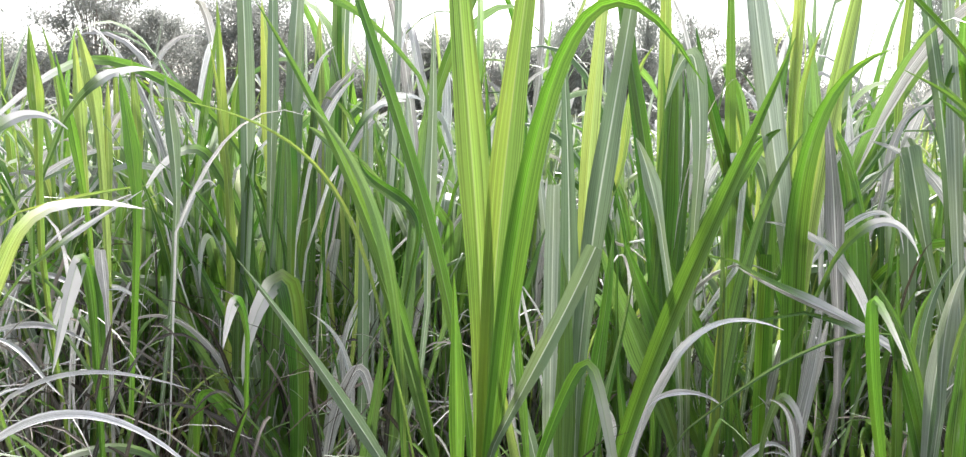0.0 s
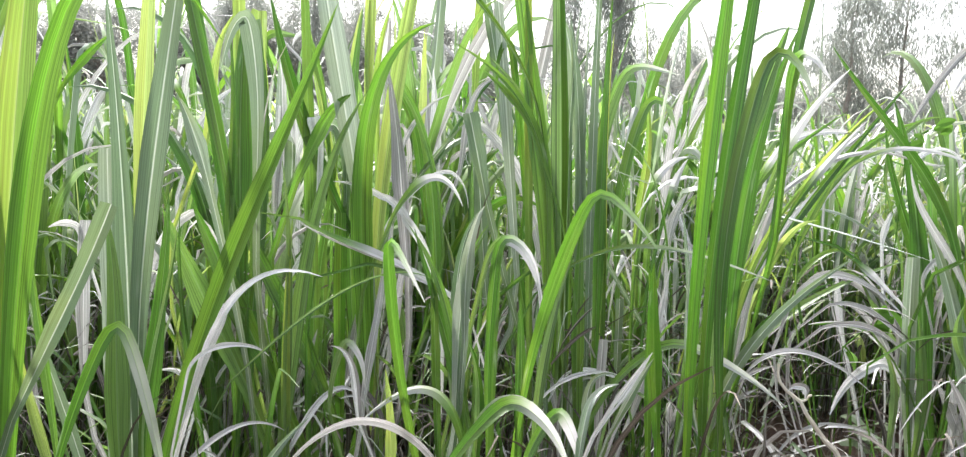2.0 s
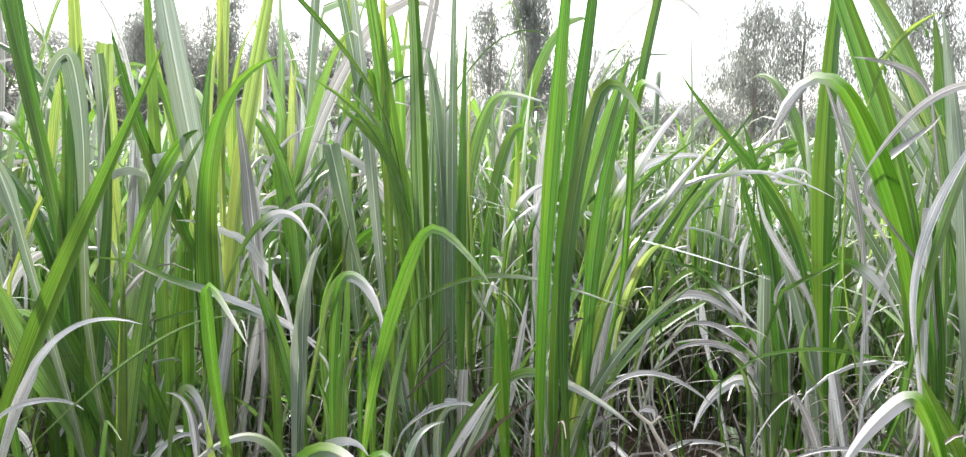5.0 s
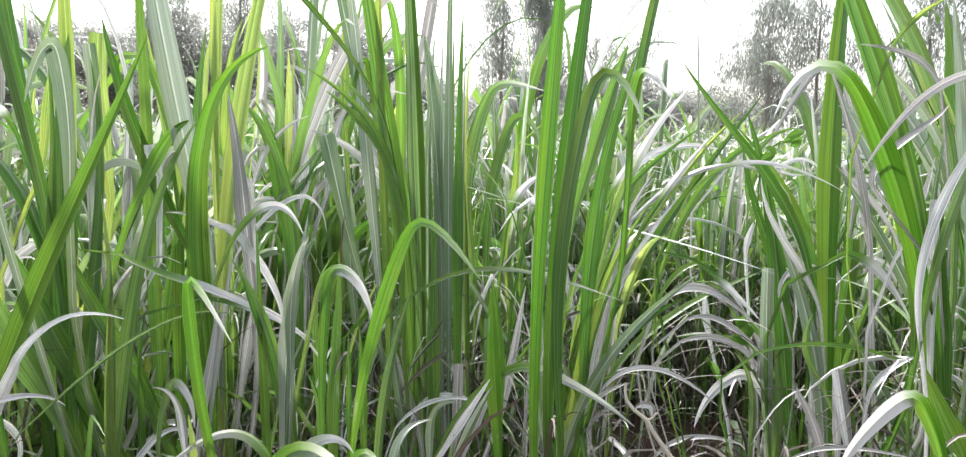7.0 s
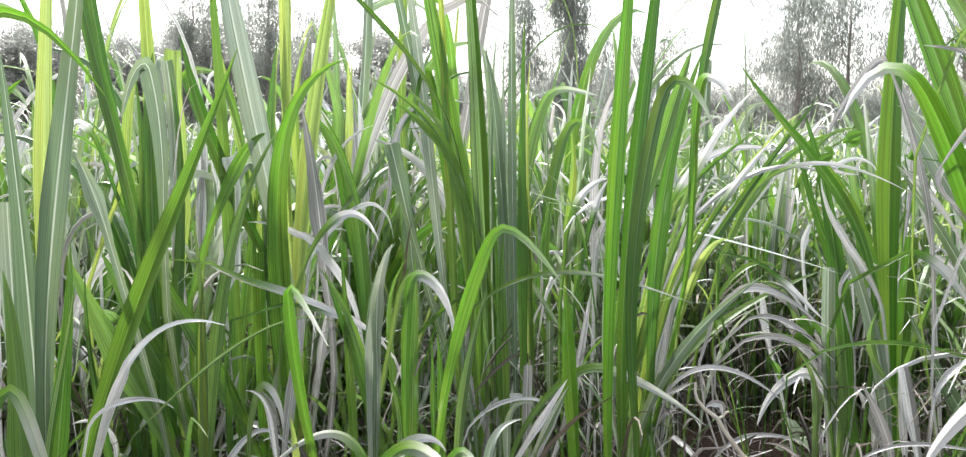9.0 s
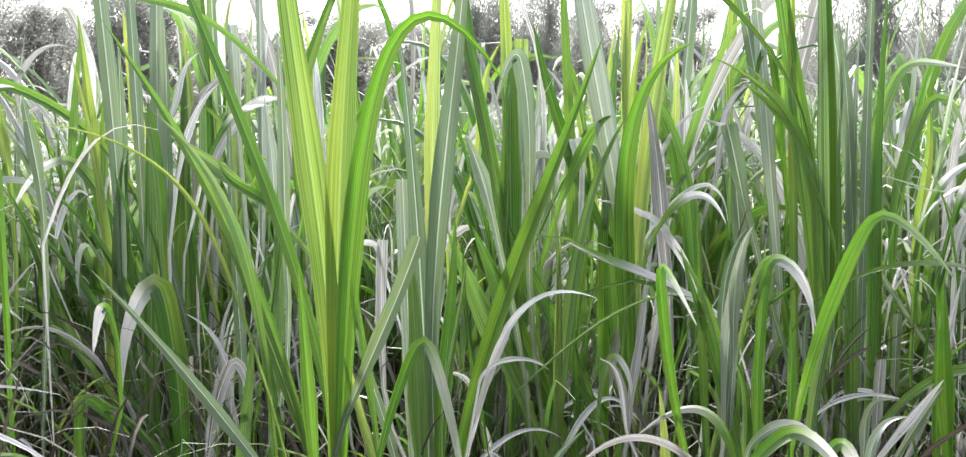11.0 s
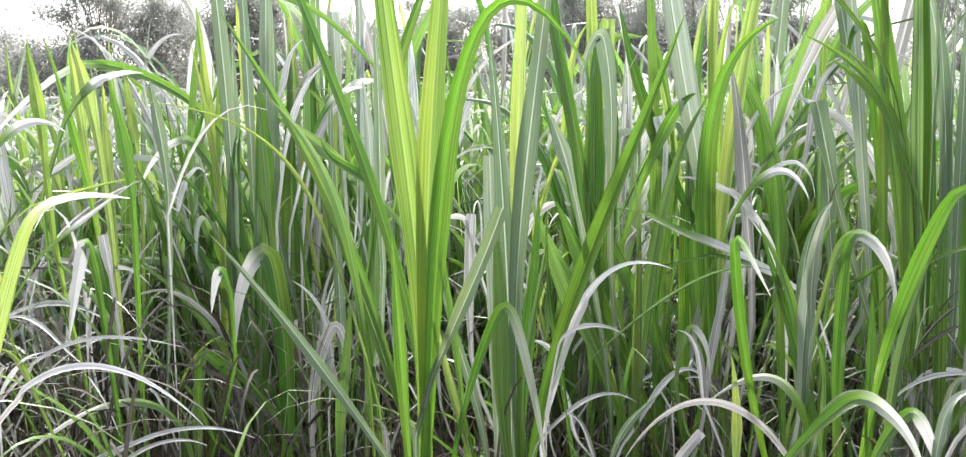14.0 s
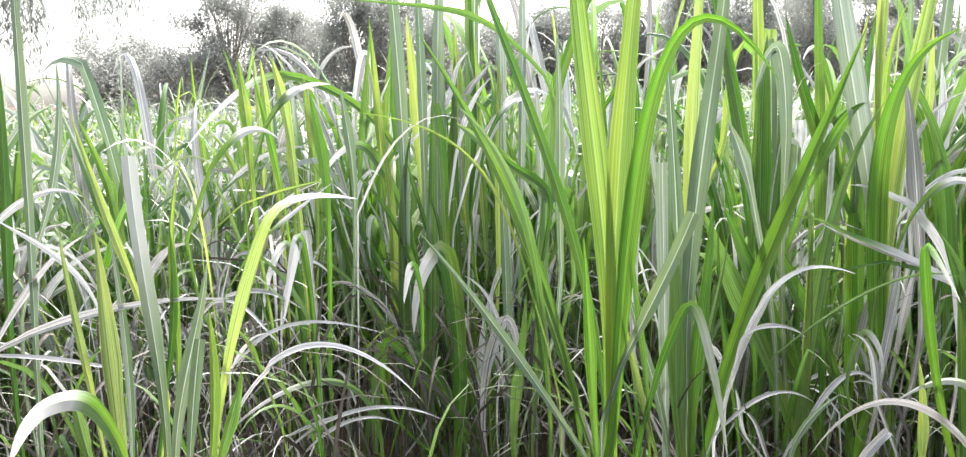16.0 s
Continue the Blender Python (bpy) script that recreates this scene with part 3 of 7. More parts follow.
blade(plant, (0.610, 0.935, 0.523), (0.621, 0.951, 0.601), (0.621, 0.965, 0.680), (0.611, 0.980, 0.758), 0.020, "y")
blade(plant, (0.828, 1.131, 0.444), (0.857, 1.165, 0.618), (0.777, 1.197, 0.799), (0.735, 1.227, 0.967), 0.025, "g")
blade(plant, (0.730, 0.877, 0.516), (0.670, 0.909, 0.696), (0.512, 0.920, 0.785), (0.393, 0.881, 0.597), 0.020, "d", turn=35)
blade(plant, (0.765, 0.944, 0.541), (0.757, 0.972, 0.692), (0.701, 0.987, 0.781), (0.559, 0.961, 0.670), 0.021, "g", turn=25, silvering=0.9)
blade(plant, (0.465, 1.318, 0.419), (0.519, 1.329, 0.469), (0.603, 1.376, 0.702), (0.686, 1.346, 0.526), 0.018, "d", turn=30)
blade(plant, (0.475, 0.913, 0.536), (0.495, 0.920, 0.569), (0.519, 0.926, 0.600), (0.547, 0.933, 0.627), 0.018, "d", cut=True)
blade(plant, (0.639, 1.246, 0.544), (0.623, 1.251, 0.574), (0.649, 1.277, 0.706), (0.577, 1.276, 0.715), 0.019, "d", turn=20)
blade(plant, (0.248, 1.125, 0.513), (0.299, 1.137, 0.568), (0.383, 1.157, 0.656), (0.465, 1.148, 0.595), 0.013, "d", turn=30)
blade(plant, (0.390, 1.026, 0.502), (0.395, 1.038, 0.567), (0.443, 1.049, 0.616), (0.494, 1.058, 0.652), 0.016, "w")
blade(plant, (0.944, 1.228, 0.394), (0.916, 1.263, 0.588), (0.970, 1.299, 0.768), (0.972, 1.335, 0.959), 0.030, "g")
plant = clump("grass plant at the lane's edge with broad folded blades", 0.87, 1.07)
blade(plant, (0.589, 0.685, 0.656), (0.643, 0.702, 0.739), (0.807, 0.710, 0.752), (0.828, 0.694, 0.660), 0.022, "v", crest=(0.728, 0.715, 0.790), turn=25, silvering=0.9)
blade(plant, (0.770, 0.762, 0.603), (0.791, 0.780, 0.690), (0.890, 0.780, 0.678), (0.896, 0.768, 0.610), 0.021, "g", crest=(0.854, 0.790, 0.734), silvering=1.0)
blade(plant, (0.875, 0.756, 0.605), (0.882, 0.768, 0.670), (0.922, 0.789, 0.770), (0.965, 0.789, 0.764), 0.016, "w", crest=(0.903, 0.781, 0.732), silvering=0.6)
blade(plant, (0.915, 1.066, 0.575), (0.935, 1.051, 0.845), (1.075, 0.943, 1.042), (1.108, 0.900, 0.967), 0.026, "v", crest=(1.020, 0.994, 1.089), silvering=0.5)
blade(plant, (0.882, 1.137, 0.553), (0.880, 1.166, 0.760), (0.994, 1.131, 0.950), (0.980, 1.117, 0.794), 0.021, "g", crest=(0.907, 1.180, 0.968), silvering=1.0)
blade(plant, (0.828, 1.112, 0.574), (0.805, 1.142, 0.707), (0.800, 1.166, 0.863), (0.722, 1.222, 0.973), 0.022, "g")
blade(plant, (0.986, 1.190, 0.511), (0.989, 1.202, 0.610), (0.989, 1.215, 0.708), (0.987, 1.229, 0.807), 0.021, "g")
blade(plant, (0.762, 0.929, 0.648), (0.773, 0.929, 0.688), (0.838, 0.901, 0.741), (0.863, 0.880, 0.687), 0.021, "w", turn=25, silvering=1.0)
blade(plant, (0.928, 1.442, 0.451), (1.002, 1.422, 0.596), (0.900, 1.503, 0.797), (1.002, 1.467, 0.935), 0.019, "g")
plant = clump("tall upright grass plant with sheaf-like straight blades", 1.31, 1.53)
blade(plant, (1.227, 1.509, 0.442), (1.254, 1.567, 0.988), (1.148, 1.696, 1.523), (1.113, 1.786, 2.061), 0.054, "v")
blade(plant, (1.270, 1.540, 0.424), (1.288, 1.605, 0.979), (1.285, 1.681, 1.533), (1.262, 1.767, 2.085), 0.050, "g")
blade(plant, (1.308, 1.511, 0.353), (1.323, 1.554, 0.738), (1.344, 1.594, 1.119), (1.304, 1.665, 1.497), 0.034, "w")
blade(plant, (1.308, 1.456, 0.374), (1.331, 1.516, 0.912), (1.331, 1.587, 1.445), (1.380, 1.633, 1.986), 0.024, "w")
blade(plant, (1.327, 1.446, 0.374), (1.346, 1.489, 0.766), (1.350, 1.539, 1.160), (1.381, 1.575, 1.555), 0.030, "g")
blade(plant, (1.180, 1.525, 0.372), (1.178, 1.599, 0.920), (1.180, 1.669, 1.451), (1.185, 1.740, 1.999), 0.026, "y")
blade(plant, (1.177, 1.465, 0.764), (1.177, 1.504, 1.055), (1.201, 1.517, 1.258), (0.965, 1.662, 1.389), 0.028, "g")
blade(plant, (1.239, 1.825, 0.717), (1.263, 1.875, 1.193), (1.151, 1.995, 1.637), (1.101, 2.084, 2.098), 0.035, "w")
blade(plant, (1.161, 1.532, 1.206), (1.111, 1.595, 1.477), (0.878, 1.740, 1.623), (0.764, 1.831, 1.850), 0.015, "g")
blade(plant, (1.396, 1.518, 0.333), (1.414, 1.559, 0.710), (1.398, 1.615, 1.073), (1.437, 1.645, 1.449), 0.025, "y")
blade(plant, (1.304, 1.567, 0.332), (1.314, 1.615, 0.732), (1.306, 1.671, 1.116), (1.355, 1.698, 1.517), 0.027, "w")
blade(plant, (1.330, 1.662, 0.291), (1.254, 1.734, 0.529), (1.237, 1.778, 0.787), (1.209, 1.826, 1.037), 0.027, "g")
blade(plant, (1.552, 1.713, 0.711), (1.533, 1.767, 1.033), (1.711, 1.704, 1.279), (1.708, 1.693, 1.187), 0.036, "g", crest=(1.645, 1.742, 1.300), silvering=0.5)
blade(plant, (1.556, 1.843, 0.846), (1.519, 1.904, 1.152), (1.707, 1.834, 1.382), (1.772, 1.797, 1.363), 0.041, "g", crest=(1.641, 1.871, 1.394), silvering=0.8)
blade(plant, (1.655, 1.770, 0.690), (1.641, 1.804, 0.890), (1.719, 1.790, 1.103), (1.685, 1.835, 1.302), 0.033, "y")
plant = clump("tall grass plant with stiff broad upright blades beside the twig", 1.34, 1.20)
blade(plant, (1.317, 1.035, 0.508), (1.328, 1.093, 0.986), (1.396, 1.122, 1.470), (1.445, 1.159, 1.948), 0.038, "v")
blade(plant, (1.346, 1.020, 0.508), (1.347, 1.083, 0.986), (1.443, 1.093, 1.447), (1.507, 1.122, 1.921), 0.037, "g")
blade(plant, (1.336, 0.960, 0.617), (1.317, 1.023, 1.012), (1.496, 0.974, 1.362), (1.504, 0.956, 1.264), 0.034, "g", crest=(1.430, 1.013, 1.390), silvering=0.7)
blade(plant, (1.545, 1.188, 0.597), (1.560, 1.218, 0.884), (1.590, 1.242, 1.181), (1.695, 1.221, 1.449), 0.044, "g")
blade(plant, (1.655, 1.193, 1.076), (1.671, 1.225, 1.385), (1.758, 1.218, 1.680), (1.838, 1.215, 1.977), 0.027, "g")
blade(plant, (1.156, 1.208, 0.471), (1.209, 1.202, 0.638), (1.465, 1.069, 0.674), (1.564, 1.003, 0.577), 0.022, "g", crest=(1.339, 1.142, 0.713), turn=15, silvering=0.9)
blade(plant, (1.082, 1.347, 0.784), (1.246, 1.285, 0.979), (1.398, 1.195, 0.918), (1.584, 1.086, 0.847), 0.013, "g", turn=20, silvering=0.8)
blade(plant, (1.264, 1.307, 0.362), (1.265, 1.320, 0.462), (1.269, 1.331, 0.562), (1.277, 1.340, 0.662), 0.024, "d", cut=True)
blade(plant, (1.289, 1.137, 0.473), (1.285, 1.158, 0.612), (1.309, 1.164, 0.754), (1.289, 1.193, 0.892), 0.028, "v")
blade(plant, (1.493, 1.590, 0.406), (1.496, 1.601, 0.500), (1.500, 1.612, 0.595), (1.504, 1.622, 0.689), 0.023, "w", cut=True)
blade(plant, (1.635, 1.390, 0.337), (1.655, 1.418, 0.619), (1.705, 1.428, 0.901), (1.825, 1.398, 1.160), 0.031, "y")
blade(plant, (1.415, 1.182, 0.459), (1.454, 1.185, 0.640), (1.433, 1.221, 0.824), (1.421, 1.251, 1.002), 0.019, "w")
blade(plant, (1.628, 1.576, 0.844), (1.630, 1.583, 0.903), (1.646, 1.582, 0.958), (1.676, 1.572, 1.008), 0.032, "d", turn=20)
blade(plant, (1.118, 1.349, 0.517), (1.158, 1.335, 0.576), (1.232, 1.300, 0.610), (1.294, 1.264, 0.587), 0.016, "d", turn=30)
blade(plant, (1.105, 1.125, 0.500), (1.125, 1.119, 0.534), (1.090, 1.156, 0.670), (1.171, 1.110, 0.655), 0.020, "w", turn=15)
blade(plant, (1.351, 1.325, 0.416), (1.405, 1.314, 0.554), (1.425, 1.324, 0.704), (1.454, 1.327, 0.847), 0.026, "d")
plant = clump("leaning grass plant with long blades thrown sideways", 1.73, 1.45)
blade(plant, (1.692, 1.464, 0.264), (1.735, 1.497, 0.686), (2.000, 1.402, 1.035), (2.227, 1.324, 1.361), 0.032, "g")
blade(plant, (1.703, 1.373, 0.481), (1.710, 1.399, 0.698), (1.809, 1.371, 0.890), (1.929, 1.329, 1.057), 0.028, "d", turn=15)
blade(plant, (1.612, 1.402, 0.337), (1.647, 1.418, 0.593), (1.732, 1.405, 0.837), (1.837, 1.380, 1.073), 0.029, "g")
blade(plant, (1.763, 1.446, 0.410), (1.828, 1.442, 0.645), (2.032, 1.350, 0.771), (2.217, 1.261, 0.853), 0.026, "g", turn=20)
blade(plant, (1.882, 1.450, 0.920), (1.974, 1.418, 1.051), (2.054, 1.395, 1.200), (2.173, 1.346, 1.306), 0.019, "y")
blade(plant, (1.607, 1.297, 0.378), (1.612, 1.320, 0.572), (1.738, 1.275, 0.743), (1.891, 1.203, 0.817), 0.024, "g")
blade(plant, (2.080, 1.556, 0.795), (2.138, 1.550, 0.987), (2.253, 1.520, 1.222), (2.450, 1.418, 1.255), 0.029, "g")
blade(plant, (1.871, 1.473, 1.047), (1.882, 1.487, 1.197), (2.026, 1.414, 1.223), (2.119, 1.360, 1.196), 0.025, "d", turn=25)
plant = clump("green grass plant with long strap blades crossing each other", 2.20, 1.13)
blade(plant, (2.228, 1.092, 0.739), (2.251, 1.122, 1.057), (2.059, 1.244, 1.205), (1.936, 1.341, 1.434), 0.031, "g")
blade(plant, (2.273, 1.143, 0.277), (2.237, 1.208, 0.619), (2.265, 1.241, 0.977), (2.177, 1.332, 1.306), 0.057, "g")
blade(plant, (2.279, 1.042, 0.316), (2.290, 1.116, 0.914), (2.300, 1.191, 1.513), (2.438, 1.196, 2.103), 0.062, "v")
blade(plant, (2.139, 1.117, 0.314), (2.133, 1.145, 0.501), (2.136, 1.168, 0.689), (2.148, 1.187, 0.877), 0.035, "w", cut=True)
blade(plant, (2.464, 1.165, 0.267), (2.479, 1.187, 0.491), (2.501, 1.205, 0.715), (2.530, 1.219, 0.938), 0.042, "g", cut=True)
blade(plant, (2.136, 0.902, 0.400), (2.135, 0.914, 0.484), (2.133, 0.926, 0.569), (2.130, 0.939, 0.653), 0.020, "d")
blade(plant, (1.966, 1.032, 0.697), (2.098, 0.968, 0.745), (2.232, 0.892, 0.715), (2.350, 0.821, 0.659), 0.017, "g", turn=30)
blade(plant, (2.148, 1.126, 0.418), (2.149, 1.139, 0.524), (1.988, 1.230, 0.552), (1.956, 1.231, 0.429), 0.029, "d", crest=(2.086, 1.182, 0.591), turn=20)
blade(plant, (2.268, 1.052, 0.347), (2.257, 1.068, 0.420), (2.234, 1.089, 0.488), (2.200, 1.116, 0.549), 0.033, "d")
blade(plant, (2.242, 1.175, 0.305), (2.216, 1.199, 0.382), (2.225, 1.207, 0.480), (2.172, 1.244, 0.544), 0.025, "g")
blade(plant, (2.191, 1.244, 0.616), (2.133, 1.283, 0.673), (2.148, 1.296, 0.831), (2.038, 1.352, 0.814), 0.029, "g", turn=25)
blade(plant, (2.201, 1.245, 0.671), (2.144, 1.280, 0.701), (2.140, 1.301, 0.837), (2.054, 1.343, 0.810), 0.021, "d", turn=25)
blade(plant, (2.205, 1.351, 0.617), (2.157, 1.380, 0.643), (2.107, 1.407, 0.647), (2.054, 1.433, 0.628), 0.021, "d", turn=30)
blade(plant, (1.938, 1.396, 0.740), (1.956, 1.395, 0.806), (2.038, 1.365, 0.913), (2.104, 1.322, 0.851), 0.019, "g", turn=25)
blade(plant, (2.299, 1.036, 0.348), (2.283, 1.073, 0.562), (2.380, 1.046, 0.749), (2.448, 1.035, 0.944), 0.022, "g")
plant = clump("big dark green grass plant with heavy arching blades", 2.22, 0.73)
blade(plant, (2.227, 0.743, 0.602), (2.180, 0.752, 1.059), (1.827, 0.883, 1.421), (1.780, 0.867, 1.282), 0.050, "v", crest=(1.942, 0.842, 1.416), silvering=1.2)
blade(plant, (2.266, 0.806, 0.891), (2.261, 0.859, 1.263), (2.094, 0.991, 1.588), (2.045, 1.066, 1.950), 0.056, "g")
blade(plant, (1.668, 0.355, 0.678), (1.669, 0.368, 0.773), (1.554, 0.433, 0.795), (1.512, 0.443, 0.710), 0.027, "v", crest=(1.627, 0.401, 0.849), silvering=1.3)
blade(plant, (2.073, 0.800, 1.096), (1.982, 0.860, 1.177), (2.183, 0.764, 1.272), (2.206, 0.759, 1.323), 0.021, "d", turn=20)
blade(plant, (2.600, 0.945, 0.877), (2.590, 0.986, 1.139), (2.541, 1.045, 1.391), (2.439, 1.131, 1.621), 0.024, "w")
blade(plant, (2.305, 0.986, 0.857), (2.315, 1.009, 1.066), (2.277, 1.057, 1.279), (2.214, 1.117, 1.469), 0.021, "d")
blade(plant, (2.399, 1.052, 0.874), (2.403, 1.065, 0.981), (2.381, 1.089, 1.079), (2.335, 1.126, 1.168), 0.021, "d", turn=15)
blade(plant, (2.194, 0.561, 0.486), (2.208, 0.630, 0.987), (2.224, 0.698, 1.488), (2.239, 0.766, 1.990), 0.046, "g")
blade(plant, (2.301, 0.552, 0.467), (2.328, 0.586, 0.792), (2.282, 0.665, 1.116), (2.340, 0.680, 1.444), 0.041, "g")
blade(plant, (2.027, 0.656, 0.821), (2.010, 0.698, 1.021), (2.107, 0.666, 1.204), (2.217, 0.623, 1.353), 0.022, "d", turn=15)
blade(plant, (2.016, 0.444, 1.316), (1.894, 0.538, 1.442), (1.792, 0.579, 1.306), (1.720, 0.603, 1.176), 0.018, "d", turn=25)
blade(plant, (2.267, 0.635, 0.484), (2.263, 0.689, 0.822), (2.288, 0.728, 1.171), (2.259, 0.797, 1.504), 0.035, "w")
blade(plant, (2.283, 0.737, 0.441), (2.254, 0.798, 0.722), (2.264, 0.836, 1.013), (2.333, 0.838, 1.296), 0.022, "w")
blade(plant, (2.172, 0.723, 0.679), (2.192, 0.698, 0.597), (2.223, 0.668, 0.524), (2.265, 0.632, 0.457), 0.025, "g")
blade(plant, (2.209, 0.859, 0.945), (2.250, 0.847, 1.026), (2.281, 0.841, 1.111), (2.302, 0.842, 1.200), 0.020, "d", turn=10)
blade(plant, (1.647, 0.676, 0.595), (1.713, 0.647, 0.671), (1.813, 0.582, 0.644), (1.887, 0.535, 0.631), 0.011, "d", turn=30)
plant = clump("young grass plant at the lane's edge with pale blades", -0.76, 0.56)
blade(plant, (-0.794, 0.528, 0.687), (-0.811, 0.548, 0.818), (-0.826, 0.569, 0.950), (-0.841, 0.589, 1.081), 0.035, "y")
blade(plant, (-0.731, 0.556, 0.676), (-0.735, 0.586, 0.852), (-0.785, 0.609, 1.028), (-0.798, 0.638, 1.202), 0.026, "w", silvering=0.8, cut=True)
blade(plant, (-0.718, 0.558, 0.676), (-0.720, 0.579, 0.794), (-0.676, 0.605, 0.904), (-0.665, 0.627, 1.021), 0.026, "w")
blade(plant, (-0.673, 0.527, 0.694), (-0.670, 0.540, 0.764), (-0.665, 0.553, 0.834), (-0.657, 0.567, 0.904), 0.019, "w", cut=True)
blade(plant, (-0.648, 0.550, 0.684), (-0.640, 0.567, 0.772), (-0.642, 0.582, 0.860), (-0.653, 0.596, 0.949), 0.020, "y")
blade(plant, (-0.861, 0.572, 0.708), (-0.886, 0.590, 0.834), (-0.921, 0.607, 0.959), (-0.938, 0.626, 1.085), 0.016, "y")
blade(plant, (-0.785, 0.694, 0.752), (-0.776, 0.721, 0.892), (-0.824, 0.738, 1.033), (-0.781, 0.769, 1.172), 0.018, "y")
blade(plant, (-0.780, 0.647, 0.771), (-0.763, 0.667, 0.869), (-0.760, 0.685, 0.967), (-0.773, 0.700, 1.067), 0.015, "g")
blade(plant, (-0.697, 0.401, 0.757), (-0.712, 0.409, 0.818), (-0.842, 0.398, 0.870), (-0.869, 0.375, 0.766), 0.029, "v", crest=(-0.758, 0.409, 0.859), silvering=1.3)
blade(plant, (-0.838, 0.618, 0.660), (-0.839, 0.642, 0.797), (-0.855, 0.664, 0.936), (-0.883, 0.684, 1.069), 0.017, "w")
blade(plant, (-0.660, 0.595, 0.660), (-0.650, 0.607, 0.716), (-0.627, 0.620, 0.771), (-0.621, 0.631, 0.828), 0.025, "g")
blade(plant, (-0.877, 0.562, 0.666), (-0.893, 0.568, 0.715), (-0.905, 0.575, 0.764), (-0.915, 0.582, 0.815), 0.022, "g")
plant = clump("grass plant with pale sprawling blades in the lane", -1.24, 0.85)
blade(plant, (-1.163, 0.594, 0.814), (-1.020, 0.633, 0.904), (-0.833, 0.670, 0.947), (-0.663, 0.695, 0.937), 0.017, "d", turn=35)
blade(plant, (-1.223, 0.687, 0.814), (-1.105, 0.707, 0.817), (-0.991, 0.721, 0.797), (-0.875, 0.735, 0.772), 0.014, "d", turn=35)
blade(plant, (-1.154, 0.790, 0.753), (-1.169, 0.849, 1.101), (-1.198, 0.906, 1.450), (-1.222, 0.963, 1.795), 0.023, "w")
blade(plant, (-1.022, 1.014, 0.735), (-1.091, 1.035, 0.916), (-1.169, 1.054, 1.096), (-1.225, 1.077, 1.279), 0.022, "y")
blade(plant, (-0.964, 0.744, 0.901), (-0.998, 0.754, 0.991), (-1.089, 0.747, 1.031), (-1.164, 0.743, 1.077), 0.014, "d", turn=25)
blade(plant, (-1.346, 0.904, 0.989), (-1.312, 0.924, 1.068), (-1.214, 0.951, 1.137), (-1.126, 0.957, 1.090), 0.019, "d", turn=25)
blade(plant, (-1.254, 0.779, 0.781), (-1.204, 0.804, 0.874), (-1.153, 0.830, 0.977), (-1.053, 0.854, 1.026), 0.020, "d", turn=20)
blade(plant, (-1.371, 1.099, 0.950), (-1.323, 1.132, 1.093), (-1.307, 1.161, 1.246), (-1.326, 1.185, 1.396), 0.022, "w")
blade(plant, (-1.355, 0.953, 0.688), (-1.374, 0.993, 0.933), (-1.370, 1.037, 1.179), (-1.391, 1.076, 1.422), 0.027, "g")
blade(plant, (-1.520, 1.095, 1.058), (-1.463, 1.117, 1.134), (-1.437, 1.145, 1.267), (-1.326, 1.166, 1.291), 0.026, "w", turn=10)
plant = clump("thin upright grass plant with finely striped blades", 1.21, 1.48)
blade(plant, (1.305, 1.496, 0.341), (1.329, 1.541, 0.729), (1.324, 1.605, 1.124), (1.356, 1.647, 1.514), 0.018, "w")
blade(plant, (1.324, 1.485, 0.342), (1.339, 1.538, 0.748), (1.363, 1.587, 1.158), (1.383, 1.638, 1.566), 0.016, "g")
blade(plant, (1.366, 1.515, 0.321), (1.384, 1.562, 0.696), (1.400, 1.611, 1.079), (1.427, 1.653, 1.452), 0.020, "w")
blade(plant, (1.303, 1.553, 0.319), (1.318, 1.593, 0.636), (1.331, 1.632, 0.942), (1.329, 1.683, 1.258), 0.018, "g")
blade(plant, (1.388, 1.501, 0.322), (1.402, 1.533, 0.578), (1.409, 1.568, 0.833), (1.411, 1.606, 1.088), 0.015, "g")
blade(plant, (1.265, 1.464, 0.362), (1.266, 1.492, 0.541), (1.250, 1.529, 0.718), (1.228, 1.569, 0.893), 0.017, "g")
blade(plant, (1.170, 1.411, 0.403), (1.181, 1.424, 0.530), (1.125, 1.478, 0.655), (1.170, 1.470, 0.784), 0.020, "w")
blade(plant, (1.245, 1.477, 0.361), (1.242, 1.497, 0.479), (1.195, 1.541, 0.578), (1.184, 1.565, 0.693), 0.024, "d")
blade(plant, (1.186, 1.123, 0.513), (1.204, 1.122, 0.577), (1.238, 1.109, 0.631), (1.253, 1.110, 0.695), 0.017, "d")
blade(plant, (1.200, 1.412, 0.533), (1.243, 1.397, 0.601), (1.314, 1.345, 0.550), (1.364, 1.315, 0.546), 0.015, "d", turn=30)
blade(plant, (1.222, 1.379, 0.404), (1.226, 1.383, 0.446), (1.211, 1.410, 0.558), (1.282, 1.365, 0.551), 0.022, "w", silvering=0.5)
blade(plant, (0.643, 1.975, 0.438), (0.650, 1.986, 0.538), (0.657, 1.997, 0.637), (0.664, 2.008, 0.737), 0.018, "d", cut=True)
blade(plant, (0.586, 1.319, 0.559), (0.588, 1.331, 0.642), (0.659, 1.293, 0.679), (0.653, 1.286, 0.614), 0.016, "g", crest=(0.620, 1.323, 0.716), silvering=1.0)
blade(plant, (0.561, 1.668, 0.426), (0.583, 1.660, 0.461), (0.645, 1.630, 0.509), (0.679, 1.603, 0.470), 0.018, "d", turn=30)
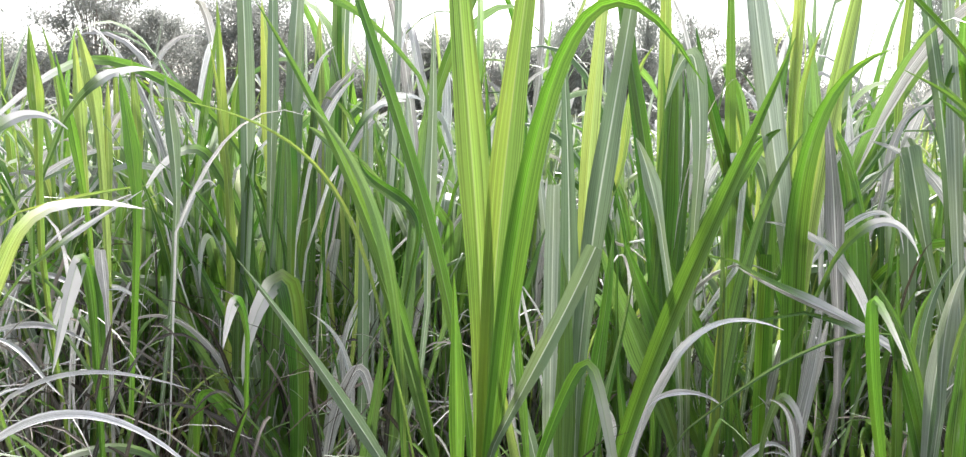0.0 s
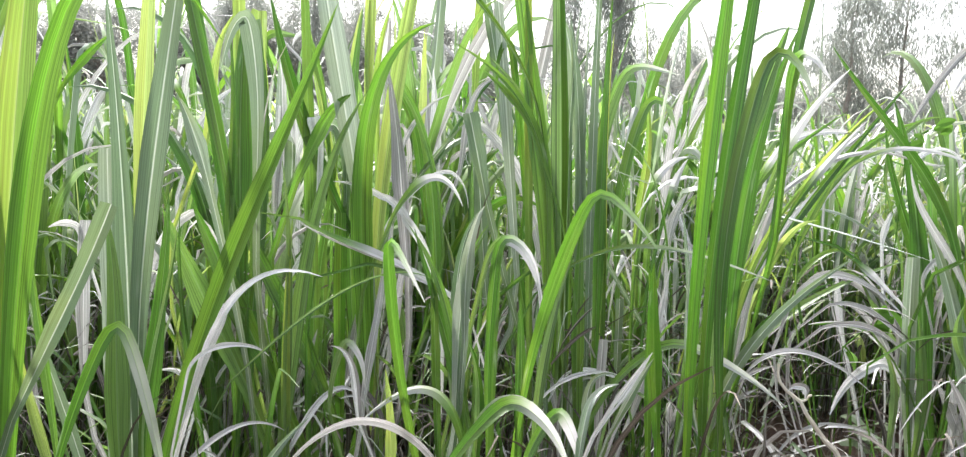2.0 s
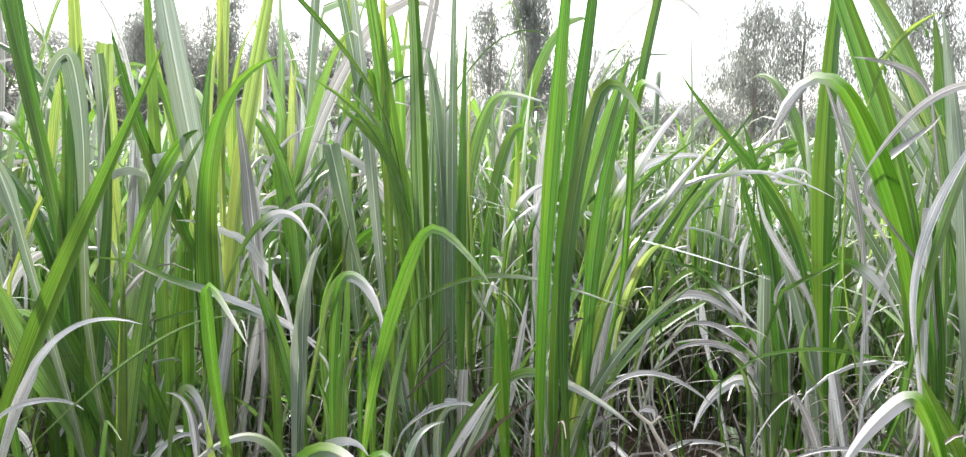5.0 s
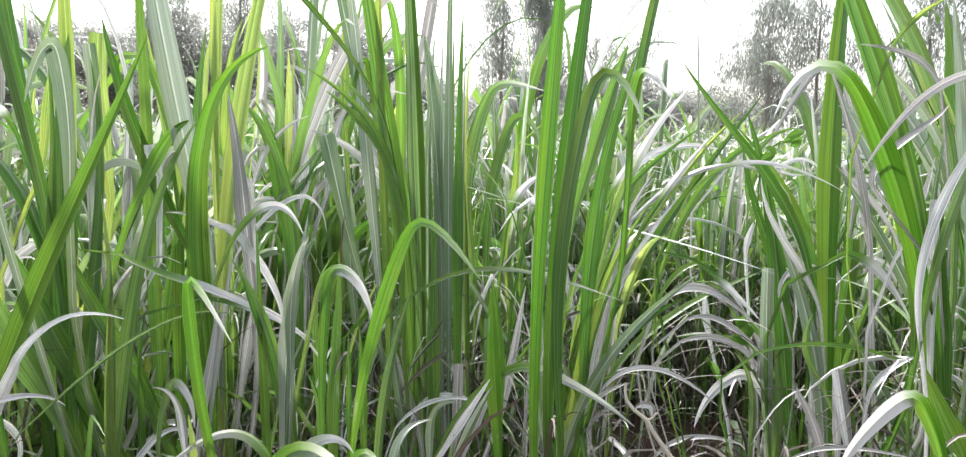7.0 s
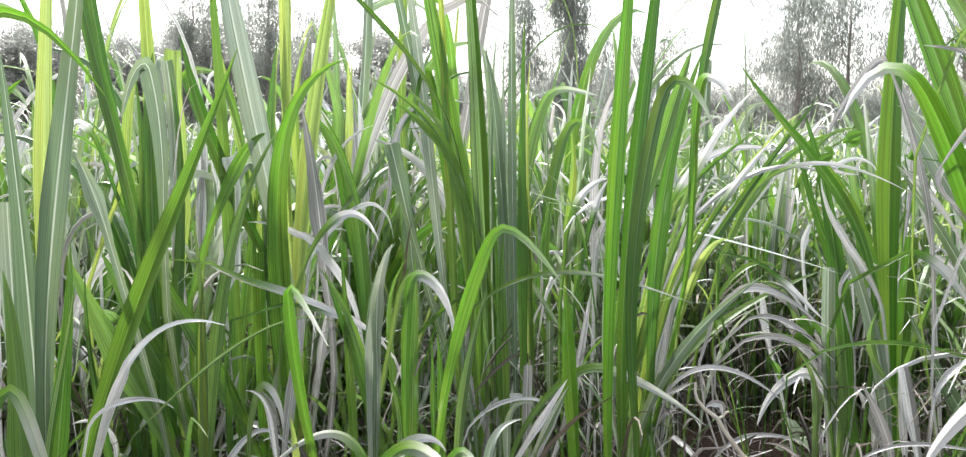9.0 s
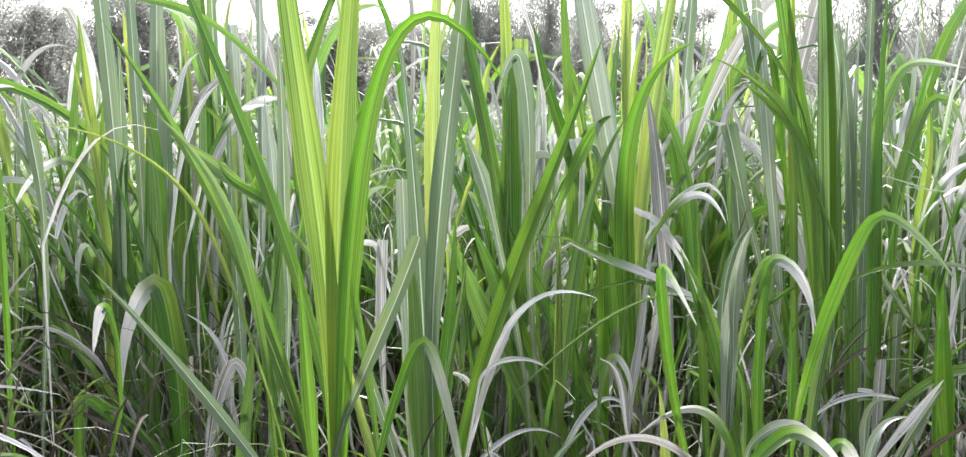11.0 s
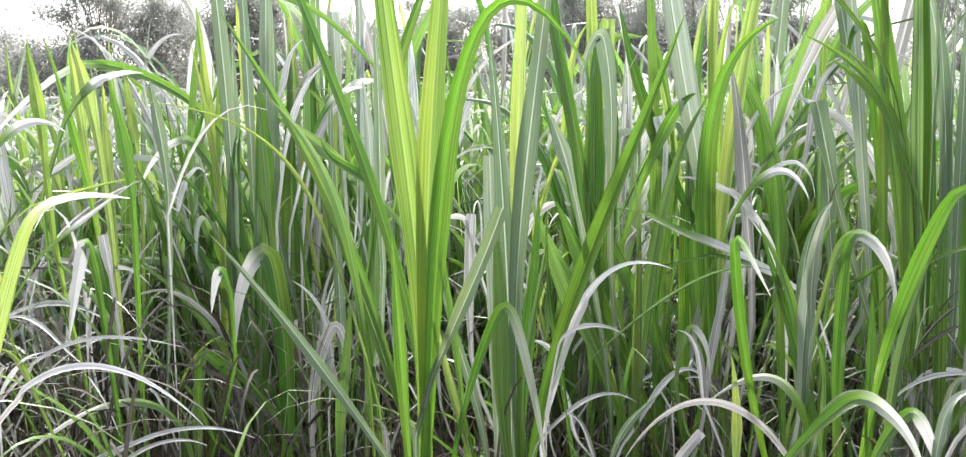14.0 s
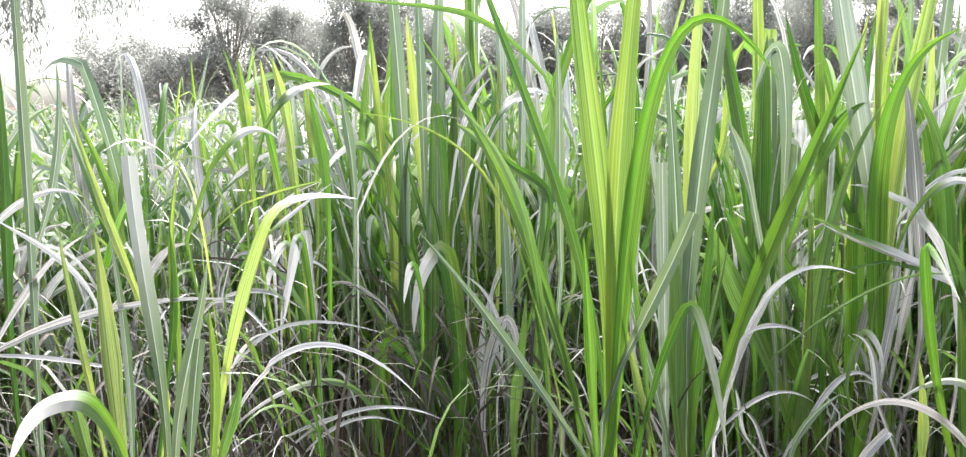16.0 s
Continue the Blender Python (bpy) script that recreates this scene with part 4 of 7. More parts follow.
blade(plant, (0.614, 1.641, 0.460), (0.624, 1.650, 0.554), (0.704, 1.588, 0.470), (0.697, 1.587, 0.433), 0.022, "d", turn=30)
blade(plant, (0.912, 1.066, 0.592), (0.917, 1.075, 0.674), (0.920, 1.086, 0.757), (0.921, 1.099, 0.839), 0.012, "g")
plant = clump("grass plant with leaning pale and grey blades", 1.51, 1.21)
blade(plant, (1.480, 1.167, 0.435), (1.519, 1.174, 0.632), (1.637, 1.127, 0.795), (1.781, 1.057, 0.909), 0.029, "w")
blade(plant, (1.505, 1.208, 0.414), (1.509, 1.220, 0.508), (1.581, 1.190, 0.601), (1.659, 1.146, 0.624), 0.024, "d", turn=15)
blade(plant, (1.507, 1.206, 0.414), (1.526, 1.205, 0.479), (1.569, 1.188, 0.534), (1.623, 1.159, 0.563), 0.021, "d", turn=15)
blade(plant, (1.510, 1.205, 0.414), (1.544, 1.219, 0.637), (1.589, 1.229, 0.883), (1.719, 1.178, 1.070), 0.026, "y")
blade(plant, (1.644, 1.271, 0.610), (1.679, 1.278, 0.791), (1.692, 1.301, 0.987), (1.795, 1.261, 1.144), 0.024, "d")
blade(plant, (1.655, 1.367, 0.508), (1.668, 1.391, 0.716), (1.725, 1.387, 0.914), (1.771, 1.391, 1.118), 0.022, "g")
blade(plant, (1.733, 1.455, 0.619), (1.758, 1.493, 0.967), (1.798, 1.484, 1.065), (2.042, 1.365, 1.263), 0.027, "g")
blade(plant, (1.391, 1.054, 0.498), (1.406, 1.073, 0.683), (1.405, 1.104, 0.873), (1.446, 1.107, 1.056), 0.013, "g")
blade(plant, (1.376, 1.063, 0.498), (1.351, 1.099, 0.632), (1.347, 1.123, 0.771), (1.364, 1.134, 0.911), 0.012, "w")
plant = clump("low tangled grass plant with dry curled blades above bare soil", 2.18, 1.10)
blade(plant, (2.194, 1.233, 0.620), (2.207, 1.238, 0.711), (2.025, 1.379, 0.899), (1.968, 1.390, 0.742), 0.029, "d", turn=20)
blade(plant, (2.228, 1.257, 0.531), (2.200, 1.285, 0.602), (2.174, 1.315, 0.694), (2.098, 1.364, 0.712), 0.025, "d", turn=20)
blade(plant, (2.247, 1.254, 0.588), (2.191, 1.300, 0.661), (2.100, 1.355, 0.658), (2.021, 1.400, 0.637), 0.021, "g", turn=30)
blade(plant, (2.180, 1.411, 0.575), (2.169, 1.429, 0.646), (2.165, 1.443, 0.718), (2.167, 1.452, 0.791), 0.025, "d")
blade(plant, (2.044, 1.104, 0.344), (2.047, 1.117, 0.444), (2.087, 1.114, 0.579), (2.020, 1.167, 0.659), 0.022, "g")
blade(plant, (2.096, 1.073, 0.346), (2.122, 1.077, 0.476), (2.127, 1.093, 0.604), (2.113, 1.122, 0.731), 0.029, "g")
blade(plant, (2.051, 0.877, 0.433), (2.051, 0.889, 0.507), (2.026, 0.914, 0.574), (1.999, 0.941, 0.639), 0.026, "d")
blade(plant, (2.129, 0.977, 0.626), (2.100, 1.003, 0.676), (2.098, 1.013, 0.731), (2.122, 1.007, 0.791), 0.024, "g")
blade(plant, (2.704, 1.112, 0.711), (2.694, 1.131, 0.792), (2.648, 1.173, 0.885), (2.567, 1.223, 0.884), 0.034, "d", turn=15)
blade(plant, (2.139, 0.846, 0.581), (2.146, 0.854, 0.656), (2.204, 0.826, 0.706), (2.261, 0.794, 0.727), 0.019, "d", turn=30)
blade(plant, (2.440, 0.864, 0.358), (2.401, 0.904, 0.463), (2.359, 0.945, 0.565), (2.319, 0.986, 0.669), 0.018, "g")
blade(plant, (2.259, 1.085, 0.308), (2.271, 1.092, 0.400), (2.273, 1.105, 0.492), (2.266, 1.124, 0.583), 0.023, "d")
blade(plant, (1.876, 1.317, 0.295), (1.923, 1.303, 0.391), (2.025, 1.243, 0.402), (2.097, 1.193, 0.369), 0.019, "d", turn=25)
plant = clump("broad green grass plant at the bend of the lane", 2.30, 0.77)
blade(plant, (2.265, 0.632, 0.457), (2.237, 0.664, 0.551), (2.203, 0.699, 0.644), (2.161, 0.738, 0.730), 0.038, "g")
blade(plant, (2.195, 0.678, 0.482), (2.215, 0.701, 0.706), (2.202, 0.742, 0.921), (2.218, 0.767, 1.144), 0.035, "g")
blade(plant, (2.265, 0.782, 0.664), (2.275, 0.798, 0.811), (2.286, 0.815, 0.958), (2.298, 0.830, 1.106), 0.030, "w")
blade(plant, (2.145, 0.480, 0.531), (2.156, 0.484, 0.598), (2.165, 0.489, 0.665), (2.171, 0.496, 0.732), 0.028, "y")
blade(plant, (2.192, 0.565, 0.500), (2.235, 0.555, 0.606), (2.261, 0.556, 0.716), (2.316, 0.538, 0.816), 0.036, "g")
blade(plant, (2.347, 0.723, 0.604), (2.390, 0.722, 0.773), (2.349, 0.772, 0.927), (2.338, 0.804, 1.091), 0.026, "g")
blade(plant, (2.366, 0.765, 0.951), (2.366, 0.798, 1.164), (2.363, 0.833, 1.377), (2.353, 0.871, 1.588), 0.040, "w")
blade(plant, (2.338, 0.804, 1.091), (2.350, 0.847, 1.419), (2.202, 0.976, 1.669), (2.044, 1.110, 1.906), 0.036, "g")
blade(plant, (2.180, 0.897, 1.452), (2.208, 0.889, 1.508), (2.247, 0.871, 1.548), (2.297, 0.844, 1.575), 0.015, "y")
blade(plant, (2.226, 0.792, 1.338), (2.219, 0.812, 1.435), (2.140, 0.862, 1.448), (2.076, 0.902, 1.456), 0.017, "d", turn=20)
blade(plant, (2.405, 0.653, 1.150), (2.419, 0.687, 1.420), (2.382, 0.751, 1.685), (2.402, 0.780, 1.957), 0.022, "w")
blade(plant, (2.456, 0.965, 1.072), (2.432, 0.997, 1.181), (2.371, 1.049, 1.282), (2.280, 1.112, 1.326), 0.020, "w", turn=10)
blade(plant, (2.393, 0.990, 0.983), (2.364, 1.018, 1.053), (2.324, 1.052, 1.112), (2.273, 1.090, 1.161), 0.018, "d", turn=10)
blade(plant, (2.544, 0.805, 1.153), (2.545, 0.814, 1.210), (2.564, 0.808, 1.250), (2.602, 0.788, 1.274), 0.019, "d")
plant = clump("mixed grass plant with lime upright tips", 0.83, 2.01)
blade(plant, (0.783, 1.804, 1.032), (0.784, 1.849, 1.330), (0.789, 1.894, 1.638), (0.800, 1.934, 1.936), 0.020, "y")
blade(plant, (0.819, 1.833, 0.978), (0.822, 1.858, 1.152), (0.797, 1.903, 1.345), (0.866, 1.887, 1.517), 0.026, "y")
blade(plant, (1.046, 2.177, 1.048), (1.058, 2.192, 1.192), (1.066, 2.210, 1.337), (1.068, 2.231, 1.481), 0.027, "y")
blade(plant, (1.096, 2.255, 0.979), (1.101, 2.266, 1.071), (1.101, 2.280, 1.163), (1.095, 2.298, 1.255), 0.026, "d")
blade(plant, (0.970, 1.847, 0.900), (0.947, 1.880, 1.026), (0.968, 1.894, 1.200), (0.875, 1.965, 1.291), 0.027, "g")
blade(plant, (0.840, 2.046, 0.914), (0.858, 2.046, 0.984), (0.974, 1.989, 1.073), (1.002, 1.956, 0.971), 0.016, "d", turn=20)
blade(plant, (0.990, 2.322, 0.996), (1.020, 2.316, 1.075), (1.162, 2.229, 1.073), (1.121, 2.236, 0.959), 0.023, "d", turn=20)
blade(plant, (0.605, 1.856, 1.047), (0.646, 1.840, 1.106), (0.653, 1.853, 1.217), (0.731, 1.808, 1.233), 0.025, "g")
blade(plant, (0.615, 1.969, 1.053), (0.621, 1.972, 1.098), (0.637, 1.969, 1.137), (0.663, 1.958, 1.171), 0.023, "d")
blade(plant, (0.578, 2.273, 1.340), (0.534, 2.320, 1.473), (0.623, 2.257, 1.421), (0.667, 2.231, 1.424), 0.027, "g", silvering=0.3)
plant = clump("pale grass plant in the stand behind", -0.85, 2.38)
blade(plant, (-1.525, 2.715, 0.617), (-1.553, 2.772, 0.924), (-1.550, 2.833, 1.244), (-1.609, 2.888, 1.548), 0.038, "y")
blade(plant, (-1.577, 2.724, 0.670), (-1.609, 2.777, 0.957), (-1.628, 2.835, 1.267), (-1.746, 2.882, 1.538), 0.033, "y")
blade(plant, (-1.450, 2.653, 0.811), (-1.454, 2.691, 1.013), (-1.433, 2.730, 1.218), (-1.498, 2.765, 1.413), 0.037, "w")
blade(plant, (-1.440, 2.424, 0.678), (-1.477, 2.455, 0.846), (-1.513, 2.490, 1.038), (-1.647, 2.509, 1.163), 0.035, "y")
blade(plant, (-1.474, 2.454, 0.843), (-1.506, 2.483, 1.000), (-1.506, 2.563, 1.423), (-1.720, 2.487, 1.059), 0.022, "g")
blade(plant, (-1.875, 2.803, 0.604), (-1.816, 2.863, 0.910), (-1.946, 2.914, 1.205), (-1.954, 2.971, 1.509), 0.034, "y")
blade(plant, (-1.957, 2.791, 0.553), (-2.011, 2.851, 0.881), (-1.937, 2.917, 1.218), (-1.859, 2.979, 1.534), 0.039, "w")
blade(plant, (-1.406, 2.728, 0.666), (-1.384, 2.783, 0.949), (-1.454, 2.835, 1.236), (-1.463, 2.888, 1.519), 0.033, "y")
blade(plant, (-1.399, 2.852, 0.779), (-1.361, 2.899, 1.022), (-1.463, 2.937, 1.240), (-1.495, 2.980, 1.473), 0.034, "w")
blade(plant, (-1.179, 2.551, 1.305), (-1.193, 2.567, 1.391), (-1.115, 2.596, 1.531), (-1.009, 2.592, 1.489), 0.021, "d", turn=20)
blade(plant, (-0.835, 1.989, 0.423), (-0.888, 2.027, 0.633), (-0.921, 2.065, 0.841), (-1.021, 2.098, 1.037), 0.030, "g")
blade(plant, (-0.810, 2.336, 0.639), (-0.789, 2.391, 0.927), (-0.805, 2.445, 1.216), (-0.807, 2.499, 1.501), 0.048, "w")
blade(plant, (-0.868, 2.334, 0.641), (-0.892, 2.391, 0.946), (-0.845, 2.449, 1.245), (-0.837, 2.506, 1.547), 0.038, "g")
blade(plant, (-0.431, 2.249, 0.653), (-0.451, 2.302, 0.938), (-0.475, 2.355, 1.223), (-0.483, 2.409, 1.508), 0.037, "y")
blade(plant, (-0.293, 2.058, 0.695), (-0.274, 2.143, 1.140), (-0.281, 2.227, 1.590), (-0.288, 2.312, 2.036), 0.030, "w")
blade(plant, (-0.518, 2.245, 1.184), (-0.529, 2.263, 1.282), (-0.451, 2.277, 1.342), (-0.402, 2.292, 1.414), 0.027, "d", turn=10)
blade(plant, (-0.421, 2.123, 1.064), (-0.417, 2.136, 1.128), (-0.395, 2.147, 1.185), (-0.356, 2.158, 1.235), 0.025, "d", turn=20)
blade(plant, (-0.335, 2.059, 1.246), (-0.303, 2.069, 1.294), (-0.232, 2.076, 1.317), (-0.181, 2.071, 1.282), 0.026, "d", turn=20)
blade(plant, (-0.170, 1.776, 1.338), (-0.362, 1.813, 1.566), (-0.423, 1.806, 1.538), (-0.777, 1.804, 1.589), 0.022, "g", turn=10)
blade(plant, (-0.151, 2.009, 0.949), (-0.230, 2.075, 1.312), (-0.029, 2.140, 1.622), (0.107, 2.204, 1.936), 0.033, "g")
blade(plant, (-0.134, 2.441, 1.078), (-0.138, 2.467, 1.214), (-0.143, 2.492, 1.350), (-0.150, 2.518, 1.486), 0.036, "d")
blade(plant, (-0.595, 2.145, 1.210), (-0.501, 2.159, 1.264), (-0.552, 2.180, 1.386), (-0.467, 2.193, 1.441), 0.022, "d", turn=15)
plant = clump("green grass plant with short snapped silver blades", 0.43, 1.52)
blade(plant, (0.341, 1.938, 1.026), (0.412, 1.964, 1.153), (0.357, 1.998, 1.339), (0.457, 2.023, 1.459), 0.028, "y")
blade(plant, (0.361, 2.262, 1.122), (0.387, 2.273, 1.178), (0.425, 2.283, 1.222), (0.475, 2.291, 1.257), 0.028, "d", turn=15)
blade(plant, (0.554, 2.083, 0.676), (0.591, 2.130, 0.923), (0.585, 2.178, 1.179), (0.608, 2.226, 1.427), 0.030, "w")
blade(plant, (0.501, 1.918, 0.891), (0.488, 1.937, 0.998), (0.491, 1.958, 1.104), (0.512, 1.978, 1.210), 0.028, "d")
blade(plant, (0.089, 1.633, 0.536), (0.084, 1.657, 0.665), (0.086, 1.682, 0.794), (0.096, 1.707, 0.922), 0.029, "d", cut=True)
blade(plant, (0.089, 1.697, 0.871), (0.084, 1.700, 0.891), (0.047, 1.706, 0.928), (0.018, 1.701, 0.907), 0.019, "d", crest=(0.078, 1.704, 0.911), turn=20)
blade(plant, (-0.095, 1.290, 0.370), (-0.115, 1.294, 0.391), (-0.084, 1.315, 0.497), (-0.145, 1.312, 0.495), 0.016, "d")
blade(plant, (-0.004, 1.293, 0.368), (-0.024, 1.299, 0.403), (-0.038, 1.305, 0.440), (-0.047, 1.312, 0.478), 0.015, "d", turn=15)
blade(plant, (0.321, 1.532, 0.498), (0.347, 1.543, 0.549), (0.293, 1.554, 0.621), (0.240, 1.548, 0.598), 0.018, "d", turn=20)
blade(plant, (0.561, 1.402, 0.307), (0.562, 1.436, 0.486), (0.563, 1.470, 0.664), (0.564, 1.503, 0.842), 0.015, "g")
blade(plant, (0.494, 1.400, 0.309), (0.502, 1.432, 0.476), (0.504, 1.464, 0.644), (0.503, 1.496, 0.812), 0.017, "g")
blade(plant, (0.773, 1.501, 0.255), (0.763, 1.516, 0.338), (0.763, 1.532, 0.421), (0.772, 1.548, 0.504), 0.023, "y")
blade(plant, (0.663, 1.341, 0.504), (0.672, 1.364, 0.623), (0.714, 1.387, 0.741), (0.722, 1.410, 0.859), 0.022, "d")
blade(plant, (0.894, 1.226, 0.395), (0.903, 1.245, 0.496), (0.935, 1.268, 0.612), (0.885, 1.285, 0.708), 0.024, "g")
blade(plant, (0.997, 1.136, 0.440), (1.004, 1.166, 0.595), (1.041, 1.196, 0.751), (1.106, 1.225, 0.893), 0.025, "g")
blade(plant, (1.220, 1.328, 0.340), (1.223, 1.370, 0.558), (1.230, 1.412, 0.781), (1.261, 1.454, 0.996), 0.035, "g")
blade(plant, (0.375, 1.675, 0.169), (0.376, 1.714, 0.374), (0.366, 1.753, 0.581), (0.340, 1.790, 0.784), 0.027, "g")
blade(plant, (0.003, 1.605, 0.400), (-0.004, 1.620, 0.480), (-0.011, 1.635, 0.561), (-0.018, 1.650, 0.641), 0.017, "d", turn=20)
plant = clump("upright grass plant with pale and grey broad blades", -0.49, 1.95)
blade(plant, (-0.668, 1.950, 0.726), (-0.665, 2.036, 1.183), (-0.725, 2.120, 1.637), (-0.769, 2.205, 2.093), 0.050, "w")
blade(plant, (-0.586, 1.903, 0.735), (-0.592, 1.982, 1.156), (-0.617, 2.062, 1.581), (-0.638, 2.140, 2.000), 0.034, "w")
blade(plant, (-0.558, 1.986, 0.899), (-0.566, 2.058, 1.280), (-0.557, 2.128, 1.651), (-0.550, 2.200, 2.033), 0.041, "w")
blade(plant, (-0.484, 1.760, 0.767), (-0.496, 1.791, 0.932), (-0.490, 1.823, 1.100), (-0.525, 1.852, 1.262), 0.029, "g", cut=True)
blade(plant, (-0.414, 1.902, 0.968), (-0.403, 1.919, 1.059), (-0.378, 1.939, 1.159), (-0.312, 1.954, 1.228), 0.022, "d", cut=True)
blade(plant, (-0.479, 1.921, 1.082), (-0.460, 1.939, 1.172), (-0.437, 1.960, 1.280), (-0.360, 1.974, 1.342), 0.022, "d")
blade(plant, (-0.348, 1.959, 0.719), (-0.352, 2.003, 0.954), (-0.346, 2.048, 1.188), (-0.352, 2.092, 1.422), 0.029, "y")
blade(plant, (-0.286, 2.143, 1.142), (-0.288, 2.168, 1.279), (-0.275, 2.194, 1.414), (-0.248, 2.221, 1.548), 0.019, "d")
blade(plant, (-0.147, 1.602, 0.952), (-0.132, 1.626, 1.075), (-0.273, 1.617, 1.050), (-0.297, 1.634, 1.144), 0.026, "g")
blade(plant, (-0.105, 1.380, 0.848), (-0.114, 1.417, 1.045), (-0.103, 1.456, 1.246), (-0.119, 1.492, 1.443), 0.028, "w")
blade(plant, (-0.569, 2.148, 0.679), (-0.574, 2.196, 0.938), (-0.526, 2.244, 1.181), (-0.539, 2.292, 1.438), 0.036, "g")
blade(plant, (-0.927, 2.285, 0.927), (-0.932, 2.323, 1.130), (-0.902, 2.363, 1.336), (-0.890, 2.401, 1.539), 0.028, "g")
blade(plant, (-0.669, 2.009, 0.500), (-0.671, 2.049, 0.714), (-0.712, 2.090, 0.937), (-0.678, 2.131, 1.151), 0.028, "g")
blade(plant, (-0.489, 1.808, 0.482), (-0.530, 1.838, 0.650), (-0.491, 1.873, 0.830), (-0.576, 1.901, 0.990), 0.024, "g")
blade(plant, (-0.889, 2.075, 0.891), (-0.883, 2.074, 0.884), (-0.857, 2.114, 1.088), (-0.794, 2.101, 1.011), 0.020, "d", turn=15)
plant = clump("crowded grass plant with folded and snapped blade ends", 0.70, 1.75)
blade(plant, (0.410, 1.590, 0.792), (0.386, 1.660, 1.164), (0.301, 1.724, 1.519), (0.310, 1.795, 1.893), 0.031, "g")
blade(plant, (0.438, 1.689, 0.769), (0.437, 1.763, 1.161), (0.458, 1.836, 1.546), (0.419, 1.909, 1.938), 0.036, "y")
blade(plant, (0.486, 1.795, 0.781), (0.489, 1.835, 0.997), (0.513, 1.877, 1.213), (0.491, 1.917, 1.428), 0.032, "w", cut=True)
blade(plant, (0.717, 1.825, 0.902), (0.690, 1.861, 1.095), (0.653, 1.895, 1.286), (0.626, 1.931, 1.479), 0.025, "y")
blade(plant, (0.777, 1.777, 0.908), (0.773, 1.842, 1.252), (0.810, 1.906, 1.584), (0.837, 1.972, 1.926), 0.028, "y")
blade(plant, (0.757, 1.957, 1.054), (0.768, 1.986, 1.204), (0.769, 2.015, 1.358), (0.811, 2.044, 1.503), 0.026, "y")
blade(plant, (1.088, 2.243, 0.895), (1.105, 2.282, 1.094), (1.090, 2.318, 1.289), (1.119, 2.356, 1.485), 0.025, "y")
blade(plant, (0.874, 1.850, 1.006), (0.881, 1.870, 1.110), (0.944, 1.895, 1.232), (1.052, 1.904, 1.263), 0.015, "d")
blade(plant, (0.882, 1.837, 0.934), (0.944, 1.859, 1.039), (1.035, 1.876, 1.116), (1.115, 1.896, 1.208), 0.015, "w")
blade(plant, (1.254, 2.179, 1.067), (1.235, 2.238, 1.381), (1.305, 2.298, 1.688), (1.320, 2.358, 1.999), 0.032, "y")
blade(plant, (1.207, 1.711, 0.751), (1.185, 1.783, 1.139), (1.184, 1.856, 1.521), (1.136, 1.926, 1.903), 0.040, "w")
blade(plant, (1.237, 1.751, 0.957), (1.231, 1.798, 1.206), (1.136, 1.824, 1.360), (1.163, 1.806, 1.260), 0.022, "v", crest=(1.203, 1.843, 1.453))
blade(plant, (1.286, 1.616, 0.772), (1.267, 1.663, 1.028), (1.295, 1.697, 1.203), (1.079, 1.723, 1.376), 0.031, "g", silvering=0.3)
blade(plant, (0.494, 1.302, 0.330), (0.500, 1.343, 0.543), (0.494, 1.383, 0.758), (0.520, 1.424, 0.968), 0.020, "y")
blade(plant, (0.696, 1.436, 0.464), (0.681, 1.448, 0.527), (0.688, 1.463, 0.609), (0.627, 1.470, 0.653), 0.015, "d", turn=10)
blade(plant, (0.969, 1.426, 0.364), (0.981, 1.453, 0.503), (0.994, 1.480, 0.645), (1.011, 1.507, 0.785), 0.015, "g")
blade(plant, (0.835, 1.503, 0.254), (0.841, 1.513, 0.306), (0.856, 1.523, 0.356), (0.879, 1.533, 0.404), 0.014, "d")
blade(plant, (0.400, 1.212, 0.406), (0.364, 1.218, 0.443), (0.378, 1.235, 0.533), (0.309, 1.234, 0.538), 0.012, "d")
blade(plant, (0.360, 1.315, 0.422), (0.326, 1.322, 0.464), (0.354, 1.337, 0.540), (0.302, 1.342, 0.572), 0.013, "d", turn=10)
blade(plant, (0.447, 1.399, 0.310), (0.460, 1.431, 0.478), (0.408, 1.461, 0.646), (0.439, 1.494, 0.813), 0.020, "g")
blade(plant, (0.373, 1.768, 0.121), (0.360, 1.820, 0.401), (0.438, 1.874, 0.670), (0.397, 1.925, 0.950), 0.036, "g")
blade(plant, (0.650, 1.776, 0.115), (0.641, 1.829, 0.395), (0.709, 1.882, 0.664), (0.673, 1.933, 0.944), 0.032, "g")
blade(plant, (0.563, 2.018, 0.874), (0.559, 2.043, 1.008), (0.613, 2.080, 1.190), (0.647, 2.073, 1.146), 0.019, "d", crest=(0.588, 2.069, 1.138), turn=10)
blade(plant, (0.568, 2.030, 0.933), (0.573, 2.047, 1.024), (0.578, 2.064, 1.115), (0.585, 2.082, 1.206), 0.021, "d", cut=True)
blade(plant, (0.477, 1.742, 1.043), (0.480, 1.749, 1.079), (0.465, 1.768, 1.184), (0.397, 1.762, 1.165), 0.015, "d", turn=15)
plant = clump("grey-green grass plant with blades leaning over each other", 2.29, 1.19)
blade(plant, (2.027, 0.656, 0.821), (2.053, 0.670, 1.011), (2.125, 0.653, 1.187), (2.197, 0.636, 1.364), 0.022, "g", turn=-10, silvering=0.5)
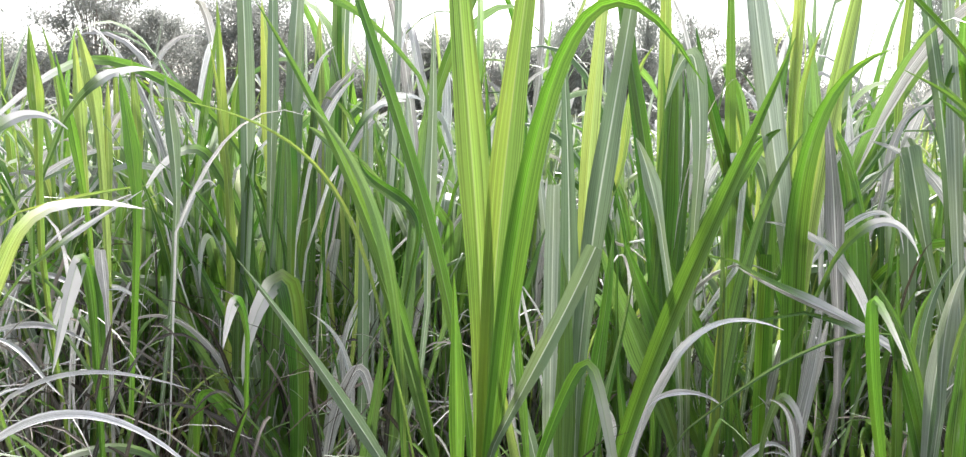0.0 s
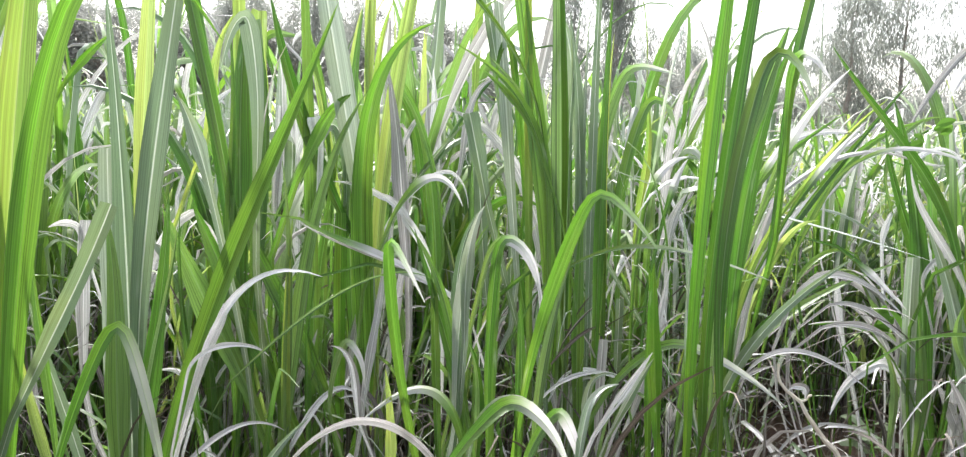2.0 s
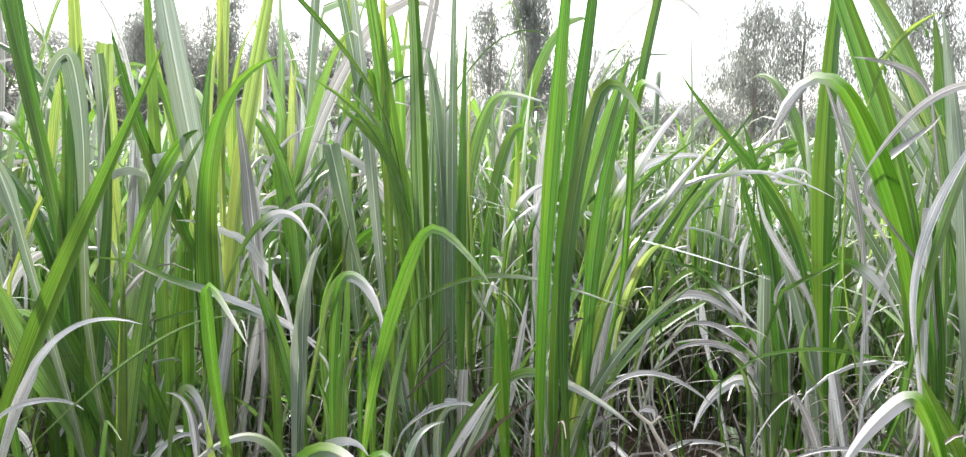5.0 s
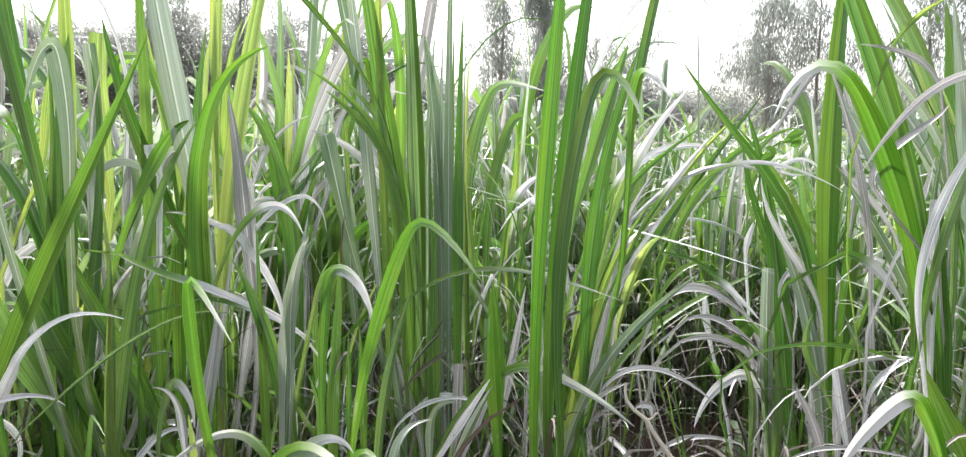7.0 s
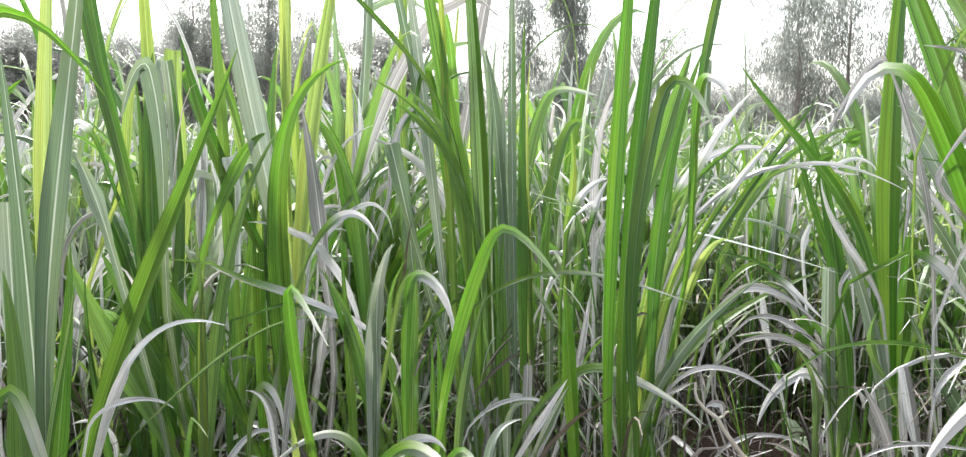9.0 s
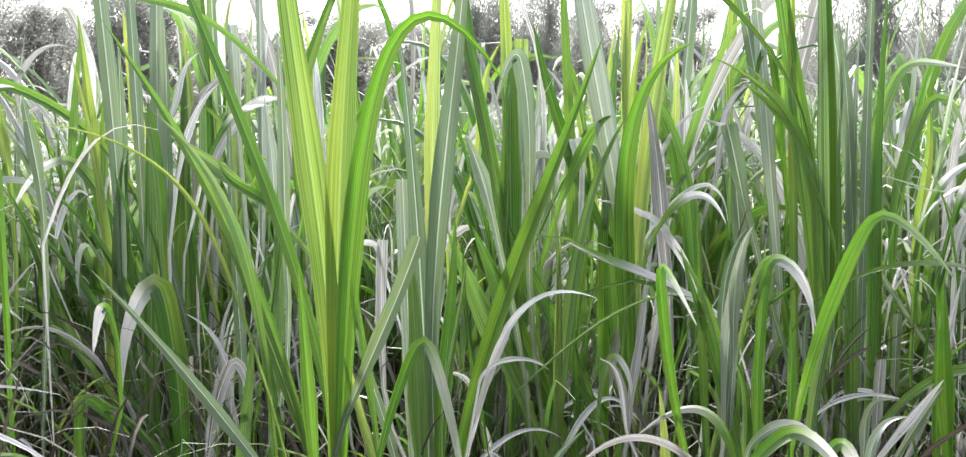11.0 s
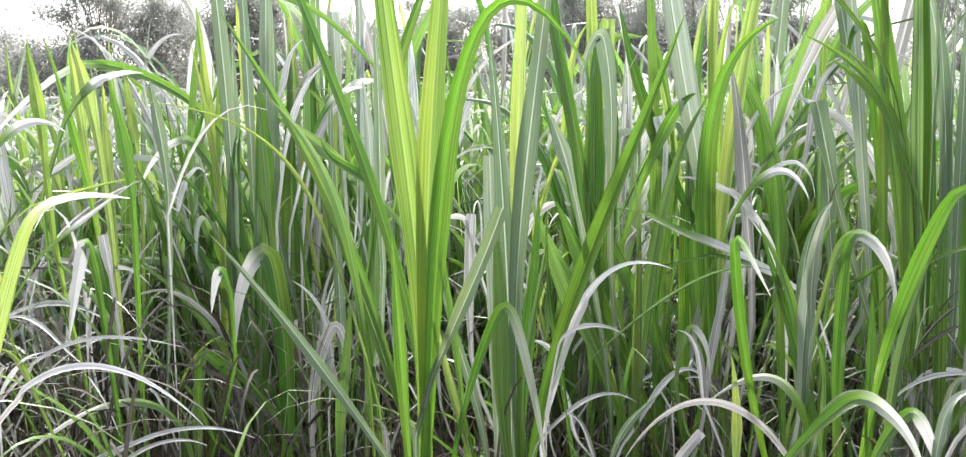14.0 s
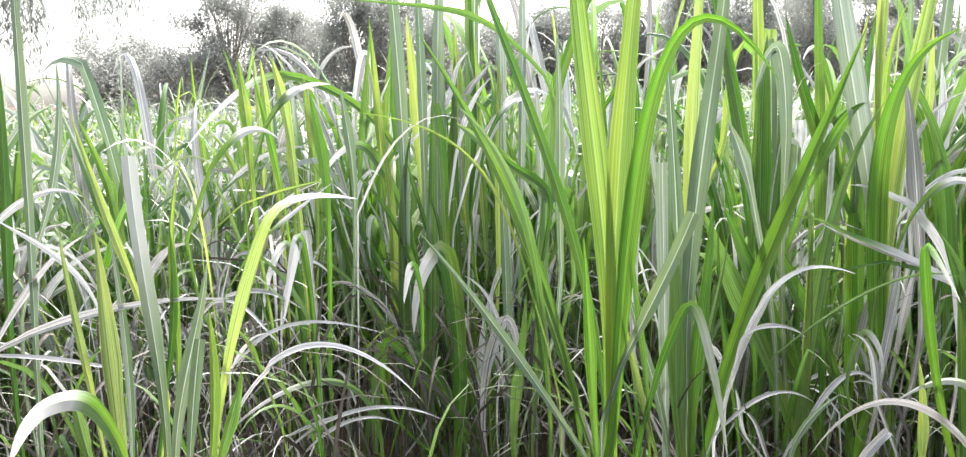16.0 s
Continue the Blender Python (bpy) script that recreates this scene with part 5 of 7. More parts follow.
blade(plant, (2.454, 0.905, 0.674), (2.435, 0.946, 0.862), (2.345, 1.024, 1.015), (2.269, 1.094, 1.170), 0.031, "w")
blade(plant, (2.546, 0.910, 1.075), (2.518, 0.951, 1.225), (2.459, 1.010, 1.375), (2.354, 1.089, 1.467), 0.027, "w")
blade(plant, (2.507, 0.769, 0.771), (2.470, 0.817, 0.940), (2.424, 0.872, 1.109), (2.342, 0.944, 1.253), 0.033, "w")
blade(plant, (2.179, 0.721, 0.694), (2.186, 0.738, 0.831), (2.195, 0.754, 0.969), (2.206, 0.768, 1.106), 0.024, "d", cut=True)
blade(plant, (2.164, 1.194, 0.634), (2.169, 1.203, 0.713), (2.175, 1.211, 0.791), (2.182, 1.220, 0.870), 0.023, "d", cut=True)
blade(plant, (2.219, 1.063, 0.770), (2.203, 1.093, 0.902), (2.098, 1.171, 0.991), (2.100, 1.191, 1.129), 0.022, "d")
blade(plant, (2.741, 1.384, 1.087), (2.775, 1.400, 1.325), (2.576, 1.530, 1.376), (2.504, 1.548, 1.207), 0.027, "d", crest=(2.686, 1.485, 1.521))
blade(plant, (1.356, 1.631, 1.034), (1.350, 1.658, 1.185), (1.350, 1.682, 1.337), (1.331, 1.716, 1.484), 0.033, "w")
blade(plant, (2.321, 1.531, 1.144), (2.390, 1.498, 1.201), (2.453, 1.444, 1.099), (2.523, 1.404, 1.120), 0.018, "d", turn=15)
blade(plant, (2.431, 1.446, 1.025), (2.386, 1.490, 1.129), (2.538, 1.412, 1.229), (2.567, 1.377, 1.121), 0.018, "d", turn=15)
blade(plant, (2.305, 1.222, 0.609), (2.314, 1.250, 0.829), (2.214, 1.340, 1.013), (2.210, 1.376, 1.229), 0.032, "g")
blade(plant, (2.385, 1.197, 0.763), (2.378, 1.231, 0.957), (2.305, 1.303, 1.132), (2.195, 1.391, 1.266), 0.026, "g")
blade(plant, (2.277, 1.395, 0.854), (2.277, 1.403, 0.905), (2.290, 1.402, 0.951), (2.317, 1.392, 0.993), 0.021, "d")
blade(plant, (2.209, 1.189, 0.780), (2.193, 1.208, 0.842), (2.276, 1.170, 0.927), (2.314, 1.137, 0.856), 0.017, "d", turn=10)
blade(plant, (2.293, 1.413, 1.032), (2.270, 1.442, 1.127), (2.342, 1.421, 1.278), (2.439, 1.359, 1.263), 0.019, "g")
blade(plant, (2.241, 0.806, 0.726), (2.264, 0.826, 0.944), (2.210, 0.891, 1.152), (2.221, 0.918, 1.371), 0.033, "g")
plant = clump("leaning dark green grass plant thrown to one side", -0.49, 1.84)
blade(plant, (-0.464, 1.837, 0.092), (-0.577, 1.893, 0.408), (-0.597, 1.984, 0.896), (-0.924, 2.009, 1.083), 0.029, "g")
blade(plant, (-0.532, 1.928, 0.046), (-0.594, 1.968, 0.271), (-0.771, 2.069, 0.836), (-1.012, 2.083, 0.955), 0.028, "g")
blade(plant, (-0.399, 1.746, 0.138), (-0.425, 1.809, 0.476), (-0.553, 1.863, 0.785), (-0.650, 1.920, 1.104), 0.030, "g")
blade(plant, (-0.523, 1.835, 0.093), (-0.640, 1.875, 0.324), (-0.766, 1.935, 0.664), (-1.029, 1.947, 0.773), 0.025, "g")
blade(plant, (-0.614, 1.925, 0.048), (-0.658, 1.981, 0.352), (-0.899, 2.020, 0.598), (-0.951, 2.074, 0.893), 0.030, "g")
blade(plant, (-0.454, 1.837, 0.092), (-0.507, 1.881, 0.334), (-0.560, 1.927, 0.587), (-0.690, 1.964, 0.805), 0.027, "v")
blade(plant, (-0.375, 1.654, 0.185), (-0.442, 1.678, 0.325), (-0.521, 1.702, 0.469), (-0.643, 1.718, 0.572), 0.023, "g")
blade(plant, (-0.602, 2.018, -0.000), (-0.646, 2.078, 0.322), (-0.680, 2.142, 0.669), (-0.887, 2.186, 0.939), 0.027, "w")
plant = clump("green grass plant with blades crossing at all angles", 0.72, 1.92)
blade(plant, (0.506, 1.925, 0.336), (0.460, 1.984, 0.542), (0.427, 2.037, 0.752), (0.390, 2.092, 0.963), 0.023, "g")
blade(plant, (0.645, 1.952, 0.296), (0.564, 2.032, 0.497), (0.577, 2.061, 0.735), (0.463, 2.159, 0.917), 0.024, "g")
blade(plant, (0.787, 1.643, 0.389), (0.757, 1.686, 0.549), (0.649, 1.768, 0.652), (0.558, 1.840, 0.762), 0.020, "g")
blade(plant, (0.944, 1.770, 0.307), (0.896, 1.830, 0.500), (0.928, 1.847, 0.739), (0.805, 1.946, 0.894), 0.022, "g")
blade(plant, (0.436, 2.189, 0.245), (0.522, 2.175, 0.492), (0.553, 2.199, 0.765), (0.672, 2.162, 0.999), 0.025, "g")
blade(plant, (0.718, 2.019, 0.255), (0.762, 2.025, 0.473), (0.812, 2.032, 0.711), (0.933, 1.987, 0.899), 0.023, "w")
blade(plant, (0.974, 1.752, 0.308), (1.046, 1.736, 0.489), (1.028, 1.779, 0.693), (1.118, 1.752, 0.870), 0.020, "g")
plant = clump("slender leaning grass plant with some dry blades", 1.22, 1.83)
blade(plant, (1.221, 1.825, 0.228), (1.249, 1.845, 0.466), (1.299, 1.853, 0.714), (1.430, 1.804, 0.919), 0.024, "g")
blade(plant, (1.580, 1.608, 0.240), (1.536, 1.667, 0.449), (1.549, 1.698, 0.697), (1.445, 1.790, 0.882), 0.024, "g")
blade(plant, (1.293, 1.906, 0.269), (1.369, 1.891, 0.471), (1.348, 1.941, 0.712), (1.456, 1.905, 0.904), 0.021, "d")
blade(plant, (1.197, 1.870, 0.420), (1.210, 1.875, 0.506), (1.245, 1.881, 0.680), (1.354, 1.812, 0.671), 0.019, "d", turn=15)
blade(plant, (0.867, 1.957, 0.445), (0.875, 1.963, 0.518), (0.930, 1.950, 0.648), (1.015, 1.893, 0.616), 0.016, "d", turn=15)
blade(plant, (1.482, 1.667, 0.237), (1.529, 1.673, 0.462), (1.627, 1.645, 0.665), (1.674, 1.651, 0.890), 0.022, "g")
blade(plant, (1.093, 1.791, 0.268), (1.118, 1.810, 0.485), (1.163, 1.818, 0.714), (1.292, 1.767, 0.894), 0.017, "y")
plant = clump("grass plant with a folded waxy blade and vivid bent tips", 0.61, 1.72)
blade(plant, (0.442, 1.413, 1.068), (0.455, 1.444, 1.267), (0.390, 1.465, 1.387), (0.371, 1.446, 1.270), 0.038, "w", silvering=0.2, crest=(0.427, 1.466, 1.397))
blade(plant, (0.669, 1.845, 1.212), (0.653, 1.868, 1.340), (0.589, 1.885, 1.404), (0.584, 1.879, 1.365), 0.025, "g", silvering=2.0, crest=(0.614, 1.883, 1.405))
blade(plant, (0.562, 1.656, 1.017), (0.600, 1.665, 1.096), (0.648, 1.681, 1.230), (0.704, 1.674, 1.241), 0.035, "v")
blade(plant, (0.708, 1.738, 0.978), (0.716, 1.763, 1.135), (0.651, 1.777, 1.166), (0.632, 1.764, 1.073), 0.037, "w", silvering=0.7, crest=(0.678, 1.773, 1.166))
blade(plant, (0.630, 2.051, 1.067), (0.631, 2.058, 1.110), (0.628, 2.064, 1.145), (0.626, 2.070, 1.180), 0.038, "d", cut=True)
blade(plant, (0.979, 1.781, 0.996), (0.949, 1.812, 1.131), (0.912, 1.845, 1.275), (0.849, 1.862, 1.290), 0.021, "g")
blade(plant, (0.874, 1.808, 0.988), (0.869, 1.815, 1.021), (0.863, 1.822, 1.055), (0.860, 1.828, 1.089), 0.032, "d", cut=True)
blade(plant, (0.340, 1.263, 1.040), (0.328, 1.272, 1.097), (0.307, 1.284, 1.174), (0.286, 1.289, 1.212), 0.032, "w")
blade(plant, (0.320, 1.963, 1.196), (0.302, 1.971, 1.251), (0.276, 1.975, 1.281), (0.249, 1.970, 1.257), 0.024, "g", silvering=2.0, turn=20)
plant = clump("broad dark green grass plant leaning over the dry litter", 0.64, 1.42)
blade(plant, (0.428, 1.413, 0.583), (0.387, 1.431, 0.692), (0.315, 1.452, 0.827), (0.257, 1.473, 0.980), 0.060, "g")
blade(plant, (0.526, 1.458, 0.498), (0.436, 1.494, 0.693), (0.372, 1.522, 0.858), (0.320, 1.540, 0.979), 0.053, "g")
blade(plant, (0.635, 1.496, 0.451), (0.602, 1.525, 0.601), (0.458, 1.575, 0.840), (0.414, 1.598, 0.980), 0.048, "g")
blade(plant, (0.800, 1.620, 0.540), (0.816, 1.634, 0.649), (0.832, 1.643, 0.727), (0.848, 1.652, 0.805), 0.024, "d")
blade(plant, (0.796, 1.105, 0.580), (0.802, 1.132, 0.752), (0.814, 1.159, 0.934), (0.860, 1.160, 1.022), 0.031, "w", silvering=0.6)
plant = clump("grass plant with silver-green blades behind the tall sheaf", 1.41, 1.32)
blade(plant, (1.410, 1.721, 0.988), (1.404, 1.760, 1.188), (1.395, 1.803, 1.406), (1.372, 1.831, 1.506), 0.052, "w")
blade(plant, (1.513, 1.550, 0.948), (1.534, 1.558, 1.055), (1.582, 1.538, 1.109), (1.624, 1.512, 1.117), 0.025, "g", silvering=2.0, turn=15)
blade(plant, (1.561, 1.521, 0.934), (1.586, 1.522, 1.022), (1.600, 1.522, 1.074), (1.623, 1.514, 1.110), 0.023, "g", silvering=2.0, turn=10)
blade(plant, (1.137, 1.516, 1.163), (1.111, 1.538, 1.232), (1.063, 1.565, 1.285), (1.014, 1.588, 1.323), 0.019, "g")
blade(plant, (1.116, 1.737, 0.941), (1.094, 1.766, 1.064), (1.079, 1.788, 1.167), (1.070, 1.798, 1.210), 0.046, "w", cut=True)
blade(plant, (1.507, 1.194, 1.058), (1.544, 1.190, 1.178), (1.596, 1.186, 1.358), (1.627, 1.180, 1.447), 0.040, "g")
blade(plant, (1.634, 1.158, 1.165), (1.644, 1.184, 1.330), (1.688, 1.161, 1.398), (1.714, 1.122, 1.324), 0.028, "v", silvering=1.2, crest=(1.667, 1.177, 1.387))
blade(plant, (1.631, 1.226, 0.986), (1.678, 1.223, 1.161), (1.737, 1.195, 1.272), (1.804, 1.152, 1.358), 0.022, "g", silvering=2.0)
blade(plant, (1.616, 1.237, 1.050), (1.637, 1.230, 1.098), (1.671, 1.215, 1.161), (1.698, 1.204, 1.217), 0.019, "g", silvering=2.0)
blade(plant, (1.717, 1.219, 0.983), (1.764, 1.198, 1.082), (1.815, 1.169, 1.163), (1.864, 1.138, 1.236), 0.020, "g", silvering=2.0)
blade(plant, (1.228, 1.022, 0.531), (1.230, 1.045, 0.665), (1.224, 1.074, 0.796), (1.233, 1.089, 0.909), 0.036, "v")
blade(plant, (1.083, 1.046, 0.549), (1.121, 1.038, 0.616), (1.164, 1.026, 0.681), (1.195, 1.017, 0.733), 0.019, "d")
blade(plant, (1.126, 1.057, 0.536), (1.159, 1.052, 0.604), (1.191, 1.046, 0.670), (1.214, 1.039, 0.710), 0.018, "w")
plant = clump("drying grass plant with white arched blades over bare soil", 1.99, 1.11)
blade(plant, (1.570, 1.146, 0.612), (1.610, 1.127, 0.676), (1.680, 1.075, 0.721), (1.770, 0.960, 0.611), 0.019, "d", turn=30)
blade(plant, (1.849, 1.303, 0.739), (1.899, 1.280, 0.846), (1.971, 1.211, 0.853), (2.044, 1.103, 0.731), 0.025, "d", turn=30)
blade(plant, (1.956, 1.271, 0.896), (2.000, 1.216, 0.850), (2.030, 1.173, 0.803), (2.064, 1.122, 0.750), 0.022, "g", silvering=2.0, turn=25)
blade(plant, (1.916, 1.240, 0.738), (1.965, 1.198, 0.769), (2.006, 1.144, 0.725), (2.053, 1.072, 0.652), 0.022, "d", turn=30)
blade(plant, (1.872, 1.213, 0.687), (1.921, 1.172, 0.719), (1.965, 1.125, 0.717), (2.007, 1.062, 0.652), 0.021, "d", turn=30)
blade(plant, (2.198, 0.991, 0.355), (2.217, 1.029, 0.591), (2.210, 1.095, 0.804), (2.169, 1.195, 1.003), 0.042, "w")
blade(plant, (2.115, 0.849, 0.429), (2.116, 0.869, 0.506), (2.116, 0.890, 0.581), (2.115, 0.916, 0.671), 0.029, "d", cut=True)
blade(plant, (2.238, 1.021, 0.936), (2.261, 0.992, 0.948), (2.290, 0.936, 0.897), (2.312, 0.871, 0.792), 0.030, "g", silvering=2.0, turn=20)
blade(plant, (2.278, 0.778, 0.426), (2.263, 0.838, 0.542), (2.237, 0.908, 0.641), (2.211, 0.987, 0.792), 0.037, "w")
blade(plant, (1.902, 1.253, 1.074), (1.967, 1.214, 1.185), (2.054, 1.125, 1.206), (2.154, 0.976, 1.109), 0.014, "g", silvering=2.0, turn=25)
plant = clump("tall grass plant with broad grey-green blades leaning over", 2.53, 0.92)
blade(plant, (2.617, 1.086, 0.959), (2.601, 1.148, 1.086), (2.565, 1.241, 1.233), (2.539, 1.311, 1.365), 0.059, "w")
blade(plant, (2.674, 1.089, 1.005), (2.656, 1.147, 1.104), (2.617, 1.231, 1.195), (2.574, 1.303, 1.241), 0.047, "g", silvering=2.0, turn=10)
blade(plant, (2.757, 1.049, 0.958), (2.756, 1.120, 1.181), (2.730, 1.194, 1.293), (2.676, 1.323, 1.468), 0.053, "w")
blade(plant, (2.641, 0.949, 1.049), (2.637, 1.016, 1.240), (2.623, 1.103, 1.453), (2.593, 1.181, 1.565), 0.062, "y")
blade(plant, (2.676, 0.989, 1.098), (2.686, 1.028, 1.276), (2.697, 1.066, 1.455), (2.701, 1.115, 1.638), 0.059, "g")
blade(plant, (2.152, 0.594, 0.527), (2.147, 0.625, 0.591), (2.135, 0.667, 0.652), (2.125, 0.716, 0.757), 0.047, "v")
blade(plant, (2.205, 0.705, 0.471), (2.220, 0.744, 0.676), (2.237, 0.785, 0.896), (2.254, 0.793, 1.015), 0.032, "y")
plant = clump("grass plant with silver blade ends hanging over", -0.87, 1.58)
blade(plant, (-0.754, 1.296, 0.787), (-0.766, 1.311, 0.904), (-0.795, 1.297, 0.915), (-0.814, 1.249, 0.719), 0.029, "g", silvering=1.3, crest=(-0.783, 1.309, 0.942))
blade(plant, (-0.824, 1.485, 0.810), (-0.829, 1.490, 0.851), (-0.835, 1.493, 0.883), (-0.839, 1.497, 0.919), 0.025, "d", cut=True)
blade(plant, (-1.079, 1.802, 1.194), (-1.034, 1.846, 1.300), (-0.974, 1.886, 1.354), (-0.890, 1.923, 1.334), 0.029, "g", silvering=2.0, turn=20)
blade(plant, (-1.038, 1.358, 1.110), (-0.994, 1.403, 1.195), (-0.949, 1.440, 1.245), (-0.885, 1.465, 1.182), 0.025, "g", silvering=2.0, turn=20)
blade(plant, (-0.473, 1.367, 0.771), (-0.483, 1.376, 0.839), (-0.510, 1.365, 0.835), (-0.518, 1.347, 0.751), 0.022, "g", silvering=1.3, crest=(-0.499, 1.372, 0.852))
blade(plant, (-0.808, 1.605, 0.963), (-0.813, 1.627, 1.096), (-0.839, 1.635, 1.213), (-0.857, 1.643, 1.312), 0.037, "v")
blade(plant, (-1.080, 1.686, 1.096), (-1.085, 1.706, 1.216), (-1.103, 1.714, 1.319), (-1.114, 1.726, 1.420), 0.036, "y")
blade(plant, (-1.006, 1.841, 1.118), (-1.019, 1.854, 1.227), (-1.040, 1.863, 1.337), (-1.067, 1.865, 1.427), 0.041, "y")
blade(plant, (-0.766, 1.735, 0.996), (-0.771, 1.754, 1.119), (-0.796, 1.764, 1.243), (-0.805, 1.773, 1.312), 0.035, "w")
plant = clump("grass plant with white crossing blades between green ones", 0.68, 1.35)
blade(plant, (0.754, 1.455, 0.959), (0.803, 1.455, 1.050), (0.870, 1.442, 1.103), (0.910, 1.408, 0.990), 0.023, "g", silvering=2.0, turn=20)
blade(plant, (0.532, 1.405, 0.963), (0.630, 1.374, 0.899), (0.739, 1.344, 0.895), (0.878, 1.277, 0.784), 0.021, "g", silvering=2.0, turn=30)
blade(plant, (0.688, 1.421, 0.857), (0.757, 1.400, 0.848), (0.837, 1.370, 0.821), (0.916, 1.329, 0.757), 0.017, "g", silvering=2.0, turn=30)
blade(plant, (0.813, 1.118, 0.761), (0.814, 1.138, 0.876), (0.820, 1.149, 0.953), (0.849, 1.148, 1.018), 0.028, "w", silvering=0.5)
blade(plant, (0.882, 1.198, 0.875), (0.906, 1.207, 0.981), (0.971, 1.176, 0.972), (0.996, 1.134, 0.805), 0.026, "g", silvering=2.0, turn=15)
plant = clump("grass plant with pale upright blades and a blue-grey one", -0.27, 2.01)
blade(plant, (-0.562, 2.043, 0.977), (-0.570, 2.070, 1.154), (-0.569, 2.100, 1.331), (-0.552, 2.134, 1.515), 0.052, "w")
blade(plant, (-0.666, 2.222, 0.955), (-0.676, 2.255, 1.165), (-0.694, 2.284, 1.375), (-0.721, 2.311, 1.584), 0.052, "y")
blade(plant, (-0.520, 2.259, 1.016), (-0.532, 2.288, 1.209), (-0.546, 2.316, 1.402), (-0.544, 2.342, 1.558), 0.040, "y")
blade(plant, (-0.830, 2.276, 0.943), (-0.844, 2.304, 1.138), (-0.861, 2.335, 1.353), (-0.882, 2.367, 1.587), 0.037, "y")
blade(plant, (-0.745, 2.199, 1.012), (-0.754, 2.227, 1.200), (-0.761, 2.251, 1.351), (-0.771, 2.271, 1.493), 0.040, "g")
blade(plant, (-0.341, 2.089, 1.216), (-0.346, 2.105, 1.322), (-0.347, 2.122, 1.429), (-0.354, 2.136, 1.519), 0.037, "w", cut=True)
blade(plant, (-0.355, 1.782, 1.138), (-0.314, 1.807, 1.248), (-0.261, 1.822, 1.289), (-0.199, 1.827, 1.276), 0.021, "g", silvering=2.0, turn=20)
blade(plant, (-0.202, 1.704, 1.026), (-0.279, 1.703, 1.084), (-0.370, 1.701, 1.170), (-0.428, 1.694, 1.205), 0.040, "g")
blade(plant, (-0.178, 1.706, 0.964), (-0.183, 1.723, 1.071), (-0.182, 1.740, 1.176), (-0.200, 1.758, 1.297), 0.034, "w")
blade(plant, (0.008, 2.216, 1.238), (0.043, 2.225, 1.296), (0.079, 2.232, 1.344), (0.125, 2.237, 1.384), 0.027, "v")
blade(plant, (0.528, 1.955, 1.029), (0.515, 1.988, 1.214), (0.502, 2.013, 1.350), (0.515, 2.030, 1.466), 0.046, "y", cut=True)
blade(plant, (0.635, 1.717, 1.103), (0.628, 1.724, 1.133), (0.622, 1.729, 1.155), (0.618, 1.735, 1.180), 0.035, "d", cut=True)
plant = clump("thin grass plant with lime blades and long dry straws", -1.07, 1.88)
blade(plant, (-1.050, 1.856, 0.910), (-1.078, 1.874, 1.090), (-1.111, 1.883, 1.235), (-1.143, 1.890, 1.370), 0.026, "v")
blade(plant, (-1.192, 2.120, 1.000), (-1.216, 2.141, 1.182), (-1.230, 2.160, 1.328), (-1.243, 2.173, 1.437), 0.033, "y")
blade(plant, (-1.100, 2.276, 0.992), (-1.111, 2.295, 1.128), (-1.126, 2.312, 1.264), (-1.143, 2.327, 1.390), 0.034, "y")
blade(plant, (-1.139, 2.147, 0.866), (-1.150, 2.172, 1.036), (-1.160, 2.194, 1.185), (-1.165, 2.214, 1.315), 0.031, "y")
blade(plant, (-0.975, 1.439, 0.877), (-0.928, 1.477, 0.927), (-0.867, 1.519, 0.978), (-0.779, 1.573, 1.046), 0.014, "g", silvering=2.0, turn=25)
blade(plant, (-1.033, 1.521, 0.992), (-0.961, 1.568, 1.018), (-0.884, 1.612, 1.038), (-0.795, 1.657, 1.052), 0.011, "y", turn=20)
blade(plant, (-1.002, 1.768, 0.732), (-0.985, 1.785, 0.778), (-0.940, 1.809, 0.783), (-0.881, 1.821, 0.699), 0.016, "d", turn=30)
plant = clump("dark green grass plant with one blade bent down", -0.07, 1.68)
blade(plant, (-0.631, 1.497, 0.446), (-0.637, 1.507, 0.518), (-0.573, 1.537, 0.554), (-0.502, 1.539, 0.433), 0.025, "v", crest=(-0.625, 1.525, 0.595))
blade(plant, (-0.493, 1.854, 0.291), (-0.493, 1.883, 0.463), (-0.510, 1.912, 0.665), (-0.532, 1.931, 0.818), 0.051, "g")
blade(plant, (-0.438, 1.918, 0.265), (-0.455, 1.944, 0.442), (-0.452, 1.967, 0.581), (-0.449, 1.988, 0.703), 0.045, "g")
blade(plant, (0.678, 1.596, 0.458), (0.700, 1.610, 0.595), (0.720, 1.621, 0.700), (0.741, 1.628, 0.790), 0.020, "d")
blade(plant, (0.522, 1.542, 0.475), (0.559, 1.544, 0.554), (0.590, 1.547, 0.629), (0.601, 1.550, 0.673), 0.019, "d")
TWIG = ((1.681, 0.864, -0.020), (1.654, 0.884, 0.439), (1.628, 0.915, 0.505), (1.612, 0.932, 0.524), (1.595, 0.952, 0.556), (1.586, 0.966, 0.575), (1.579, 0.979, 0.599), (1.555, 1.001, 0.621), (1.546, 1.014, 0.638), (1.546, 1.022, 0.654), (1.550, 1.027, 0.676))
SPUR = ((1.580, 0.978, 0.601), (1.588, 0.974, 0.605), (1.593, 0.972, 0.614), (1.599, 0.969, 0.617))
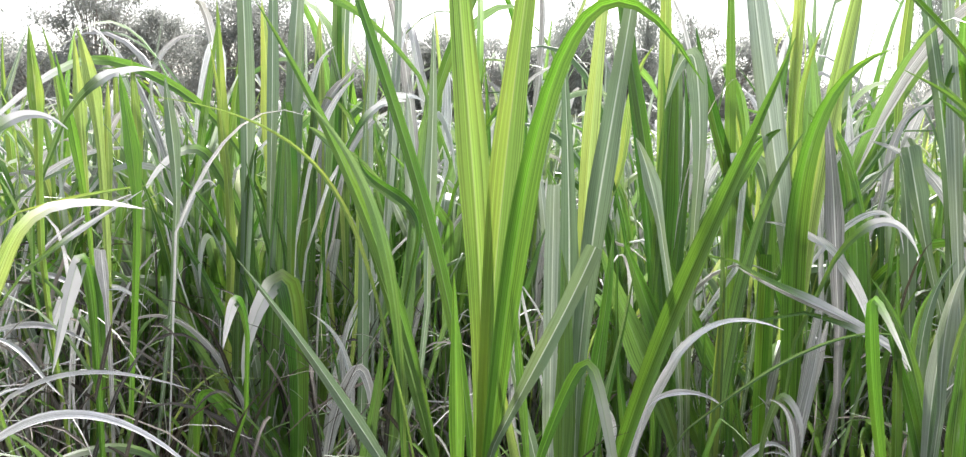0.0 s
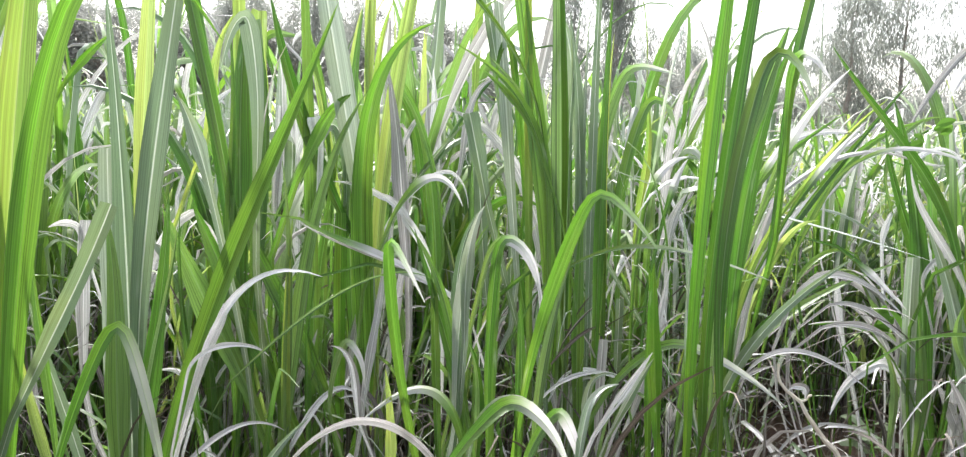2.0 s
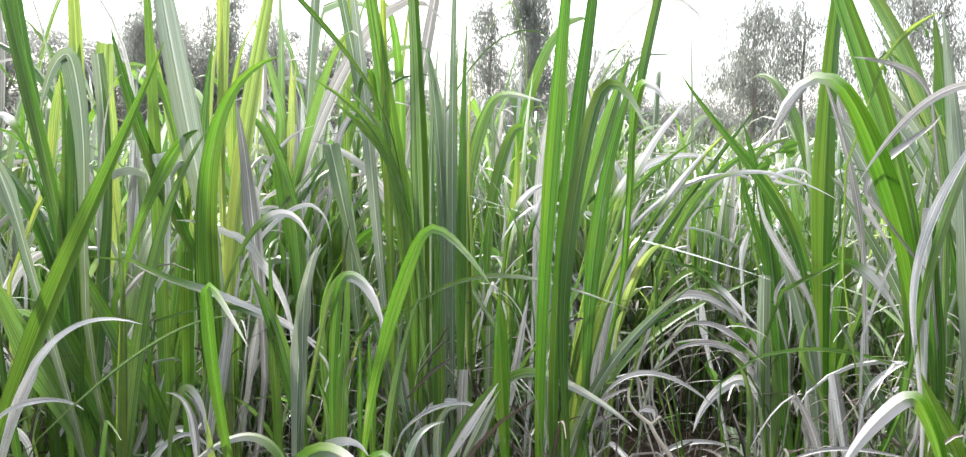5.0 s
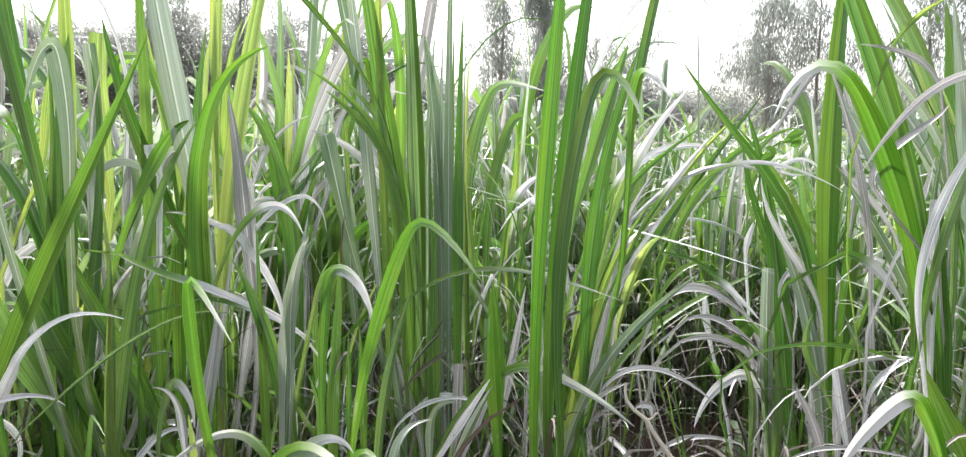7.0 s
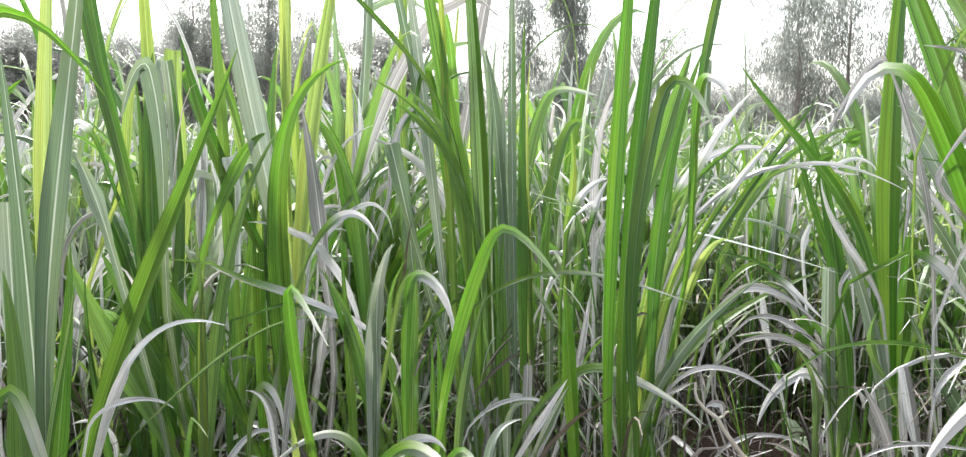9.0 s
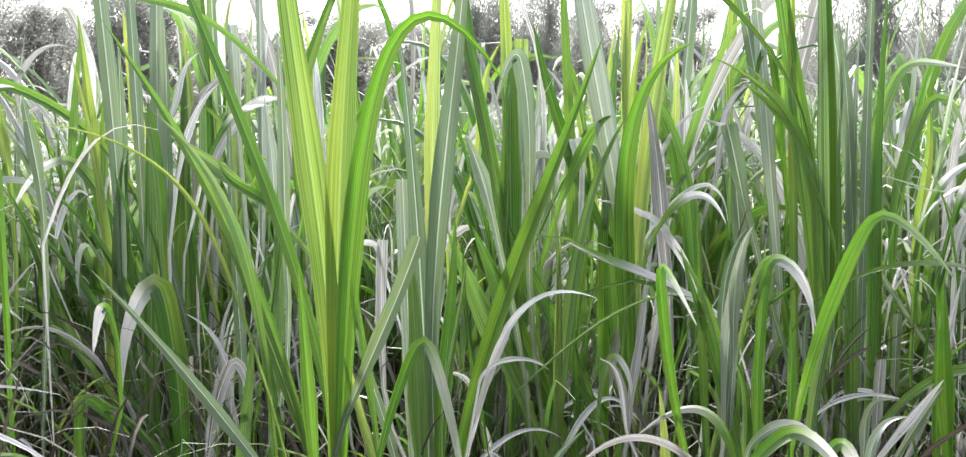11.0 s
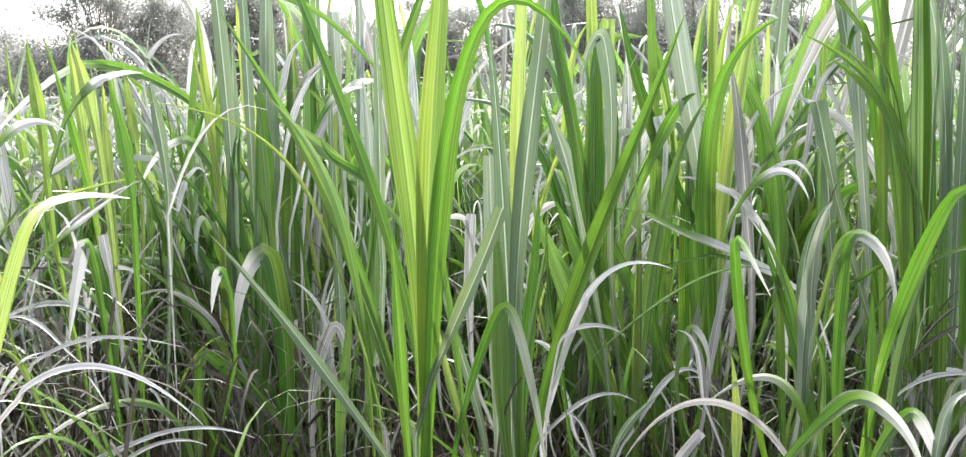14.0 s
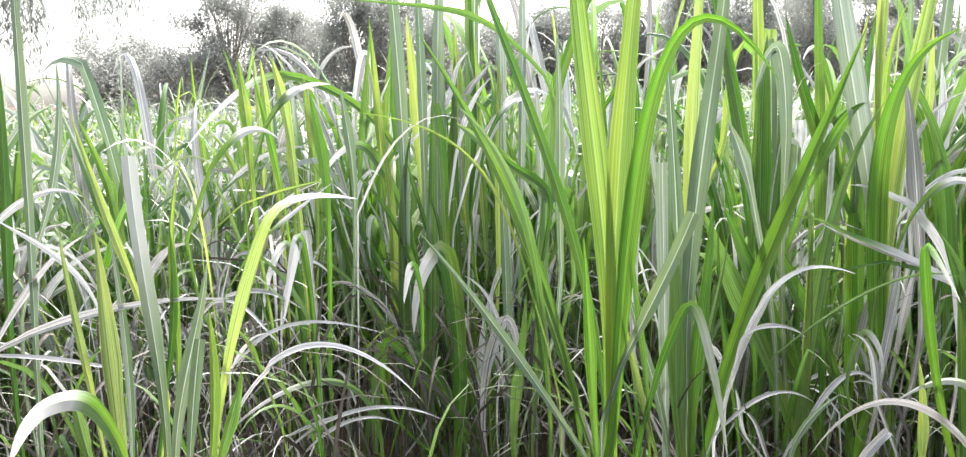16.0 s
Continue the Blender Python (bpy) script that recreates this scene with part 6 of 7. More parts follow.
CURL = ((1.587, 0.975, 0.608), (1.594, 0.975, 0.635), (1.579, 0.984, 0.634), (1.563, 0.994, 0.637), (1.554, 0.997, 0.620))
WEED_X, WEED_Y = 2.60, 1.61


# ---- ground ----
def ground_sheet():
    rad = np.concatenate([[0.0], np.geomspace(0.25, 900, 70)])
    seg = 96
    verts, faces = [(0, 0, 0)], []
    for r in rad[1:]:
        for k in range(seg):
            a = 2 * math.pi * k / seg
            p = Vector((r * math.cos(a), r * math.sin(a), 0))
            h = (noise.noise(p * 1.3) * 0.035 + noise.noise(p * 5.0) * 0.015) if r < 30 else 0.0
            verts.append((p.x, p.y, h))
    for k in range(seg):
        faces.append((0, 1 + k, 1 + (k + 1) % seg))
    for i in range(len(rad) - 2):
        for k in range(seg):
            o, m = 1 + i * seg, 1 + (i + 1) * seg
            faces.append((o + k, m + k, m + (k + 1) % seg, o + (k + 1) % seg))
    me = bpy.data.meshes.new("ground")
    me.from_pydata(verts, [], faces)
    me.polygons.foreach_set("use_smooth", np.ones(len(faces), dtype=bool))
    me.materials.append(SOIL)
    return tagged(new("ground", me), "bare reddish brown field soil under the grass", "soil", kind="structure")


ground_sheet()

# ---- grown blades for the plants behind and the wider field ----


def grown_spine(rs, n, tall, arch, spread):
    """A leaf that leaves the stem at some height and bends over by arch degrees."""
    az = rs.uniform(0, 2 * math.pi)
    bent = arch > 60
    h0 = tall * (rs.uniform(0.2, 0.72) if bent else rs.uniform(0.18, 0.5))
    length = rs.uniform(0.28, 0.8) if bent else (tall - h0) * rs.uniform(0.85, 1.12)
    lean = radians(rs.uniform(3, 16) if rs.random() < 0.42 else rs.uniform(14, 46))
    if lean > radians(18) and not bent:
        length *= 0.6
    foot = np.array((rs.uniform(-1, 1) * spread, rs.uniform(-1, 1) * spread, 0.0))
    t = np.linspace(0, 1, n)
    ang = lean + radians(arch) * t ** 1.8
    if n > 7 and rs.random() < 0.38:
        k = rs.uniform(0.3, 0.75)     # a snapped blade
        ang = ang + np.where(t > k, radians(rs.uniform(35, 110)), 0.0)
        ang = np.minimum(ang, radians(176))
    step = length / (n - 1)
    out = np.concatenate([[0], np.cumsum(np.sin(ang[:-1]) * step)])
    up = np.concatenate([[0], np.cumsum(np.cos(ang[:-1]) * step)])
    sway = 0.04 * length * np.sin(t * rs.uniform(1, 4)) * rs.uniform(-1, 1)
    d = np.array((math.cos(az), math.sin(az), 0))
    e = np.array((-math.sin(az), math.cos(az), 0))
    top = foot + np.array((0, 0, h0)) + d * h0 * 0.08
    pts = top + out[:, None] * d + sway[:, None] * e + up[:, None] * np.array((0, 0, 1))
    return foot, pts, e, t


def grown_leaf(rs, n, across, tall, width, arch, spread, silvered, stem=True):
    foot, pts, e, t = grown_spine(rs, n, tall, arch, spread)
    w = width * np.minimum(1, 0.68 + t * 1.6) * np.clip((1 - t) / 0.6, 0, 1) ** 0.7
    if stem:
        pts = np.concatenate([[foot - (0, 0, 0.02)], [foot * 0.5 + pts[0] * 0.5], pts])
        w = np.concatenate([[width * 0.3], [width * 0.42], w])
        t = np.concatenate([[0, 0], t])
    w = np.maximum(w, 0.001)
    tang = unit(np.gradient(pts, axis=0))
    side = unit(e - tang * (tang @ e)[:, None])
    nor = np.cross(side, tang)
    ang = (radians(rs.uniform(-70, 70)) * (1 - 0.5 * t))[:, None]
    side = side * np.cos(ang) + nor * np.sin(ang)
    v, q, uv = ribbon(pts, w, side, rs.uniform(0.15, 0.6), across)
    return v, q, uv, np.repeat(np.clip(t * 1.6 - 0.35, 0, 1) * silvered, across + 1)


def pick_kind(rs, mix):
    r = rs.random()
    for k, p in mix:
        if r < p:
            return k
        r -= p
    return mix[-1][0]


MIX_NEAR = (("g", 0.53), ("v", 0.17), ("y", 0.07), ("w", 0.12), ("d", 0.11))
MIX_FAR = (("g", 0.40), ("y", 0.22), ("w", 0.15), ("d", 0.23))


def leaf_habit(rs, kind):
    if kind == "s":
        return rs.uniform(20, 110)
    if kind == "d":
        return rs.uniform(70, 150)
    if rs.random() < 0.52:
        return rs.uniform(3, 30) if rs.random() < 0.45 else rs.uniform(25, 66)
    return rs.uniform(70, 140)


def plant_template(seed, tall):
    rs = random.Random(seed)
    ob = new("grass_clump", None)
    tagged(ob, "dense clump of tall green fodder grass with arching blades", "grass", "tall fodder grass")
    for k in range(rs.randint(19, 24)):
        kind = pick_kind(rs, MIX_NEAR)
        v, q, uv, dry = grown_leaf(rs, 12, 4, tall * rs.uniform(0.55, 1.0), rs.uniform(0.013, 0.042), leaf_habit(rs, kind), 0.09, rs.uniform(0, 0.9))
        leaf = new("leaf", blade_object_mesh("leaf", v, q, uv, dry, KIND[kind]))
        leaf.parent = ob
    return ob


def field_stuff(name, label, spots, seed, leaves, n, across, widths, mix, low=0.5):
    """Many plants joined, one object for each leaf material."""
    rs = random.Random(seed)
    bins = {}
    for x, y, tall in spots:
        for k in range(leaves):
            kind = pick_kind(rs, mix)
            v, q, uv, dry = grown_leaf(rs, n, across, tall * rs.uniform(low, 1.0), rs.uniform(*widths), leaf_habit(rs, kind), 0.16, rs.uniform(0, 0.9))
            b = bins.setdefault(kind, [[], [], [], [], 0])
            b[0].append(v + np.array((x, y, 0)))
            b[1].append(q + b[4])
            b[2].append(uv)
            b[3].append(dry)
            b[4] += len(v)
    for kind, b in bins.items():
        me = blade_object_mesh(name, np.concatenate(b[0]), np.concatenate(b[1]), np.concatenate(b[2]), np.concatenate(b[3]), KIND[kind], across)
        tagged(new(name, me), label, "grass", kind="stuff")


LANE = (0.25, -0.45)


def from_lane(x, y):
    return math.hypot(x - LANE[0], y - LANE[1])


def scatter(seed, r0, r1, spacing, a0=-75, a1=75):
    """Jittered rows of plants between two distances from the lane, over a range of bearings from straight ahead."""
    rs = random.Random(seed)
    got = []
    k = int(r1 / spacing) + 2
    for i in range(-k, k + 1):
        for j in range(-k, k + 1):
            x = LANE[0] + (i + rs.uniform(-0.45, 0.45)) * spacing
            y = LANE[1] + (j + rs.uniform(-0.45, 0.45)) * spacing
            d = from_lane(x, y)
            bearing = math.degrees(math.atan2(x - LANE[0], y - LANE[1]))
            if r0 <= d < r1 and a0 <= bearing < a1:
                got.append((x, y, d, bearing))
    return got


def height_at(bearing, d, rs):
    """The stand is tallest straight ahead and at the east; lower to the west."""
    h = 1.62 if d < 5 else 1.5
    if bearing < -26:
        h -= 0.12
    elif bearing < -10 and d < 6:
        h += 0.06
    if d < 4.2 and -12 < bearing < 34:
        h += 0.2
    if bearing >= 34:
        h += 0.02
    return h * rs.uniform(0.78, 1.12)


def bare(d, bearing):
    """The patch of open soil by the twig."""
    return 39 < bearing < 57 and d < 3.45


rs_near = random.Random(5)
TEMPLATES = [plant_template(100 + k, 1.0) for k in range(9)]
near = [q for q in scatter(11, 2.35, 4.1, 0.27) if not bare(*q[2:]) and (q[3] > -12 or q[2] > 3.0) and (q[2] > 2.75 or -8 < q[3] < 14)]
for k, (x, y, d, b) in enumerate(near):
    h = height_at(b, d, rs_near) * (0.85 if d < 2.9 else 1.0)
    src = TEMPLATES[k % 9]
    m = Matrix.Translation((x, y, 0)) @ Matrix.Rotation(radians(rs_near.uniform(-9, 9)), 4, "Y") @ Matrix.Rotation(rs_near.uniform(0, 6.28), 4, "Z")
    if k < 9:
        src.matrix_world = m
        c = src
    else:
        c = copy_thing(src, m)
    c.scale = (1.0, 1.0, h)
rs_f = random.Random(8)
field_stuff("tall_grass", "tall green grass with bent grey blades", [(x, y, height_at(b, d, rs_f)) for x, y, d, b in scatter(21, 4.1, 8.0, 0.27)],
            31, 14, 8, 2, (0.016, 0.050), MIX_FAR)
field_stuff("tall_grass", "wide stand of tall pale green grass", [(x, y, height_at(b, d, rs_f)) for x, y, d, b in scatter(22, 8.0, 20.0, 0.46)],
            32, 9, 6, 1, (0.022, 0.055), MIX_FAR, 0.7)
field_stuff("tall_grass", "distant stand of tall grass", [(x, y, height_at(b, d, rs_f) * 1.02) for x, y, d, b in scatter(23, 20.0, 46.0, 1.3)],
            33, 8, 5, 1, (0.05, 0.1), MIX_FAR, 0.8)
# unseen grass added behind the viewpoint to keep skylight off the plants
field_stuff("tall_grass", "unseen tall grass added across the lane to block skylight", [(x, y, 2.9) for x, y, d, b in scatter(24, 1.7, 5.5, 0.32, 78, 180) + scatter(25, 1.7, 5.5, 0.32, -180, -78)],
            34, 10, 6, 1, (0.02, 0.04), MIX_FAR, 0.6)

# pale sprays of drying leaves behind the bare patch
rs_p = random.Random(19)
sprays = [(x, y, rs_p.uniform(1.1, 1.85)) for x, y, d, b in scatter(51, 2.6, 5.2, 0.25, 31, 66) if not bare(d, b)]
field_stuff("drying_grass", "pale drying grass with long drooping silver leaves", sprays, 52, 7, 12, 2, (0.010, 0.032), (("d", 0.38), ("w", 0.2), ("g", 0.24), ("y", 0.18)), 0.45)

# fine leaves among the broad ones
rs_q = random.Random(29)
fine = [(x, y, rs_q.uniform(0.8, 1.45)) for x, y, d, b in scatter(53, 2.3, 4.4, 0.24, -50, 68) if not bare(d, b)]
field_stuff("fine_grass", "thin green and dry leaves among the broad blades", fine, 54, 5, 9, 2, (0.004, 0.012), (("g", 0.42), ("y", 0.2), ("d", 0.38)), 0.4)


def straw_litter(seed, count, r0, r1):
    """Short dry pieces caught at all angles between the stems, most of them low down."""
    rs = random.Random(seed)
    bins = {}
    while sum(b[5] for b in bins.values()) < count:
        a, d = radians(rs.uniform(-52, 66)), math.sqrt(rs.uniform(r0 * r0, r1 * r1))
        x, y = LANE[0] + math.sin(a) * d, LANE[1] + math.cos(a) * d
        z = 0.03 + 0.75 * rs.random() ** 2.0
        az, tilt, half = rs.uniform(0, 6.28), radians(rs.gauss(0, 28)), rs.uniform(0.03, 0.13)
        way = np.array((math.cos(az) * math.cos(tilt), math.sin(az) * math.cos(tilt), math.sin(tilt)))
        t = np.linspace(-1, 1, 6)
        pts = np.array((x, y, z)) + t[:, None] * half * way + (t ** 2)[:, None] * np.array((0, 0, -half * rs.uniform(0, 0.7)))
        pts[:, 2] = np.maximum(pts[:, 2], 0.01)
        side = unit(np.cross(np.repeat(way[None], 6, 0), np.array((rs.gauss(0, 1), rs.gauss(0, 1), 1.2))))
        w = np.interp(t, (-1, -0.3, 0.6, 1), (0.5, 1, 1, 0.25)) * rs.uniform(0.003, 0.009)
        v, q, uv = ribbon(pts, w, side, 0.3, 2)
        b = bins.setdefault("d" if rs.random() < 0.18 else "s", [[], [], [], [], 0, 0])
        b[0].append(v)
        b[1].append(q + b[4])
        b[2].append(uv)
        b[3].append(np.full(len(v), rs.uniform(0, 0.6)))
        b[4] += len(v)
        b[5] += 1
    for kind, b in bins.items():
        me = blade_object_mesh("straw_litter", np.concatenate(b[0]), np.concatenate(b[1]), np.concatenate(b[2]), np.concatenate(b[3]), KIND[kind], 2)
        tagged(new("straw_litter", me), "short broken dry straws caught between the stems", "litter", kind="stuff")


straw_litter(61, 3000, 1.85, 3.6)

# dead leaves and low shoots round the feet of the plants
rs_s = random.Random(77)
# the dark straw in here stands in for deep shade between stems
low = [(x, y, rs_s.uniform(0.35, 0.9)) for x, y, d, b in scatter(41, 1.8, 4.2, 0.14) if not bare(d, b) or rs_s.random() < 0.03]
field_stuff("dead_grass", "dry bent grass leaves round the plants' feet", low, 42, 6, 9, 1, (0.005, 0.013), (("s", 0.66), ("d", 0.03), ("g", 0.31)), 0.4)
tangle = [(x, y, rs_s.uniform(0.3, 0.85)) for x, y, d, b in scatter(45, 2.2, 4.4, 0.15, 20, 68) if not bare(d, b) or rs_s.random() < 0.03]
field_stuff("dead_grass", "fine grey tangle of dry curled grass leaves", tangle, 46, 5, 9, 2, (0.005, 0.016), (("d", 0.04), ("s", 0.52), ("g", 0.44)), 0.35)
shoots = [(x, y, rs_s.uniform(0.4, 0.7) if d < 2.5 else rs_s.uniform(0.6, 1.0)) for x, y, d, b in scatter(43, 1.75, 3.2, 0.29) if (b > -14 or d > 3.0) and not bare(d, b) and not (-12 < b < 16 and d < 2.6)]
field_stuff("grass_shoots", "slender green shoots among the tall plants", shoots, 44, 5, 8, 2, (0.006, 0.015), (("g", 0.72), ("y", 0.04), ("w", 0.10), ("d", 0.14)), 0.5)


# ---- trees ----
def limb(bm, a, b, ra, rb, seg=6, wob=0.0, rs=random):
    """A tapered, slightly crooked branch from a to b."""
    rings = []
    steps = max(2, int((Vector(b) - Vector(a)).length / 0.8) + 2)
    ax = (Vector(b) - Vector(a)).normalized()
    s1 = ax.orthogonal().normalized()
    s2 = ax.cross(s1)
    for i in range(steps):
        t = i / (steps - 1)
        c = Vector(a).lerp(Vector(b), t)
        if 0 < i < steps - 1:
            c += (s1 * rs.uniform(-1, 1) + s2 * rs.uniform(-1, 1)) * wob
        r = ra + (rb - ra) * t
        rings.append([bm.verts.new(c + (s1 * math.cos(2 * math.pi * k / seg) + s2 * math.sin(2 * math.pi * k / seg)) * r) for k in range(seg)])
    for p, q in zip(rings, rings[1:]):
        for k in range(seg):
            bm.faces.new((p[k], p[(k + 1) % seg], q[(k + 1) % seg], q[k]))
    return bm


def part(name, bm, material, parent, label=""):
    me = bpy.data.meshes.new(name)
    bm.to_mesh(me)
    bm.free()
    me.materials.append(material)
    ob = new(name, me)
    ob.parent = parent
    return tagged(ob, label)


def leaf_cards(name, centres, dirs, lengths, widths, rs, material, parent, label=""):
    """Many small pointed leaves, each a bent rhomb of its own."""
    n = len(centres)
    d = unit(dirs)
    side = unit(np.cross(d, rs.normal(size=(n, 3))))
    nor = np.cross(side, d)
    L, W = lengths[:, None], widths[:, None]
    v = np.stack([centres, centres + d * L * 0.45 + side * W / 2 + nor * W * 0.15, centres + d * L, centres + d * L * 0.45 - side * W / 2 + nor * W * 0.15], 1)
    me = bpy.data.meshes.new(name)
    quads = np.arange(4 * n, dtype=np.int32).reshape(n, 4)
    me.vertices.add(4 * n)
    me.vertices.foreach_set("co", v.astype(np.float32).ravel())
    me.loops.add(4 * n)
    me.loops.foreach_set("vertex_index", quads.ravel())
    me.polygons.add(n)
    me.polygons.foreach_set("loop_start", np.arange(0, 4 * n, 4, dtype=np.int32))
    me.materials.append(material)
    me.update(calc_edges=True)
    ob = new(name, me)
    ob.parent = parent
    return tagged(ob, label)


def broad_tree(x, y, height, width, seed, label, leaves=5200):
    """A bushy hedgerow tree with an uneven crown that reaches low."""
    rs, nr = random.Random(seed), np.random.RandomState(seed)
    ob = new("tree", None)
    ob.location = (x, y, 0)
    bm = bmesh.new()
    limb(bm, (0, 0, -0.1), (0.1, 0, height * 0.45), 0.09, 0.05, 7, 0.05, rs)
    clumps = []
    for k in range(60):
        az, up = rs.uniform(0, 6.28), rs.uniform(0.2, 0.97)
        r = width / 2 * rs.uniform(0.2, 1.0) * math.sqrt(max(0.1, 1 - (up - 0.5) ** 2 * 2.2))
        c = Vector((math.cos(az) * r, math.sin(az) * r, height * up))
        limb(bm, (0.05, 0, height * min(0.42, up * 0.5)), c, 0.03, 0.008, 5, 0.06, rs)
        clumps.append(c)
    part("trunk", bm, BARK, ob)
    per = leaves // len(clumps)
    cs = []
    for c in clumps:
        size = width * rs.uniform(0.045, 0.10)
        p = nr.normal(size=(per, 3)) * (size, size, size * 0.8) + np.array(c)
        cs.append(p)
    cs = np.concatenate(cs)
    leaf_cards("crown", cs, nr.normal(size=cs.shape) + (0, 0, -0.3), nr.uniform(0.07, 0.13, len(cs)), nr.uniform(0.035, 0.065, len(cs)), nr, HAZED_HEDGE_LEAVES, ob)
    return tagged(ob, label, "tree", "hedgerow trees")


def gum_tree(x, y, height, width, seed, label, low=0.25, boughs=26, thick=46):
    """A slender tall tree whose leaves hang in loose bunches from the ends of its boughs."""
    rs, nr = random.Random(seed), np.random.RandomState(seed)
    ob = new("tree", None)
    ob.location = (x, y, 0)
    bm = bmesh.new()
    lean = rs.uniform(-0.3, 0.3)
    limb(bm, (0, 0, -0.1), (lean, 0.1, height * 0.95), 0.08, 0.015, 7, 0.06, rs)
    cs, ds = [], []
    for k in range(boughs):
        up = low + (1.0 - low) * (k + rs.uniform(0, 1)) / boughs
        az = rs.uniform(0, 6.28)
        r = width / 2 * rs.uniform(0.25, 1.0) * (1.2 - up * 0.8)
        a = Vector((lean * up, 0.1 * up, height * up * 0.9))
        b = a + Vector((math.cos(az) * r, math.sin(az) * r, rs.uniform(0.2, 0.8)))
        limb(bm, a, b, 0.012, 0.004, 4, 0.03, rs)
        for j in range(rs.randint(4, 8)):
            c = np.array(b) + nr.normal(size=3) * (0.22, 0.22, 0.15)
            drop = rs.uniform(0.35, 1.3)
            m = thick
            t = nr.uniform(0, 1, m) ** 0.8
            p = c + np.stack([nr.normal(size=m) * (0.05 + 0.07 * t), nr.normal(size=m) * (0.05 + 0.07 * t), -t * drop], 1)
            cs.append(p)
            ds.append(np.stack([nr.normal(size=m) * 0.35, nr.normal(size=m) * 0.35, -np.ones(m)], 1))
    part("trunk", bm, BARK, ob)
    cs, ds = np.concatenate(cs), np.concatenate(ds)
    leaf_cards("crown", cs, ds, nr.uniform(0.10, 0.2, len(cs)), nr.uniform(0.018, 0.034, len(cs)), nr, HAZED_GUM_LEAVES, ob)
    return tagged(ob, label, "tree", "gum trees")


def at_bearing(bearing, dist):
    a = radians(bearing)
    return 0.2 + math.sin(a) * dist, -0.3 + math.cos(a) * dist


rs_t = random.Random(3)
HEDGE = "dense dark green hedgerow tree behind the grass"
for b0, b1, h in ((-35, -29, 3.8), (-28, -10, 4.7), (-10, 3, 4.6), (3, 22, 4.4), (22, 40, 3.0), (40, 62, 2.6)):
    k = int((b1 - b0) / 2.3)
    for i in range(k):
        b = b0 + (b1 - b0) * (i + rs_t.uniform(0.2, 0.8)) / k
        x, y = at_bearing(b, rs_t.uniform(26, 33))
        broad_tree(x, y, h * rs_t.uniform(0.75, 1.12), rs_t.uniform(2.6, 4.0), int(b * 10) + 900, HEDGE, 14000)
GUM = "tall slender gum tree with drooping grey-green leaves"
for b, dist, h, w in ((28.9, 24, 5.6, 2.2), (36, 25, 4.3, 2.8), (38, 27, 4.4, 2.8), (47.5, 20, 4.6, 3.0), (50.5, 21, 4.8, 3.2), (57, 20, 5.6, 3.4), (61, 22, 5.0, 3.4), (10, 25, 7.0, 2.4), (14, 27, 5.2, 2.4), (5, 26, 5.6, 2.2)):
    x, y = at_bearing(b, dist)
    gum_tree(x, y, h, w, int(b * 10 + 500), GUM)
x, y = at_bearing(32.0, 21)
gum_tree(x, y, 8.6, 1.0, 818, "tall narrow gum tree with dense dark hanging leaves", 0.2, 40, 80)
x, y = at_bearing(-43, 15)
gum_tree(x, y, 7.0, 6.6, 61, "gum tree with long hanging boughs over the grass", 0.40, 34, 60)


# ---- bleached twig and weed at the foot of the plants ----
def dead_twig():
    ob = new("dead_twig", None)
    rs = random.Random(4)
    knots = [Vector(p) for p in TWIG]
    bm = bmesh.new()
    n = len(knots) - 1
    for k in range(n):
        limb(bm, knots[k], knots[k + 1], 0.0068 - 0.0036 * k / n, 0.0068 - 0.0036 * (k + 1) / n, 6, 0.002, rs)
    part("stem", bm, PALE_TWIG, ob)
    bm = bmesh.new()
    spur = [Vector(p) for p in SPUR]
    for p, q in zip(spur, spur[1:]):
        limb(bm, p, q, 0.0034, 0.0024, 5, 0.001, rs)
    part("side_twig", bm, PALE_TWIG, ob)
    pts = np.array([half_bend(np.array(CURL[0]), np.array(CURL[1]), np.array(CURL[2]), 9), ]).reshape(-1, 3)
    pts = np.concatenate([pts, half_bend(np.array(CURL[2]), np.array(CURL[3]), np.array(CURL[4]), 9)[1:]])
    t = np.linspace(0, 1, len(pts))
    w = 0.016 * np.clip(t * 5, 0.2, 1) * np.clip((1.02 - t) * 2.5, 0.05, 1)
    tang = unit(np.gradient(pts, axis=0))
    side = unit(np.cross(tang, unit(OPEN_SIDE - pts)) + np.array((0, 0, 0.35)))
    v, q, uv = ribbon(pts, w, side, 0.4)
    curl = new("dry_leaf", blade_object_mesh("dry_leaf", v, q, uv, np.zeros(len(v)), LEAF_DRY_SHEEN))
    curl.parent = ob
    return tagged(ob, "bleached crooked dead twig standing in the soil", "twig")


